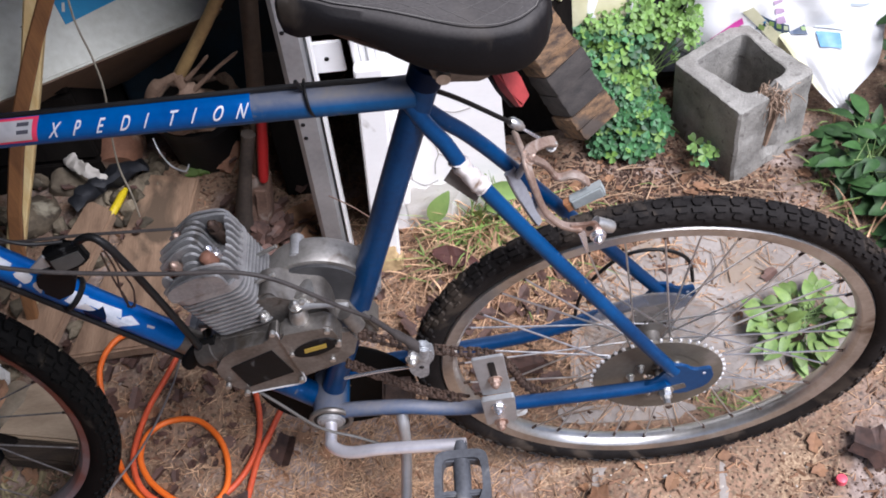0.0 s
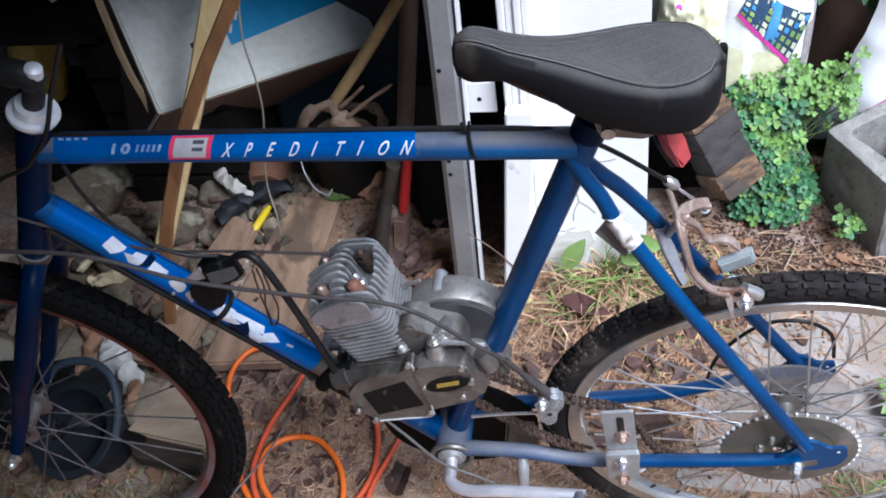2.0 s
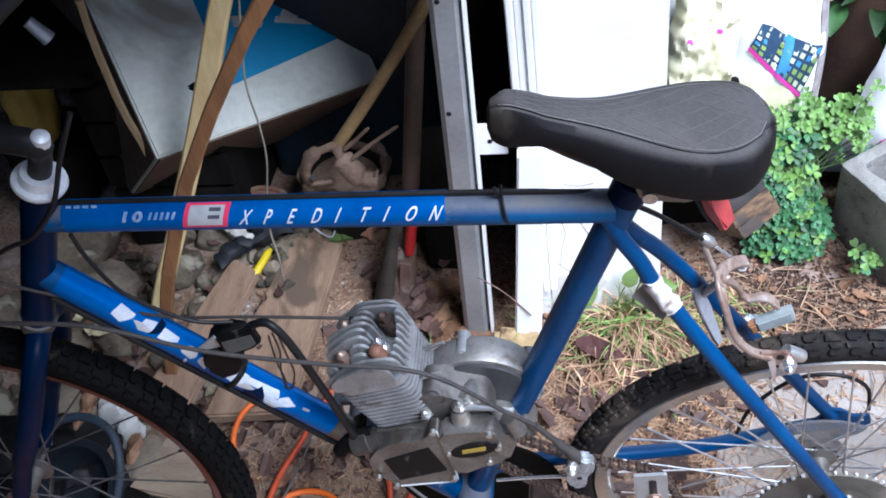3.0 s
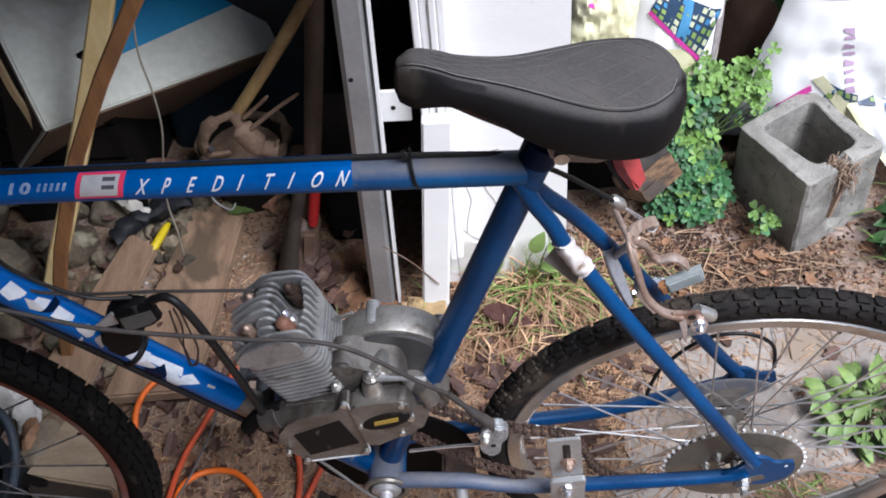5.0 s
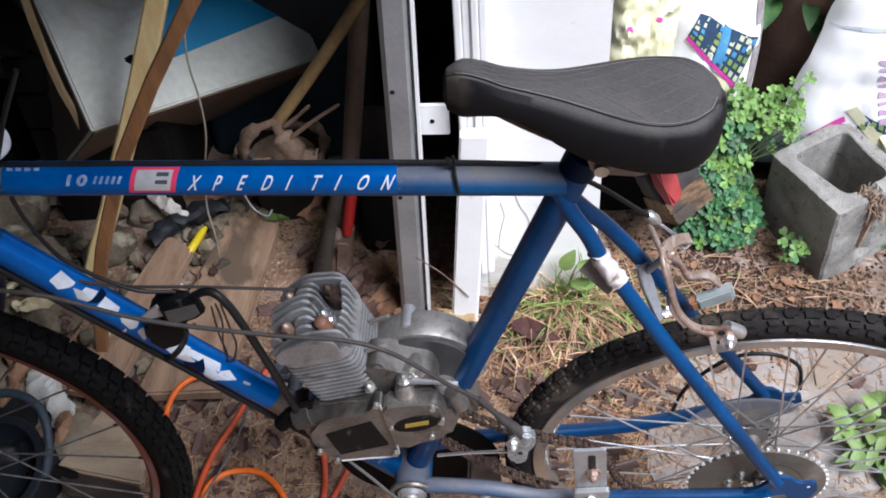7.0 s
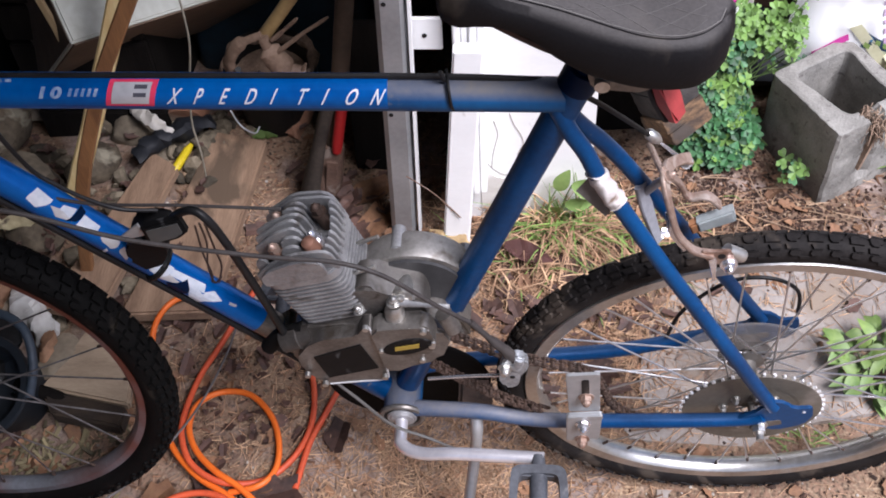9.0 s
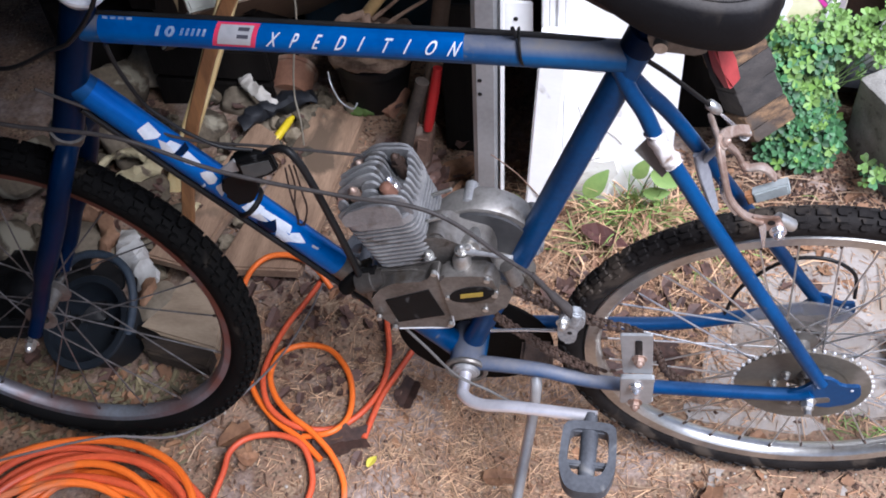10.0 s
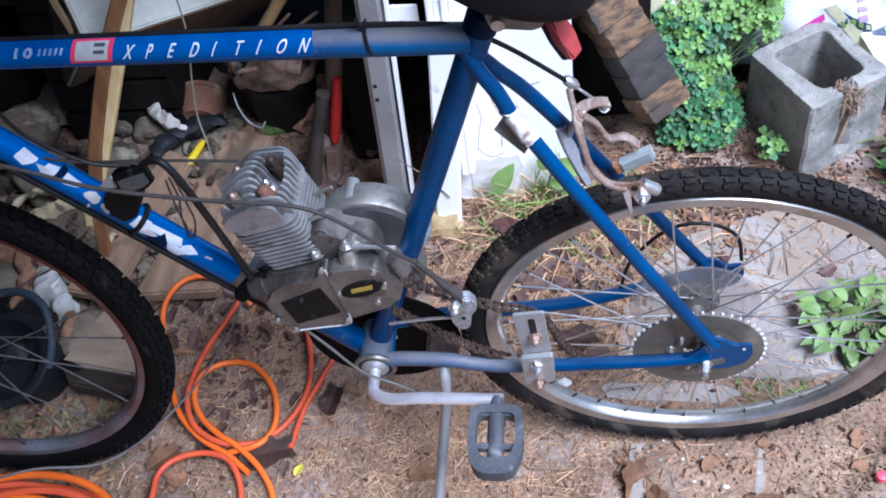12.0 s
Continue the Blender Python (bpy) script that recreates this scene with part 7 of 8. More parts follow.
# ---- timber offcut ----
LOG = mat("weathered_timber", (0.17, 0.10, 0.05), (0.035, 0.021, 0.013), 0.75, 0.9, 0.0, 10, 90, 0.6, contrast=0.35, stretch=(3, 3, 11), spots=(0.05, 0.038, 0.03), spot_scale=12, spot_at=0.58)
LOGD = mat("blackened_timber", (0.045, 0.038, 0.034), (0.014, 0.012, 0.011), 0.75, 0.9, 0.0, 7, 70, 0.4, stretch=(3, 3, 9), spots=(0.16, 0.1, 0.06), spot_scale=9, spot_at=0.62)
LA, LB = Vector((0.0, 0.682, 0.115)), Vector((-0.12, 0.765, 0.325))
lt = (LB - LA).normalized()
ls = lt.cross(Vector((0.3, -0.6, 0.7))).normalized()
ln = lt.cross(ls)
timber = tagged(empty("timber"), "stack of weathered brown boards leaning by the wall", "timber")
o = rounded([(-0.047, -0.04), (0.047, -0.04), (0.045, 0.04), (-0.045, 0.042)], 0.008, 2)
for i, (t0, t1, m_) in enumerate(((0.0, 0.10, LOG), (0.103, 0.21, LOG), (0.213, 0.40, LOGD), (0.403, 0.57, LOGD), (0.573, 0.66, LOG), (0.663, 0.80, LOG), (0.803, 1.0, LOG))):
    bm = bmesh.new()
    rows_ = []
    k0 = 1 + 0.05 * math.sin(i * 2.3)
    for j in range(6):
        p = LA.lerp(LB, t0 + (t1 - t0) * j / 5)
        e = 0.985 if j in (0, 5) else 1.0
        rows_.append([bm.verts.new(p + (ls * (u * k0 + 0.004 * math.sin(i * 5)) + ln * (v - 0.003 * (i % 2))) * e + 0.003 * noise.noise_vector(Vector((u * 60, v * 60, (i * 6 + j) * 0.7)))) for u, v in o])
    for A, B in zip(rows_, rows_[1:]):
        for j in range(len(o)):
            bm.faces.new((A[j], A[(j + 1) % len(o)], B[(j + 1) % len(o)], B[j]))
    bm.faces.new(rows_[0][::-1])
    bm.faces.new(rows_[-1])
    part("board", bm, m_, timber, "dark weathered board" if m_ is LOGD else "brown weathered board", True)

# stands in for the shadow in the gap between wall and timber
thing("shadow_board", box(bmesh.new(), (-0.105, 0.83, 0.15), (0.17, 0.022, 0.34), Euler((radians(-6), 0, 0)).to_matrix(), 0.003), SHEDDARK, "near-black board added as the shadow behind the timber", "board")

# ---- potting soil bags ----
BAG = mat("white_bag", (0.88, 0.88, 0.87), (0.80, 0.81, 0.82), 0.35, 0.55, 0.0, 5, 60, 0.12)
BAGY = mat("cream_bag", (0.80, 0.78, 0.56), (0.60, 0.58, 0.34), 0.35, 0.55, 0.0, 14, 60, 0.2)
PR_NAVY = mat("print_navy", (0.03, 0.07, 0.14), (0.02, 0.04, 0.08), 0.4)
PR_BLUE = mat("print_blue", (0.10, 0.33, 0.58), (0.05, 0.2, 0.42), 0.4)
PR_GREEN = mat("print_green", (0.30, 0.42, 0.12), (0.16, 0.26, 0.08), 0.4)
PR_PINK = mat("print_magenta", (0.65, 0.06, 0.36), (0.5, 0.04, 0.28), 0.4)
PR_MAUVE = mat("print_mauve", (0.50, 0.36, 0.50), (0.4, 0.28, 0.42), 0.4)
PR_CREAM = mat("print_cream", (0.6, 0.62, 0.45), (0.45, 0.5, 0.33), 0.4)
PR_SEAM = mat("print_seam", (0.36, 0.33, 0.33), (0.2, 0.17, 0.17), 0.45, 0.6, 0.0, 40, 150, 0.3)
PR_GREY = mat("print_grey", (0.5, 0.56, 0.6), (0.42, 0.48, 0.52), 0.4)


def bilinear(c, s, t):
    (a, b_), (e, f_), (g, h_), (i, j) = c
    return (a * (1 - s) * (1 - t) + e * s * (1 - t) + g * s * t + i * (1 - s) * t, b_ * (1 - s) * (1 - t) + f_ * s * (1 - t) + h_ * s * t + j * (1 - s) * t)


class Bag:
    """A filled bag: a rounded, creased pillow. at(u, v) gives a place on its front, u and v from -1 to 1."""

    def __init__(self, c, w, h, d, turn, seed):
        self.m = Matrix.Translation(c) @ Euler([radians(a) for a in turn]).to_matrix().to_4x4()
        self.w, self.h, self.d, self.seed = w, h, d, seed

    def local(self, u, v, s):
        e = max(0.0, 1 - abs(u) ** 3.2) * max(0.0, 1 - abs(v) ** 4.5)
        dep = self.d * e ** 0.55
        fold = 0.012 * noise.noise((u * 2.5, v * 3.5, self.seed)) + 0.006 * noise.noise((u * 7, v * 6, self.seed + 4)) + 0.01 * math.sin(6 * u + 3 * v) * abs(v) ** 3 + (0.008 * abs(noise.noise((u * 3, v * 3, self.seed))) if self.h < 0.15 else 0.0)
        return Vector((self.w * u * (1 - 0.05 * v * v) + 0.01 * noise.noise((v * 2, 0, self.seed)), -s * dep + fold, self.h * v))

    def at(self, u, v, lift=0.0012):
        return self.m @ (self.local(u, v, 1) + Vector((0, -lift, 0)))

    def mesh(self, n=36):
        bm_ = bmesh.new()
        for s in (1, -1):
            g = [[bm_.verts.new(self.m @ self.local(i / n * 2 - 1, j / n * 2 - 1, s)) for i in range(n + 1)] for j in range(n + 1)]
            for j in range(n):
                for i in range(n):
                    bm_.faces.new((g[j][i], g[j][i + 1], g[j + 1][i + 1], g[j + 1][i]))
        bmesh.ops.remove_doubles(bm_, verts=bm_.verts[:], dist=0.0004)
        return bm_

    def patch(self, u0, u1, v0, v1, n=6, lift=0.0015, skew=0.0):
        bm_ = bmesh.new()
        g = [[bm_.verts.new(self.at(u0 + (u1 - u0) * i / n + skew * (v0 + (v1 - v0) * j / n), v0 + (v1 - v0) * j / n, lift)) for i in range(n + 1)] for j in range(n + 1)]
        for j in range(n):
            for i in range(n):
                bm_.faces.new((g[j][i], g[j][i + 1], g[j + 1][i + 1], g[j + 1][i]))
        return bm_


def bag_print(bag, ob, name, corners, m_, lift=0.0015, n=5, label=""):
    """A printed patch with the corners (u, v) on the bag's front."""
    bm_ = bmesh.new()
    g = [[bm_.verts.new(bag.at(*bilinear(corners, i / n, j / n), lift)) for i in range(n + 1)] for j in range(n + 1)]
    for j in range(n):
        for i in range(n):
            bm_.faces.new((g[j][i], g[j][i + 1], g[j + 1][i + 1], g[j + 1][i]))
    return part(name, bm_, m_, ob, label, True)


def house_quad(bag, ob, corners, nu, nv):
    """A printed picture of window panes: a navy field with pale cells, some blue."""
    bag_print(bag, ob, "print_field", corners, PR_NAVY, 0.0016, 6, "dark printed picture field")
    for i in range(nu):
        for j in range(nv):
            c = [bilinear(corners, (i + a) / nu, (j + b_) / nv) for a, b_ in ((0.18, 0.18), (0.82, 0.18), (0.82, 0.82), (0.18, 0.82))]
            bag_print(bag, ob, "print_cell", c, (PR_GREEN, PR_CREAM, PR_BLUE, PR_GREEN, PR_CREAM)[(i * 3 + j * 2) % 5], 0.0022, 2)


bag1 = Bag((-0.025, 0.945, 0.375), 0.168, 0.37, 0.075, (-6, 0, 0), 2.0)
ob1 = thing("soil_bag", bag1.mesh(), BAG, "white plastic soil bag with a printed picture, leaning by the wall", "bag", "soil bags", True)
house_quad(bag1, ob1, [(0.125, -0.02), (0.71, -0.33), (0.93, -0.09), (0.25, 0.10)], 9, 5)
bag_print(bag1, ob1, "print_band", [(0.40, -0.165), (0.50, -0.215), (0.60, 0.0), (0.52, 0.04)], PR_BLUE, 0.0028, 4, "blue printed roof")
bag_print(bag1, ob1, "print_band", [(0.10, -0.04), (0.71, -0.355), (0.72, -0.33), (0.13, -0.02)], PR_PINK, 0.0026, 6, "magenta printed edge")
bag_print(bag1, ob1, "print_band", [(-0.5, -0.99), (0.99, -0.99), (0.97, -0.30), (-0.62, -0.16)], BAGY, 0.0010, 10, "pale green lower edge")
bag_print(bag1, ob1, "print_band", [(0.86, -0.62), (0.985, -0.62), (0.985, 0.9), (0.92, 0.9)], PR_SEAM, 0.0013, 10, "crumpled brownish edge seam")
bag2 = Bag((0.445, 0.95, 0.29), 0.19, 0.27, 0.06, (-8, 17, 0), 7.0)
ob2 = thing("soil_bag", bag2.mesh(), BAG, "white plastic soil bag with small mauve marks behind the block", "bag", "soil bags", True)
for c in [[(-0.439, -0.113), (-0.338, -0.113), (-0.363, -0.063), (-0.464, -0.088)], [(-0.414, -0.163), (-0.313, -0.138), (-0.338, -0.113), (-0.414, -0.138)], [(-0.363, -0.238), (-0.263, -0.213), (-0.288, -0.188), (-0.388, -0.188)], [(-0.313, -0.288), (-0.213, -0.263), (-0.238, -0.238), (-0.338, -0.263)], [(-0.263, -0.363), (-0.163, -0.338), (-0.188, -0.313), (-0.288, -0.313)], [(-0.213, -0.414), (-0.138, -0.388), (-0.138, -0.363), (-0.238, -0.388)], [(-0.163, -0.489), (-0.063, -0.464), (-0.088, -0.439), (-0.188, -0.439)], [(-0.113, -0.564), (-0.013, -0.539), (-0.063, -0.489), (-0.138, -0.514)]]:
    bag_print(bag2, ob2, "print_mark", c, PR_MAUVE, 0.002, 2)
for c in [[(-0.99, 0.013), (-0.739, 0.088), (-0.714, 0.063), (-0.965, 0.013)], [(-0.739, 0.088), (-0.489, 0.138), (-0.464, 0.113), (-0.714, 0.063)]]:
    bag_print(bag2, ob2, "print_line", c, PR_GREY, 0.002, 3)
bag_print(bag2, ob2, "print_band", [(-0.689, -0.815), (-0.439, -0.614), (-0.489, -0.564), (-0.714, -0.789)], PR_PINK, 0.0024, 4, "magenta edge")
house_quad(bag2, ob2, [(-0.288, -0.639), (0.138, -0.689), (0.038, -0.564), (-0.313, -0.514)], 4, 2)
bag_print(bag2, ob2, "print_band", [(-0.514, -0.514), (0.263, -0.865), (0.238, -0.764), (-0.414, -0.464)], BAGY, 0.0030, 4, "pale green strip")
for i in range(14):
    bag_print(bag2, ob2, "print_line", [(0.62, 0.42 - 0.06 * i), (0.9, 0.42 - 0.06 * i), (0.9, 0.44 - 0.06 * i), (0.62, 0.44 - 0.06 * i)], PR_GREY, 0.002, 2)
# the empty lower end of that bag lies folded beside the block
FLAP = [[(0.335, 0.945, 0.190), (0.420, 0.936, 0.190), (0.520, 0.925, 0.182), (0.615, 0.915, 0.165)], [(0.366, 0.900, 0.152), (0.440, 0.895, 0.152), (0.520, 0.882, 0.142), (0.602, 0.868, 0.124)], [(0.405, 0.856, 0.112), (0.455, 0.846, 0.110), (0.520, 0.835, 0.104), (0.580, 0.812, 0.080)], [(0.453, 0.792, 0.056), (0.478, 0.788, 0.058), (0.506, 0.780, 0.054), (0.520, 0.765, 0.040)], [(0.509, 0.736, 0.012), (0.514, 0.737, 0.0125), (0.522, 0.740, 0.013), (0.530, 0.742, 0.014)]]


def flap_at(a, b_, lift=0.0):
    """A place on the folded sheet: a across, b_ down, both from 0 to 1."""
    cols = []
    for row in FLAP:
        q = curve(row, 8)
        cols.append(q[min(round(a * (len(q) - 1)), len(q) - 1)])
    q = curve(cols, 8)
    p_ = q[min(round(b_ * (len(q) - 1)), len(q) - 1)]
    return p_ + Vector((0, -0.64, 0.77)) * (lift + 0.006 * noise.noise((a * 3.1, b_ * 4.0, 2.0)) + 0.003 * noise.noise((a * 8, b_ * 9, 5.0)))


def flap_patch(a0, a1, b0, b1, lift, n=6):
    bm_ = bmesh.new()
    g = [[bm_.verts.new(flap_at(a0 + (a1 - a0) * i / n, b0 + (b1 - b0) * j / n, lift)) for i in range(n + 1)] for j in range(n + 1)]
    for j in range(n):
        for i in range(n):
            bm_.faces.new((g[j][i], g[j][i + 1], g[j + 1][i + 1], g[j + 1][i]))
    return bm_


bm = flap_patch(0, 1, 0, 1, 0.0, 24)
bmesh.ops.solidify(bm, geom=bm.faces[:], thickness=0.003)
ob3 = thing("soil_bag", bm, BAG, "folded empty white bag beside the block, its corner hanging out", "bag", "soil bags", True)
part("print_band", flap_patch(0.0, 0.16, 0.0, 0.78, 0.0035, 10), BAGY, ob3, "pale green edge strip", True)
part("print_field", flap_patch(0.17, 0.34, 0.04, 0.42, 0.0035, 8), PR_NAVY, ob3, "dark printed picture", True)
for i in range(3):
    for j in range(5):
        part("print_cell", flap_patch(0.19 + 0.05 * i, 0.22 + 0.05 * i, 0.07 + 0.07 * j, 0.11 + 0.07 * j, 0.005, 2), (PR_BLUE, PR_CREAM, PR_GREEN)[(i * 2 + j) % 3], ob3)
part("print_field", flap_patch(0.40, 0.66, 0.0, 0.34, 0.0035, 8), PR_GREY, ob3, "pale grey printed jar", True)
part("print_band", flap_patch(0.44, 0.62, 0.22, 0.28, 0.005, 5), PR_MAUVE, ob3, "faded mauve band", True)
part("print_band", flap_patch(0.40, 0.64, 0.38, 0.50, 0.0038, 6), PR_BLUE, ob3, "teal printed band", True)
bag4 = Bag((-0.088, 0.848, 0.395), 0.062, 0.10, 0.03, (-10, 8, 8), 15.0)
ob4 = thing("soil_bag", bag4.mesh(28), BAGY, "crumpled pale green bag corner by the wall", "bag", "soil bags", True)
for u, v in ((-0.6, 0.2), (0.2, 0.4)):
    bag_print(bag4, ob4, "print_mark", [(u, v), (u + 0.18, v - 0.03), (u + 0.15, v + 0.05), (u, v + 0.06)], PR_PINK, 0.002, 2)
bag5 = Bag((0.30, 1.045, 0.065), 0.26, 0.15, 0.05, (-88, 0, 8), 19.0)
thing("soil_bag", bag5.mesh(20), PLASTIC, "flat black plastic soil bag under the others", "bag", "soil bags", True)
pot("clay_pot", (0.190, 1.10, 0.0), 0.05, 0.095, 0.46, (radians(3), radians(14), 0), mat("dark_terracotta", (0.15, 0.085, 0.055), (0.07, 0.04, 0.028), 0.8, 0.95, 0.0, 10, 120, 0.2), "tall brown pot between the soil bags")

# ---- plants ----
LEAF = mat("clover_leaf", (0.055, 0.165, 0.055), (0.022, 0.08, 0.03), 0.5, 0.65, 0.0, 30, 120, 0.05, jitter=0.5)
LEAFY = mat("young_leaf", (0.15, 0.27, 0.05), (0.09, 0.18, 0.035), 0.5, 0.65, 0.0, 30, 120, 0.05, jitter=0.3)
LEAFD = mat("broad_leaf", (0.036, 0.088, 0.022), (0.014, 0.04, 0.011), 0.5, 0.65, 0.0, 20, 90, 0.1, jitter=0.5, spec=0.3)
STEM = mat("green_stem", (0.16, 0.24, 0.08), (0.1, 0.16, 0.05), 0.6)


def lobe(bm_, m_, r):
    """One heart-shaped leaflet, hinged at the stalk, folded a little along its middle."""
    V = [bm_.verts.new(m_ @ Vector((r * x, r * y, r * z))) for x, y, z in ((0, 0, 0), (0.55, -0.55, 0.12), (1.25, -0.92, 0.10), (1.85, -0.62, -0.06), (1.62, 0, -0.16), (1.85, 0.62, -0.06), (1.25, 0.92, 0.10), (0.55, 0.55, 0.12), (0.95, 0, -0.10))]
    for a, b_, c in ((0, 1, 8), (1, 2, 8), (2, 3, 8), (3, 4, 8), (4, 5, 8), (5, 6, 8), (6, 7, 8), (7, 0, 8)):
        bm_.faces.new((V[a], V[b_], V[c]))


def trefoil(bm_, p, nrm, r, turn):
    q = Vector(nrm).normalized().to_track_quat("Z", "Y").to_matrix().to_4x4()
    for k in range(3):
        lobe(bm_, Matrix.Translation(p) @ q @ Matrix.Rotation(turn + k * 2.094, 4, "Z") @ Matrix.Rotation(radians(-12), 4, "Y"), r)


def clover(name, place, n, r, label, seed, base, yellow=0.15):
    """A clump: stalks from the base, a three-lobed leaf on each. place(rng) gives a leaf's place and way up."""
    rg = random.Random(seed)
    t_ = tagged(empty(name), label, "plant")
    g, y, s = bmesh.new(), bmesh.new(), bmesh.new()
    for i in range(n):
        p, nr = place(rg)
        trefoil(y if rg.random() < yellow * (0.35 + 8.0 * max(0.0, p.z)) else g, p, nr, r * rg.uniform(0.6, 1.4), rg.uniform(0, 6.3))
        if i % 3 == 0:
            bs = base(rg)
            sweep(s, [bs, bs.lerp(p, 0.5) + Vector((rg.gauss(0, 0.01), rg.gauss(0, 0.01), 0.015)), p], [0.0014, 0.001, 0.0007], 4)
    part("foliage", g, LEAF, t_, "fresh green three-lobed leaves", kind="stuff")
    part("young_foliage", y, LEAFY, t_, "yellow-green young leaves", kind="stuff")
    part("stalk_growth", s, STEM, t_, kind="stuff")
    return t_


def mound(rg):
    k = rg.random()
    z = 0.01 + 0.215 * k
    cx = 0.068 - 0.035 * k + 0.02 * math.sin(8 * k)
    w = 0.072 + 0.022 * math.sin(math.pi * k)
    x = cx + rg.uniform(-1, 1) * w * (0.85 + 0.5 * noise.noise((k * 5.0, 3.0, 0.0)) + 0.25 * noise.noise((k * 14.0, 7.0, 0.0)))
    y = 0.70 + 0.13 * k + 0.03 * ((x - cx) / w) ** 2 + rg.uniform(-0.03, 0.05)
    return Vector((x, y, z)), Vector((rg.gauss(0, 0.35), -0.75 + rg.gauss(0, 0.3), 0.85))


clover("clover_plant", mound, 1150, 0.0068, "dense green clover-like plant growing by the timber", 4, lambda rg: Vector((0.09 + rg.gauss(0, 0.03), 0.77 + rg.gauss(0, 0.02), 0.0)), 0.2)


def top_spray(rg):
    x = rg.uniform(-0.01, 0.235)
    return Vector((x, 0.845 + rg.uniform(-0.02, 0.04), 0.20 + rg.gauss(0, 0.03) - (0.12 * (0.08 - x) if x < 0.08 else 0.0))), Vector((rg.gauss(0, 0.4), -0.7, 0.9))


clover("clover_plant", top_spray, 260, 0.0066, "taller yellow-green clover shoots between the bags", 9, lambda rg: Vector((0.08 + rg.gauss(0, 0.03), 0.86, 0.0)), 0.55)
clover("clover_sprig", lambda rg: (Vector((0.215 + rg.gauss(0, 0.016), 0.665 + rg.gauss(0, 0.012), 0.012 + rg.uniform(0, 0.04))), Vector((rg.gauss(0, 0.3), -0.6, 0.9))), 13, 0.0075, "small green sprig at the foot of the block", 12, lambda rg: Vector((0.215, 0.672, 0.0)), 0.9)


def blade_leaf(bm_, p, d, up, ln_, w, n=6, droop=0.35):
    """A pointed broad leaf from p along d, folded at its midrib and drooping."""
    d, up = Vector(d).normalized(), Vector(up)
    s = d.cross(up).normalized()
    up = s.cross(d)
    L_, R_, M_ = [], [], []
    for i in range(n + 1):
        t = i / n
        ww = w * math.sin(math.pi * min(1, t * 0.93 + 0.05)) ** 0.8 * (1 - 0.25 * t)
        c = p + d * ln_ * t - up * droop * ln_ * t * t
        M_.append(bm_.verts.new(c))
        L_.append(bm_.verts.new(c - s * ww + up * ww * 0.3))
        R_.append(bm_.verts.new(c + s * ww + up * ww * 0.3))
    for i in range(n):
        bm_.faces.new((L_[i], M_[i], M_[i + 1], L_[i + 1]))
        bm_.faces.new((M_[i], R_[i], R_[i + 1], M_[i + 1]))


def broad_plant(name, c, n, ln_, w, spread, label, seed, m_, tall=0.12):
    rg = random.Random(seed)
    t_ = tagged(empty(name), label, "plant")
    g, s = bmesh.new(), bmesh.new()
    for i in range(n):
        a = rg.uniform(0, 6.3)
        rr = spread * math.sqrt(rg.random())
        p = Vector((c[0] + rr * math.cos(a), c[1] + rr * math.sin(a), c[2] + tall * rg.random() * (1.1 - rr / spread * 0.5)))
        d = Vector((math.cos(a) + rg.gauss(0, 0.5), math.sin(a) + rg.gauss(0, 0.5) - 0.2, rg.uniform(-0.15, 0.55)))
        blade_leaf(g, p, d, (0, -0.3, 1), ln_ * rg.uniform(0.55, 1.2), w * rg.uniform(0.7, 1.2))
        if i % 2 == 0:
            sweep(s, [(c[0] + rg.gauss(0, spread * 0.3), c[1] + rg.gauss(0, spread * 0.3), 0.0), p], [0.002, 0.001], 4)
    part("foliage", g, m_, t_, smooth=True, kind="stuff")
    part("stalk_growth", s, STEM, t_, kind="stuff")
    return t_


LEAFM = mat("mid_leaf", (0.16, 0.235, 0.055), (0.085, 0.15, 0.035), 0.5, 0.65, 0.0, 30, 120, 0.1, jitter=0.3)
broad_plant("weed", (0.300, 0.245, 0.0), 84, 0.036, 0.0115, 0.080, "green weed growing behind the rear wheel", 21, LEAFM, 0.06)
broad_plant("broadleaf_plant", (0.545, 0.615, 0.0), 120, 0.055, 0.015, 0.10, "dark green broad-leaved plant beside the block", 22, LEAFD, 0.07)
broad_plant("broadleaf_plant", (0.630, 0.47, 0.0), 150, 0.055, 0.014, 0.13, "dark green broad-leaved plant at the yard edge", 23, LEAFD, 0.08)
broad_plant("broadleaf_plant", (0.82, 0.84, 0.0), 130, 0.10, 0.018, 0.18, "tall green broad-leaved plant behind the bags", 24, LEAFD, 0.3)
broad_plant("broadleaf_plant", (0.25, 1.10, 0.30), 36, 0.10, 0.02, 0.08, "dark green leaves between the soil bags", 25, LEAFD, 0.22)
weed = tagged(empty("weed"), "pale green broad-leaved weed growing by the white wall", "plant")
PALE = mat("pale_leaf", (0.24, 0.34, 0.10), (0.15, 0.25, 0.07), 0.5, 0.65, 0.0, 25, 120, 0.1)
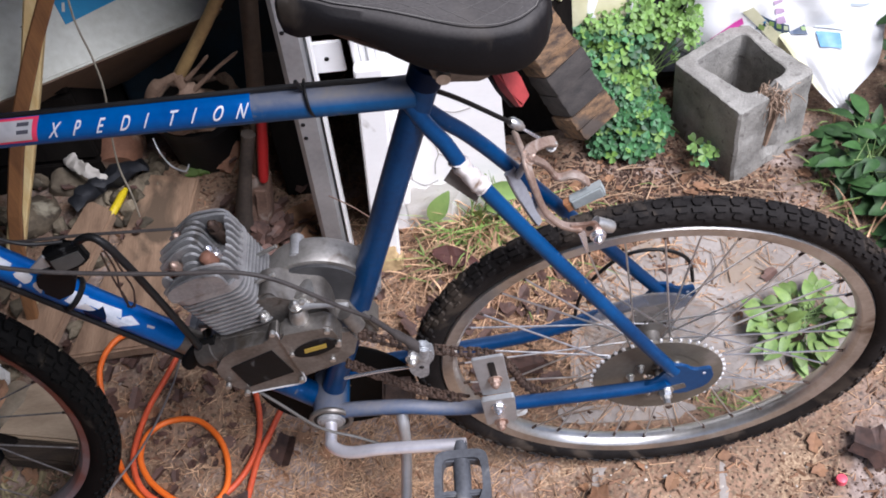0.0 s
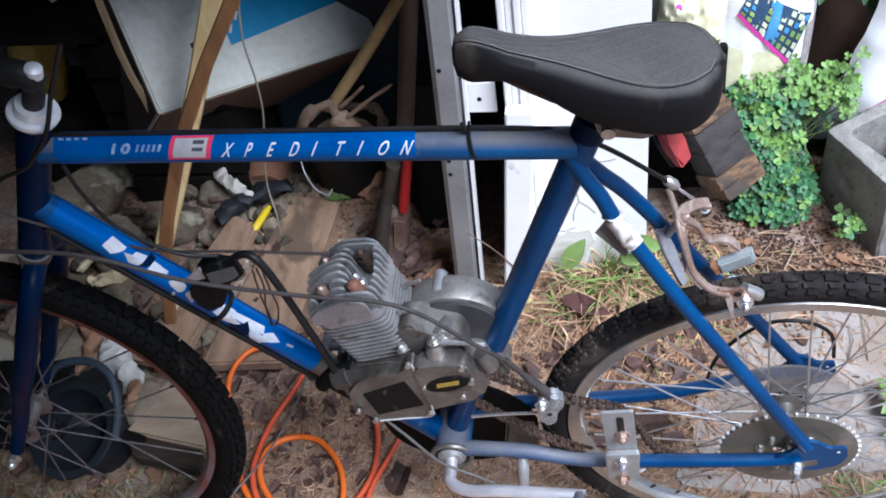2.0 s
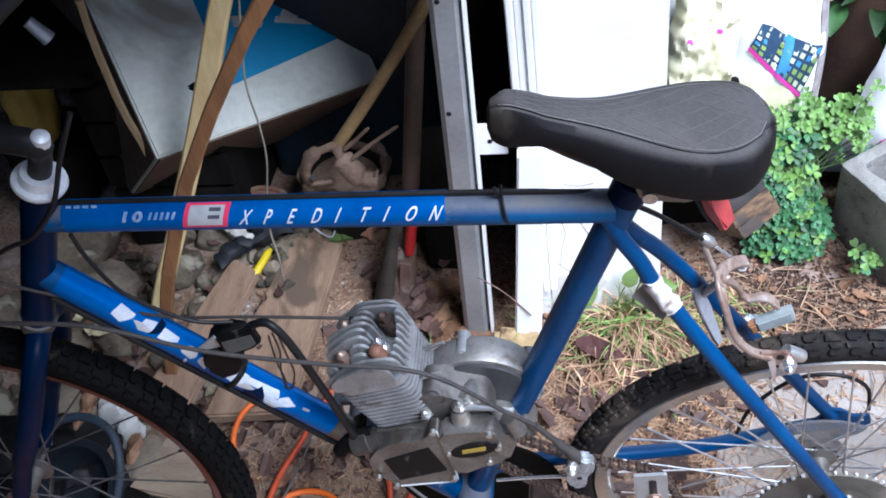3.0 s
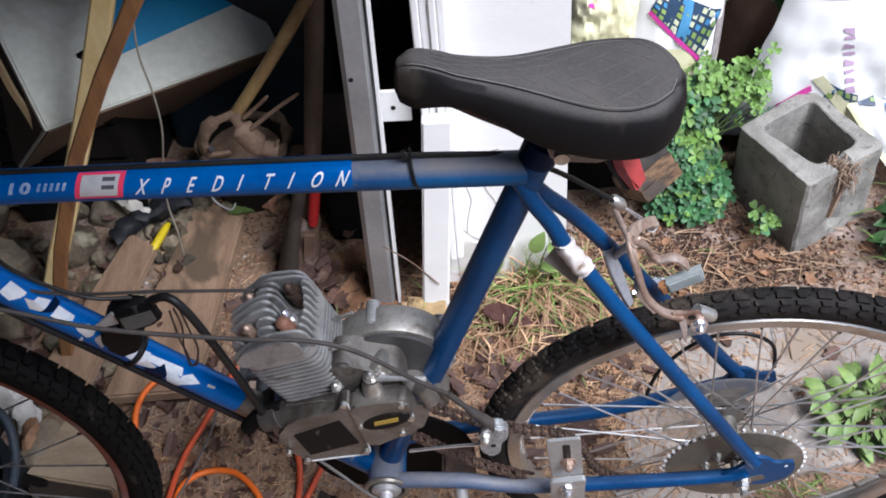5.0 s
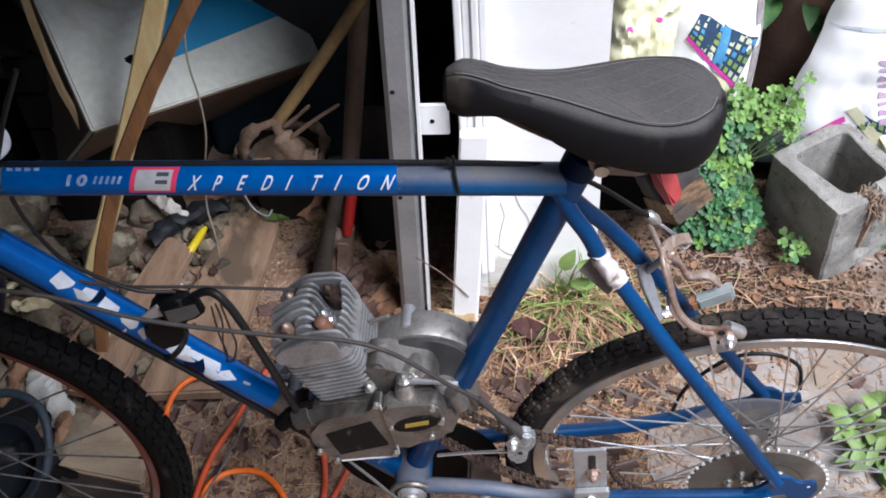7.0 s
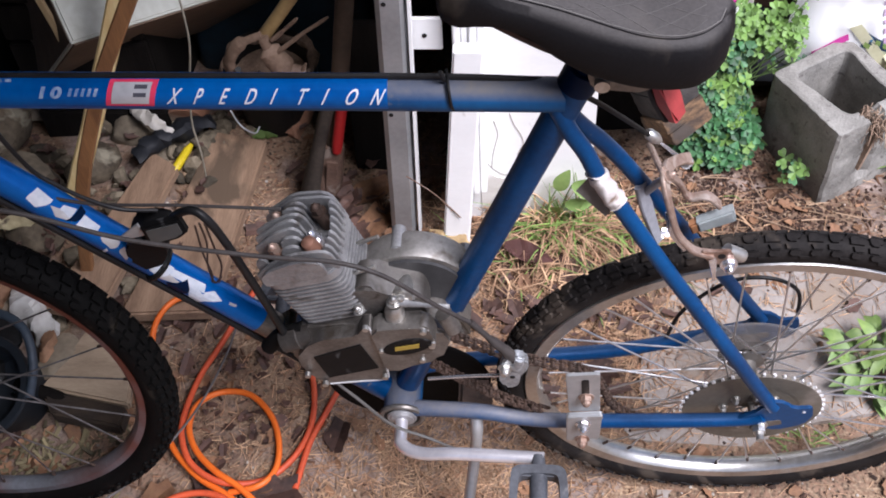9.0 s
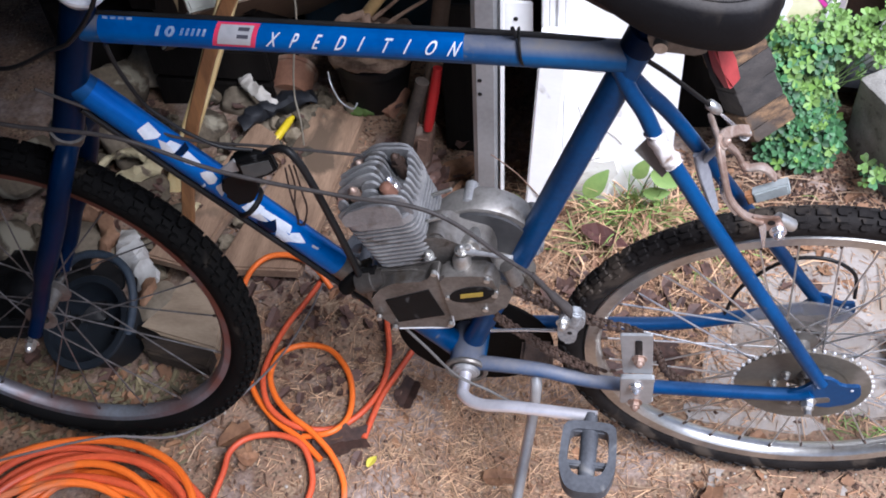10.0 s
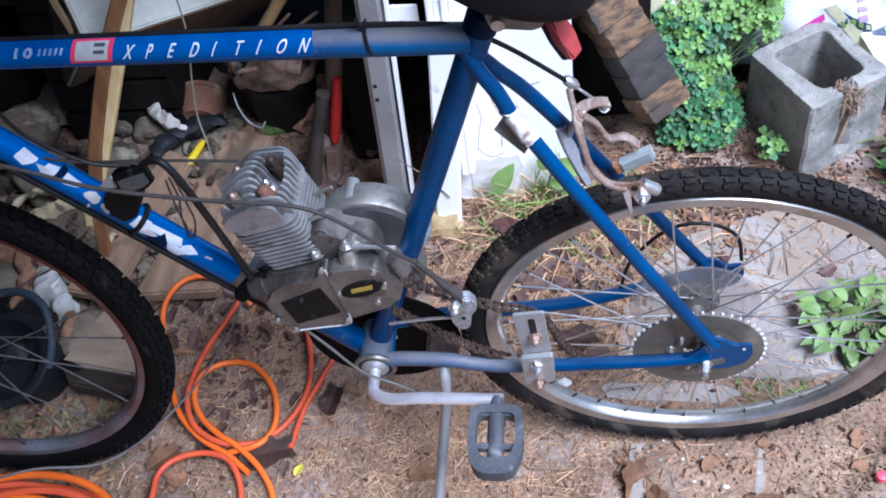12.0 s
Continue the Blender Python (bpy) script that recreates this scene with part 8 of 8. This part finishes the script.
for p_, d_, ln_, w_ in (((-0.322, 0.533, 0.050), (0.40, -0.05, 0.75), 0.078, 0.021), ((-0.232, 0.536, 0.105), (0.30, -0.06, 0.75), 0.052, 0.016), ((-0.205, 0.530, 0.125), (0.85, -0.15, -0.15), 0.064, 0.022), ((-0.236, 0.525, 0.060), (0.15, -0.4, 0.5), 0.036, 0.013), ((-0.215, 0.532, 0.070), (0.75, -0.2, 0.25), 0.05, 0.015)):
    g = bmesh.new()
    blade_leaf(g, Vector(p_), d_, (-0.2, -1, 0.45), ln_, w_, 8, 0.15)
    part("leaf", g, PALE, weed, smooth=True)
    part("stalk", sweep(bmesh.new(), curve([(p_[0] * 0.5 - 0.13, 0.536, -0.006), (p_[0] - 0.012, 0.537, p_[2] * 0.6), p_], 4), 0.0014, 5), STEM, weed)

# grass tufts and dry straw by the wall
GRASS = mat("grass", (0.20, 0.30, 0.07), (0.13, 0.2, 0.05), 0.55, 0.7, jitter=0.35)
rg = random.Random(31)
gb, db = bmesh.new(), bmesh.new()


def grass_blade(bm_, p, d, ln_, w, curl):
    d = Vector(d).normalized()
    s = d.cross(Vector((0, 0, 1))).normalized() if abs(d.z) < 0.98 else Vector((1, 0, 0))
    pts = [p + d * ln_ * t + Vector((d.x * 0.6, d.y * 0.6, -1)) * curl * ln_ * t * t for t in (0, 0.35, 0.7, 1.0)]
    V = [(bm_.verts.new(q - s * w * k), bm_.verts.new(q + s * w * k)) for q, k in zip(pts[:-1], (1, 0.85, 0.5))]
    tip = bm_.verts.new(pts[-1])
    for (a, b_), (c, d_) in zip(V, V[1:]):
        bm_.faces.new((a, b_, d_, c))
    bm_.faces.new((V[-1][0], V[-1][1], tip))


for i in range(470):
    x, y = rg.gauss(-0.20, 0.10), rg.gauss(0.495, 0.05)
    dry = rg.random() < 0.80
    grass_blade(db if dry else gb, Vector((x, y, height(x, y))), (rg.gauss(0, 0.6), rg.gauss(-0.35, 0.5), rg.uniform(0.15, 0.9)), rg.uniform(0.05, 0.15), rg.uniform(0.0010, 0.0024), rg.uniform(0.1, 0.7))
for i in range(60):
    x, y = rg.gauss(-0.06, 0.05), rg.gauss(0.55, 0.03)
    grass_blade(gb if i % 3 else db, Vector((x, y, height(x, y))), (rg.gauss(0, 0.8), rg.gauss(-0.3, 0.5), rg.uniform(0.1, 0.5)), rg.uniform(0.03, 0.09), 0.0014, 0.4)
for i in range(250):
    x, y = rg.gauss(-0.21, 0.05), rg.gauss(0.538, 0.018)
    grass_blade(db if rg.random() < 0.45 else gb, Vector((x, y, height(x, y))), (rg.gauss(0, 0.45), rg.gauss(-0.25, 0.35), rg.uniform(0.4, 1.1)), rg.uniform(0.07, 0.20), rg.uniform(0.0012, 0.0028), rg.uniform(0.1, 0.6))
for i in range(46):
    x, y = rg.gauss(-0.22, 0.06), rg.gauss(0.535, 0.015)
    grass_blade(db, Vector((x, y, height(x, y))), (rg.gauss(0.15, 0.4), rg.uniform(-0.9, -0.2), rg.uniform(0.9, 1.4)), rg.uniform(0.15, 0.24), rg.uniform(0.0010, 0.0018), rg.uniform(0.5, 0.9))
for i in range(130):
    x, y = (rg.gauss(0.15, 0.03), rg.gauss(0.118, 0.014)) if i < 45 else (rg.uniform(0.42, 0.62), rg.uniform(0.35, 0.75))
    grass_blade(gb if i % 4 else db, Vector((x, y, height(x, y))), (rg.gauss(0, 0.7), rg.gauss(-0.2, 0.5), rg.uniform(0.15, 0.7)), rg.uniform(0.02, 0.05) if i < 45 else rg.uniform(0.06, 0.16), 0.0014 if i < 45 else 0.0022, 0.5)
thing("grass", gb, GRASS, "green grass tuft by the white wall", "grass", kind="stuff")
thing("dry_grass", db, STRAW, "dry yellow grass by the white wall", "grass", kind="stuff")

# straw and chips strewn over the dirt
rg = random.Random(41)
sv, sf = [], []


def straw_bit(x, y, ln_, w, a, lift, tilt):
    z = max(height(x, y), 0.0035 if (x - 0.12) ** 2 / 0.08 + (y - 0.31) ** 2 / 0.04 < 1 else -1) + lift
    c, s = math.cos(a), math.sin(a)
    b0 = len(sv)
    for t, k in ((-0.5, 0.6), (0.5, 0.5)):
        for u, v in ((-w * k, 0.0), (w * k, 0.0), (0.0, w * 1.2 * k)):
            sv.append((x + c * ln_ * t - s * u, y + s * ln_ * t + c * u, z + v + tilt * ln_ * t))
    sf.extend([(b0, b0 + 1, b0 + 4, b0 + 3), (b0 + 1, b0 + 2, b0 + 5, b0 + 4), (b0 + 2, b0, b0 + 3, b0 + 5), (b0, b0 + 2, b0 + 1), (b0 + 3, b0 + 4, b0 + 5)])


for i in range(17000):
    zone = rg.random()
    if zone < 0.45:
        x, y = rg.uniform(-1.0, 0.5), rg.uniform(-0.3, 0.65)
    elif zone < 0.75:
        x, y = rg.gauss(-0.25, 0.14), rg.gauss(0.36, 0.14)
    else:
        x, y = rg.gauss(-0.42, 0.16), rg.gauss(0.05, 0.12)
    if (x > 0.1 and y < 0.06 or -0.09 < x < 0.12 and y < 0.015) and i % 3:
        continue
    straw_bit(x, y, rg.uniform(0.005, 0.028) if rg.random() < 0.9 else rg.uniform(0.03, 0.075), rg.uniform(0.0005, 0.0015), rg.uniform(0, 3.14), rg.uniform(-0.001, 0.005), rg.gauss(0, 0.12))
me = bpy.data.meshes.new("straw")
me.from_pydata(sv, [], sf)
me.materials.append(STRAW)
tagged(new("straw", me), "dry straw bits strewn over the dirt", "straw", kind="stuff")
sv, sf = [], []
for i in range(5200):
    x, y = (rg.uniform(-1.0, 0.55), rg.uniform(-0.3, 0.75)) if i % 2 else (rg.gauss(-0.12, 0.16), rg.gauss(0.45, 0.14))
    if -0.14 < x < 0.38 and 0.0 < y < 0.5 and i % 7:
        continue
    straw_bit(x, y, rg.uniform(0.006, 0.022), rg.uniform(0.0022, 0.005), rg.uniform(0, 3.14), rg.uniform(-0.002, 0.003), rg.gauss(0, 0.2))
me = bpy.data.meshes.new("bark_chips")
me.from_pydata(sv, [], sf)
me.materials.append(mat("bark_chip", (0.25, 0.135, 0.075), (0.09, 0.048, 0.03), 0.85, 0.95, jitter=0.5))
tagged(new("bark_chips", me), "brown bark chips on the dirt", "bark", kind="stuff")
sv, sf = [], []
pv = bmesh.new()
for i in range(700):
    x, y = rg.uniform(-1.0, 0.6), rg.uniform(-0.3, 0.7)
    r = rg.uniform(0.001, 0.0035)
    g = bmesh.ops.create_icosphere(pv, subdivisions=1, radius=r, matrix=Matrix.Translation((x, y, height(x, y) + r * 0.3)) @ Matrix.Diagonal((rg.uniform(0.7, 1.3), 1, 0.7, 1)))
thing("grit", pv, mat("pale_grit", (0.42, 0.38, 0.33), (0.2, 0.17, 0.14), 0.85, 0.95, jitter=0.5), "small pale stones on the dirt", "grit", kind="stuff")

# crumbs crowd behind the rear tyre and at the right, darkening the ground there
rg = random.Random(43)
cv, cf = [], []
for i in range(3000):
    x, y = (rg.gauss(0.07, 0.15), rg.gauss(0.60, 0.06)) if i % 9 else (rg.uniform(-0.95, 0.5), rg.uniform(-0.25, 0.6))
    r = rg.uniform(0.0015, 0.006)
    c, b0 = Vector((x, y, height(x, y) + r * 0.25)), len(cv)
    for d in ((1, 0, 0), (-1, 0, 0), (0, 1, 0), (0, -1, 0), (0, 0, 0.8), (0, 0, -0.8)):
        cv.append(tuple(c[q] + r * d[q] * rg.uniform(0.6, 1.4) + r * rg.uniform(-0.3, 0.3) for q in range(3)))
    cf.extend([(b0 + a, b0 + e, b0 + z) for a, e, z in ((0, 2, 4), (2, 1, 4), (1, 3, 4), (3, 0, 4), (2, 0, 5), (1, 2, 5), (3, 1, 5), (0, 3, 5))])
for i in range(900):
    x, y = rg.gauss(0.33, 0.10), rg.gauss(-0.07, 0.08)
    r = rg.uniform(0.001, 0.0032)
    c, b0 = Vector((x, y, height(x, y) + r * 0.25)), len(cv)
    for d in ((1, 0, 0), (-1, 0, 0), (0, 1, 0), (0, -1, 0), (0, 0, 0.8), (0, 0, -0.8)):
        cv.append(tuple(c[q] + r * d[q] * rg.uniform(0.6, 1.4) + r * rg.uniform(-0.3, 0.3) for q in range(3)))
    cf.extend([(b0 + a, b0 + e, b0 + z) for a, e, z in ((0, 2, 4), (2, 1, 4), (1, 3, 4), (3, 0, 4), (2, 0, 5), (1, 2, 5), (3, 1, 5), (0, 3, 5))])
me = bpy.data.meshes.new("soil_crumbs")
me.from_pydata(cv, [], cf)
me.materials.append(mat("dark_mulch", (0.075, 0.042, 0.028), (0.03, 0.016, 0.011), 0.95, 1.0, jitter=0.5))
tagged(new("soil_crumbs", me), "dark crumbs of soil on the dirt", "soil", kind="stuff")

# dead leaves
DEAD = mat("dead_leaf", (0.27, 0.145, 0.075), (0.15, 0.075, 0.04), 0.7, 0.85, 0.0, 30, 120, 0.2, jitter=0.35)
DEADD = mat("dark_dead_leaf", (0.115, 0.06, 0.044), (0.045, 0.025, 0.02), 0.65, 0.8, 0.0, 30, 120, 0.2)


def dead_leaf(bm_, c, r, turn, seed, curl=0.35):
    n = 14
    m_ = Matrix.Translation(c) @ Euler((rg.gauss(0, 0.25), rg.gauss(0, 0.25), turn)).to_matrix().to_4x4()
    mid = bm_.verts.new(m_ @ Vector((0, 0, 0)))
    rim = []
    for i in range(n):
        q = 2 * math.pi * i / n
        k = r * (0.75 + 0.35 * noise.noise((math.cos(q) * 1.7, math.sin(q) * 1.7, seed))) * (1.0 if i % 2 else 0.85) * (1.35 if abs(math.sin(q)) < 0.5 else 0.9)
        rim.append(bm_.verts.new(m_ @ Vector((k * math.cos(q), k * math.sin(q), curl * k * abs(math.sin(q)) + 0.1 * r * noise.noise((q, seed, 0))))))
    for i in range(n):
        bm_.faces.new((mid, rim[i], rim[(i + 1) % n]))


for x, y, r, t, m_, lb in ((-0.079, -0.055, 0.036, 1.5, DEAD, "curled brown dead leaf on the dirt"), (-0.045, -0.098, 0.030, 2.0, DEAD, "curled brown dead leaf on the dirt"), (-0.075, -0.130, 0.034, 0.7, DEADD, "dark broken dead leaf on the dirt"), (0.114, -0.105, 0.040, 0.2, DEAD, "torn brown dead leaf on the dirt"), (0.366, 0.001, 0.055, 2.8, DEADD, "large dark curled dead leaf"), (-0.16, 0.215, 0.045, 0.3, DEADD, "red-brown dead leaf behind the wheel"),
                           (0.285, 0.235, 0.045, 0.9, DEADD, "purple-brown dead leaf by the weed"), (-0.581, 0.083, 0.034, 1.4, DEADD, "dark crumpled dead leaf"), (-0.668, -0.022, 0.040, 0.3, DEADD, "dark curled dead leaf beside the hose ring"), (-0.41, -0.055, 0.026, 0.3, DEAD, "small brown dead leaf on the dirt"), (-0.035, 0.525, 0.022, 0.3, DEAD, "orange-brown dead leaf on the dirt"),
                           (-0.50, 0.50, 0.05, 0.1, DEAD, "brown dead leaf against the post"), (-0.57, 0.53, 0.045, 1.1, DEAD, "brown dead leaf by the opening"), (-0.582, 0.612, 0.04, 0.5, DEAD, "orange-brown dead leaf by the tools"), (-0.43, 0.48, 0.03, 1.1, DEAD, "brown dead leaf by the board"), (-0.86, -0.02, 0.03, 0.8, DEAD, "brown dead leaf by the front wheel"),
                           (-0.70, -0.035, 0.032, 0.6, DEADD, "dark dead leaf under the hose"), (0.40, -0.12, 0.035, 0.6, DEADD, "dark dead leaf on the dirt"), (-0.79, 0.01, 0.03, 1.6, DEADD, "grey dead leaf by the hose")):
    bm = bmesh.new()
    dead_leaf(bm, (x, y, height(x, y) + 0.008), r, t, x * 9 + y)
    bmesh.ops.solidify(bm, geom=bm.faces[:], thickness=0.0006)
    thing("dead_leaf", bm, m_, lb, "leaf", "fallen leaves")
bm = bmesh.new()
for i in range(170):
    x, y = (rg.gauss(-0.1, 0.2), rg.gauss(0.56, 0.09)) if i % 2 else (rg.uniform(-1.3, 0.5), rg.uniform(-0.2, 0.7))
    dead_leaf(bm, (x, y, height(x, y) + 0.004), rg.uniform(0.008, 0.02), rg.uniform(0, 6), i)
for i in range(150):
    x, y = rg.gauss(-1.12, 0.16), rg.gauss(0.02, 0.13)
    dead_leaf(bm, (x, y, height(x, y) + 0.006), rg.uniform(0.008, 0.024), rg.uniform(0, 6), i + 400)
thing("leaf_litter", bm, DEAD, "small brown leaf litter on the dirt", "leaf litter", kind="stuff")
bm = bmesh.new()
for i in range(130):
    x, y = rg.gauss(-1.16, 0.12), rg.uniform(0.42, 0.88)
    dead_leaf(bm, (x, y, height(x, y) + rg.uniform(0.015, 0.06)), rg.uniform(0.006, 0.014), rg.uniform(0, 6), i + 1700)
for i in range(55):
    x, y = rg.gauss(-0.84, 0.085), rg.gauss(0.27, 0.09)
    dead_leaf(bm, (x, y, height(x, y) + rg.uniform(0.004, 0.014)), rg.uniform(0.008, 0.02), rg.uniform(0, 6), i + 1300)
for i in range(110):
    x, y = rg.gauss(-0.22, 0.13), rg.gauss(0.36, 0.09)
    dead_leaf(bm, (x, y, height(x, y) + rg.uniform(0.004, 0.014)), rg.uniform(0.008, 0.024), rg.uniform(0, 6), i + 2100)
for i in range(30):
    x, y = rg.gauss(-0.72, 0.07), rg.gauss(0.13, 0.09)
    dead_leaf(bm, (x, y, height(x, y) + 0.005), rg.uniform(0.007, 0.016), rg.uniform(0, 6), i + 1500)
for i in range(90):
    x, y = (rg.gauss(-0.63, 0.06), rg.gauss(0.56, 0.05)) if i % 2 else (rg.gauss(-1.2, 0.14), rg.gauss(0.3, 0.15))
    dead_leaf(bm, (x, y, height(x, y) + rg.uniform(0.005, 0.03)), rg.uniform(0.012, 0.032), rg.uniform(0, 6), i + 900)
thing("leaf_litter", bm, DEADD, "dark rotting leaf litter by the tools", "leaf litter", kind="stuff")
thing("yellow_leaf", (lambda q: (blade_leaf(q, Vector((-0.620, -0.066, 0.016)), (0.2, 0.6, 0.05), (0, 0, 1), 0.026, 0.008), q)[1])(bmesh.new()), mat("yellow_leaf", (0.62, 0.55, 0.06), (0.5, 0.42, 0.05), 0.5), "tiny yellow-green leaf on the dirt", "leaf")
thing("pink_cap", sweep(bmesh.new(), [(0.294, -0.047, 0.002), (0.294, -0.047, 0.011), (0.294, -0.047, 0.013)], [0.0085, 0.008, 0.004], 14), mat("pink_plastic", (0.75, 0.09, 0.14), (0.6, 0.07, 0.1), 0.4), "small pink plastic cap on the dirt", "cap", smooth=True)
scrap("silver_foil", [(-0.05, 0.50, 0.02), (-0.02, 0.515, 0.026), (0.01, 0.53, 0.02)], 0.012, CHROME, "crumpled silver foil strip on the dirt", "foil", 0.5)

rg = random.Random(67)
bm = bmesh.new()
for i in range(120):
    x, y = (rg.gauss(0.02, 0.14), rg.gauss(0.585, 0.05)) if i % 3 else (rg.uniform(-0.95, 0.45), rg.uniform(-0.2, 0.55))
    a, ln_ = rg.uniform(-0.5, 0.5) + (1.57 if i % 4 == 0 else 0.0), rg.uniform(0.03, 0.11)
    d = Vector((math.cos(a), math.sin(a), 0)) * ln_ / 2
    c = Vector((x, y, height(x, y) + rg.uniform(0.003, 0.012)))
    sweep(bm, [c - d, c + Vector((-d.y, d.x, 0)) * rg.uniform(-0.2, 0.2) + Vector((0, 0, 0.004)), c + d], [0.0013, 0.0011, 0.0006], 5)
thing("twigs", bm, mat("dry_twig", (0.40, 0.28, 0.18), (0.16, 0.10, 0.065), 0.8, 0.95, jitter=0.55), "thin dry twigs strewn over the dirt", "twig", kind="stuff")
bm = bmesh.new()
for i in range(520):
    x, y = rg.uniform(-1.34, -0.93), rg.gauss(0.035, 0.045)
    box(bm, (x, y, height(x, y) + rg.uniform(0.001, 0.012)), (rg.uniform(0.006, 0.03), rg.uniform(0.002, 0.007), rg.uniform(0.001, 0.003)), Euler((rg.gauss(0, 0.3), rg.gauss(0, 0.3), rg.uniform(0, 6.3))).to_matrix())
thing("wood_chips", bm, mat("olive_chip", (0.21, 0.175, 0.095), (0.07, 0.056, 0.032), 0.85, 0.95, jitter=0.4), "olive-brown wood chips under the front wheel", "wood chips", kind="stuff")
for x, y, r in ((-0.19, 0.128, 0.010), (0.06, -0.07, 0.004), (0.03, -0.02, 0.0035)):
    bm = bmesh.new()
    bmesh.ops.create_icosphere(bm, subdivisions=2, radius=r, matrix=Matrix.Translation((x, y, height(x, y) + r * 0.4)) @ Matrix.Diagonal((1.5, 1, 0.6, 1)))
    for v in bm.verts:
        v.co += 0.25 * r * noise.noise_vector(v.co * (1.2 / r))
    thing("pebble", bm, RAG, "small white pebble on the dirt", "pebble", "white pebbles", smooth=True)

bm = bmesh.new()
blade_leaf(bm, Vector((-0.322, 0.462, 0.040)), (0.92, -0.38, 0.0), (0, -0.45, 1), 0.092, 0.021, 8, 0.05)
for v in bm.verts:
    v.co += 0.003 * noise.noise_vector(v.co * 60)
bmesh.ops.solidify(bm, geom=bm.faces[:], thickness=0.0006)
thing("dead_leaf", bm, mat("red_brown_leaf", (0.15, 0.062, 0.052), (0.085, 0.036, 0.032), 0.6, 0.75, 0.0, 25, 120, 0.2), "large red-brown dead leaf on straw by the wall", "leaf", "fallen leaves")

# concrete paving patches showing through the dirt
PAVE = mat("dusty_concrete", (0.32, 0.29, 0.265), (0.19, 0.16, 0.138), 0.85, 0.95, 0.0, 9, 140, 0.35, spots=(0.24, 0.19, 0.145), spot_scale=6, spot_at=0.55)


def patch(c, pts, label):
    bm_ = bmesh.new()
    o_ = []
    for i, (x, y) in enumerate(rounded(pts, 0.03, 4)):
        o_.append((c[0] + x + 0.012 * noise.noise((i * 0.9, c[0] * 7, 0)), c[1] + y + 0.012 * noise.noise((i * 0.9, c[1] * 7, 4))))
    prism(bm_, o_, lambda u, v, h: (u, v, h), -0.03, 0.0035, 0.001)
    return thing("paving_patch", bm_, PAVE, label, "paving", "paving", kind="structure")


patch((0.12, 0.33), [(-0.2, -0.02), (-0.22, -0.17), (0.05, -0.2), (0.28, -0.14), (0.30, 0.12), (0.12, 0.2), (-0.1, 0.12)], "dusty grey concrete behind the rear wheel")
patch((0.0, -0.07), [(-0.085, 0.085), (0.04, 0.083), (0.125, 0.088), (0.12, 0.0), (0.10, -0.18), (-0.089, -0.18)], "dusty grey concrete slab beside the rear wheel")
patch((0.0, 0.115), [(-0.13, 0.014), (0.10, 0.004), (0.10, -0.028), (-0.12, -0.022)], "strip of pale concrete under the rear wheel")
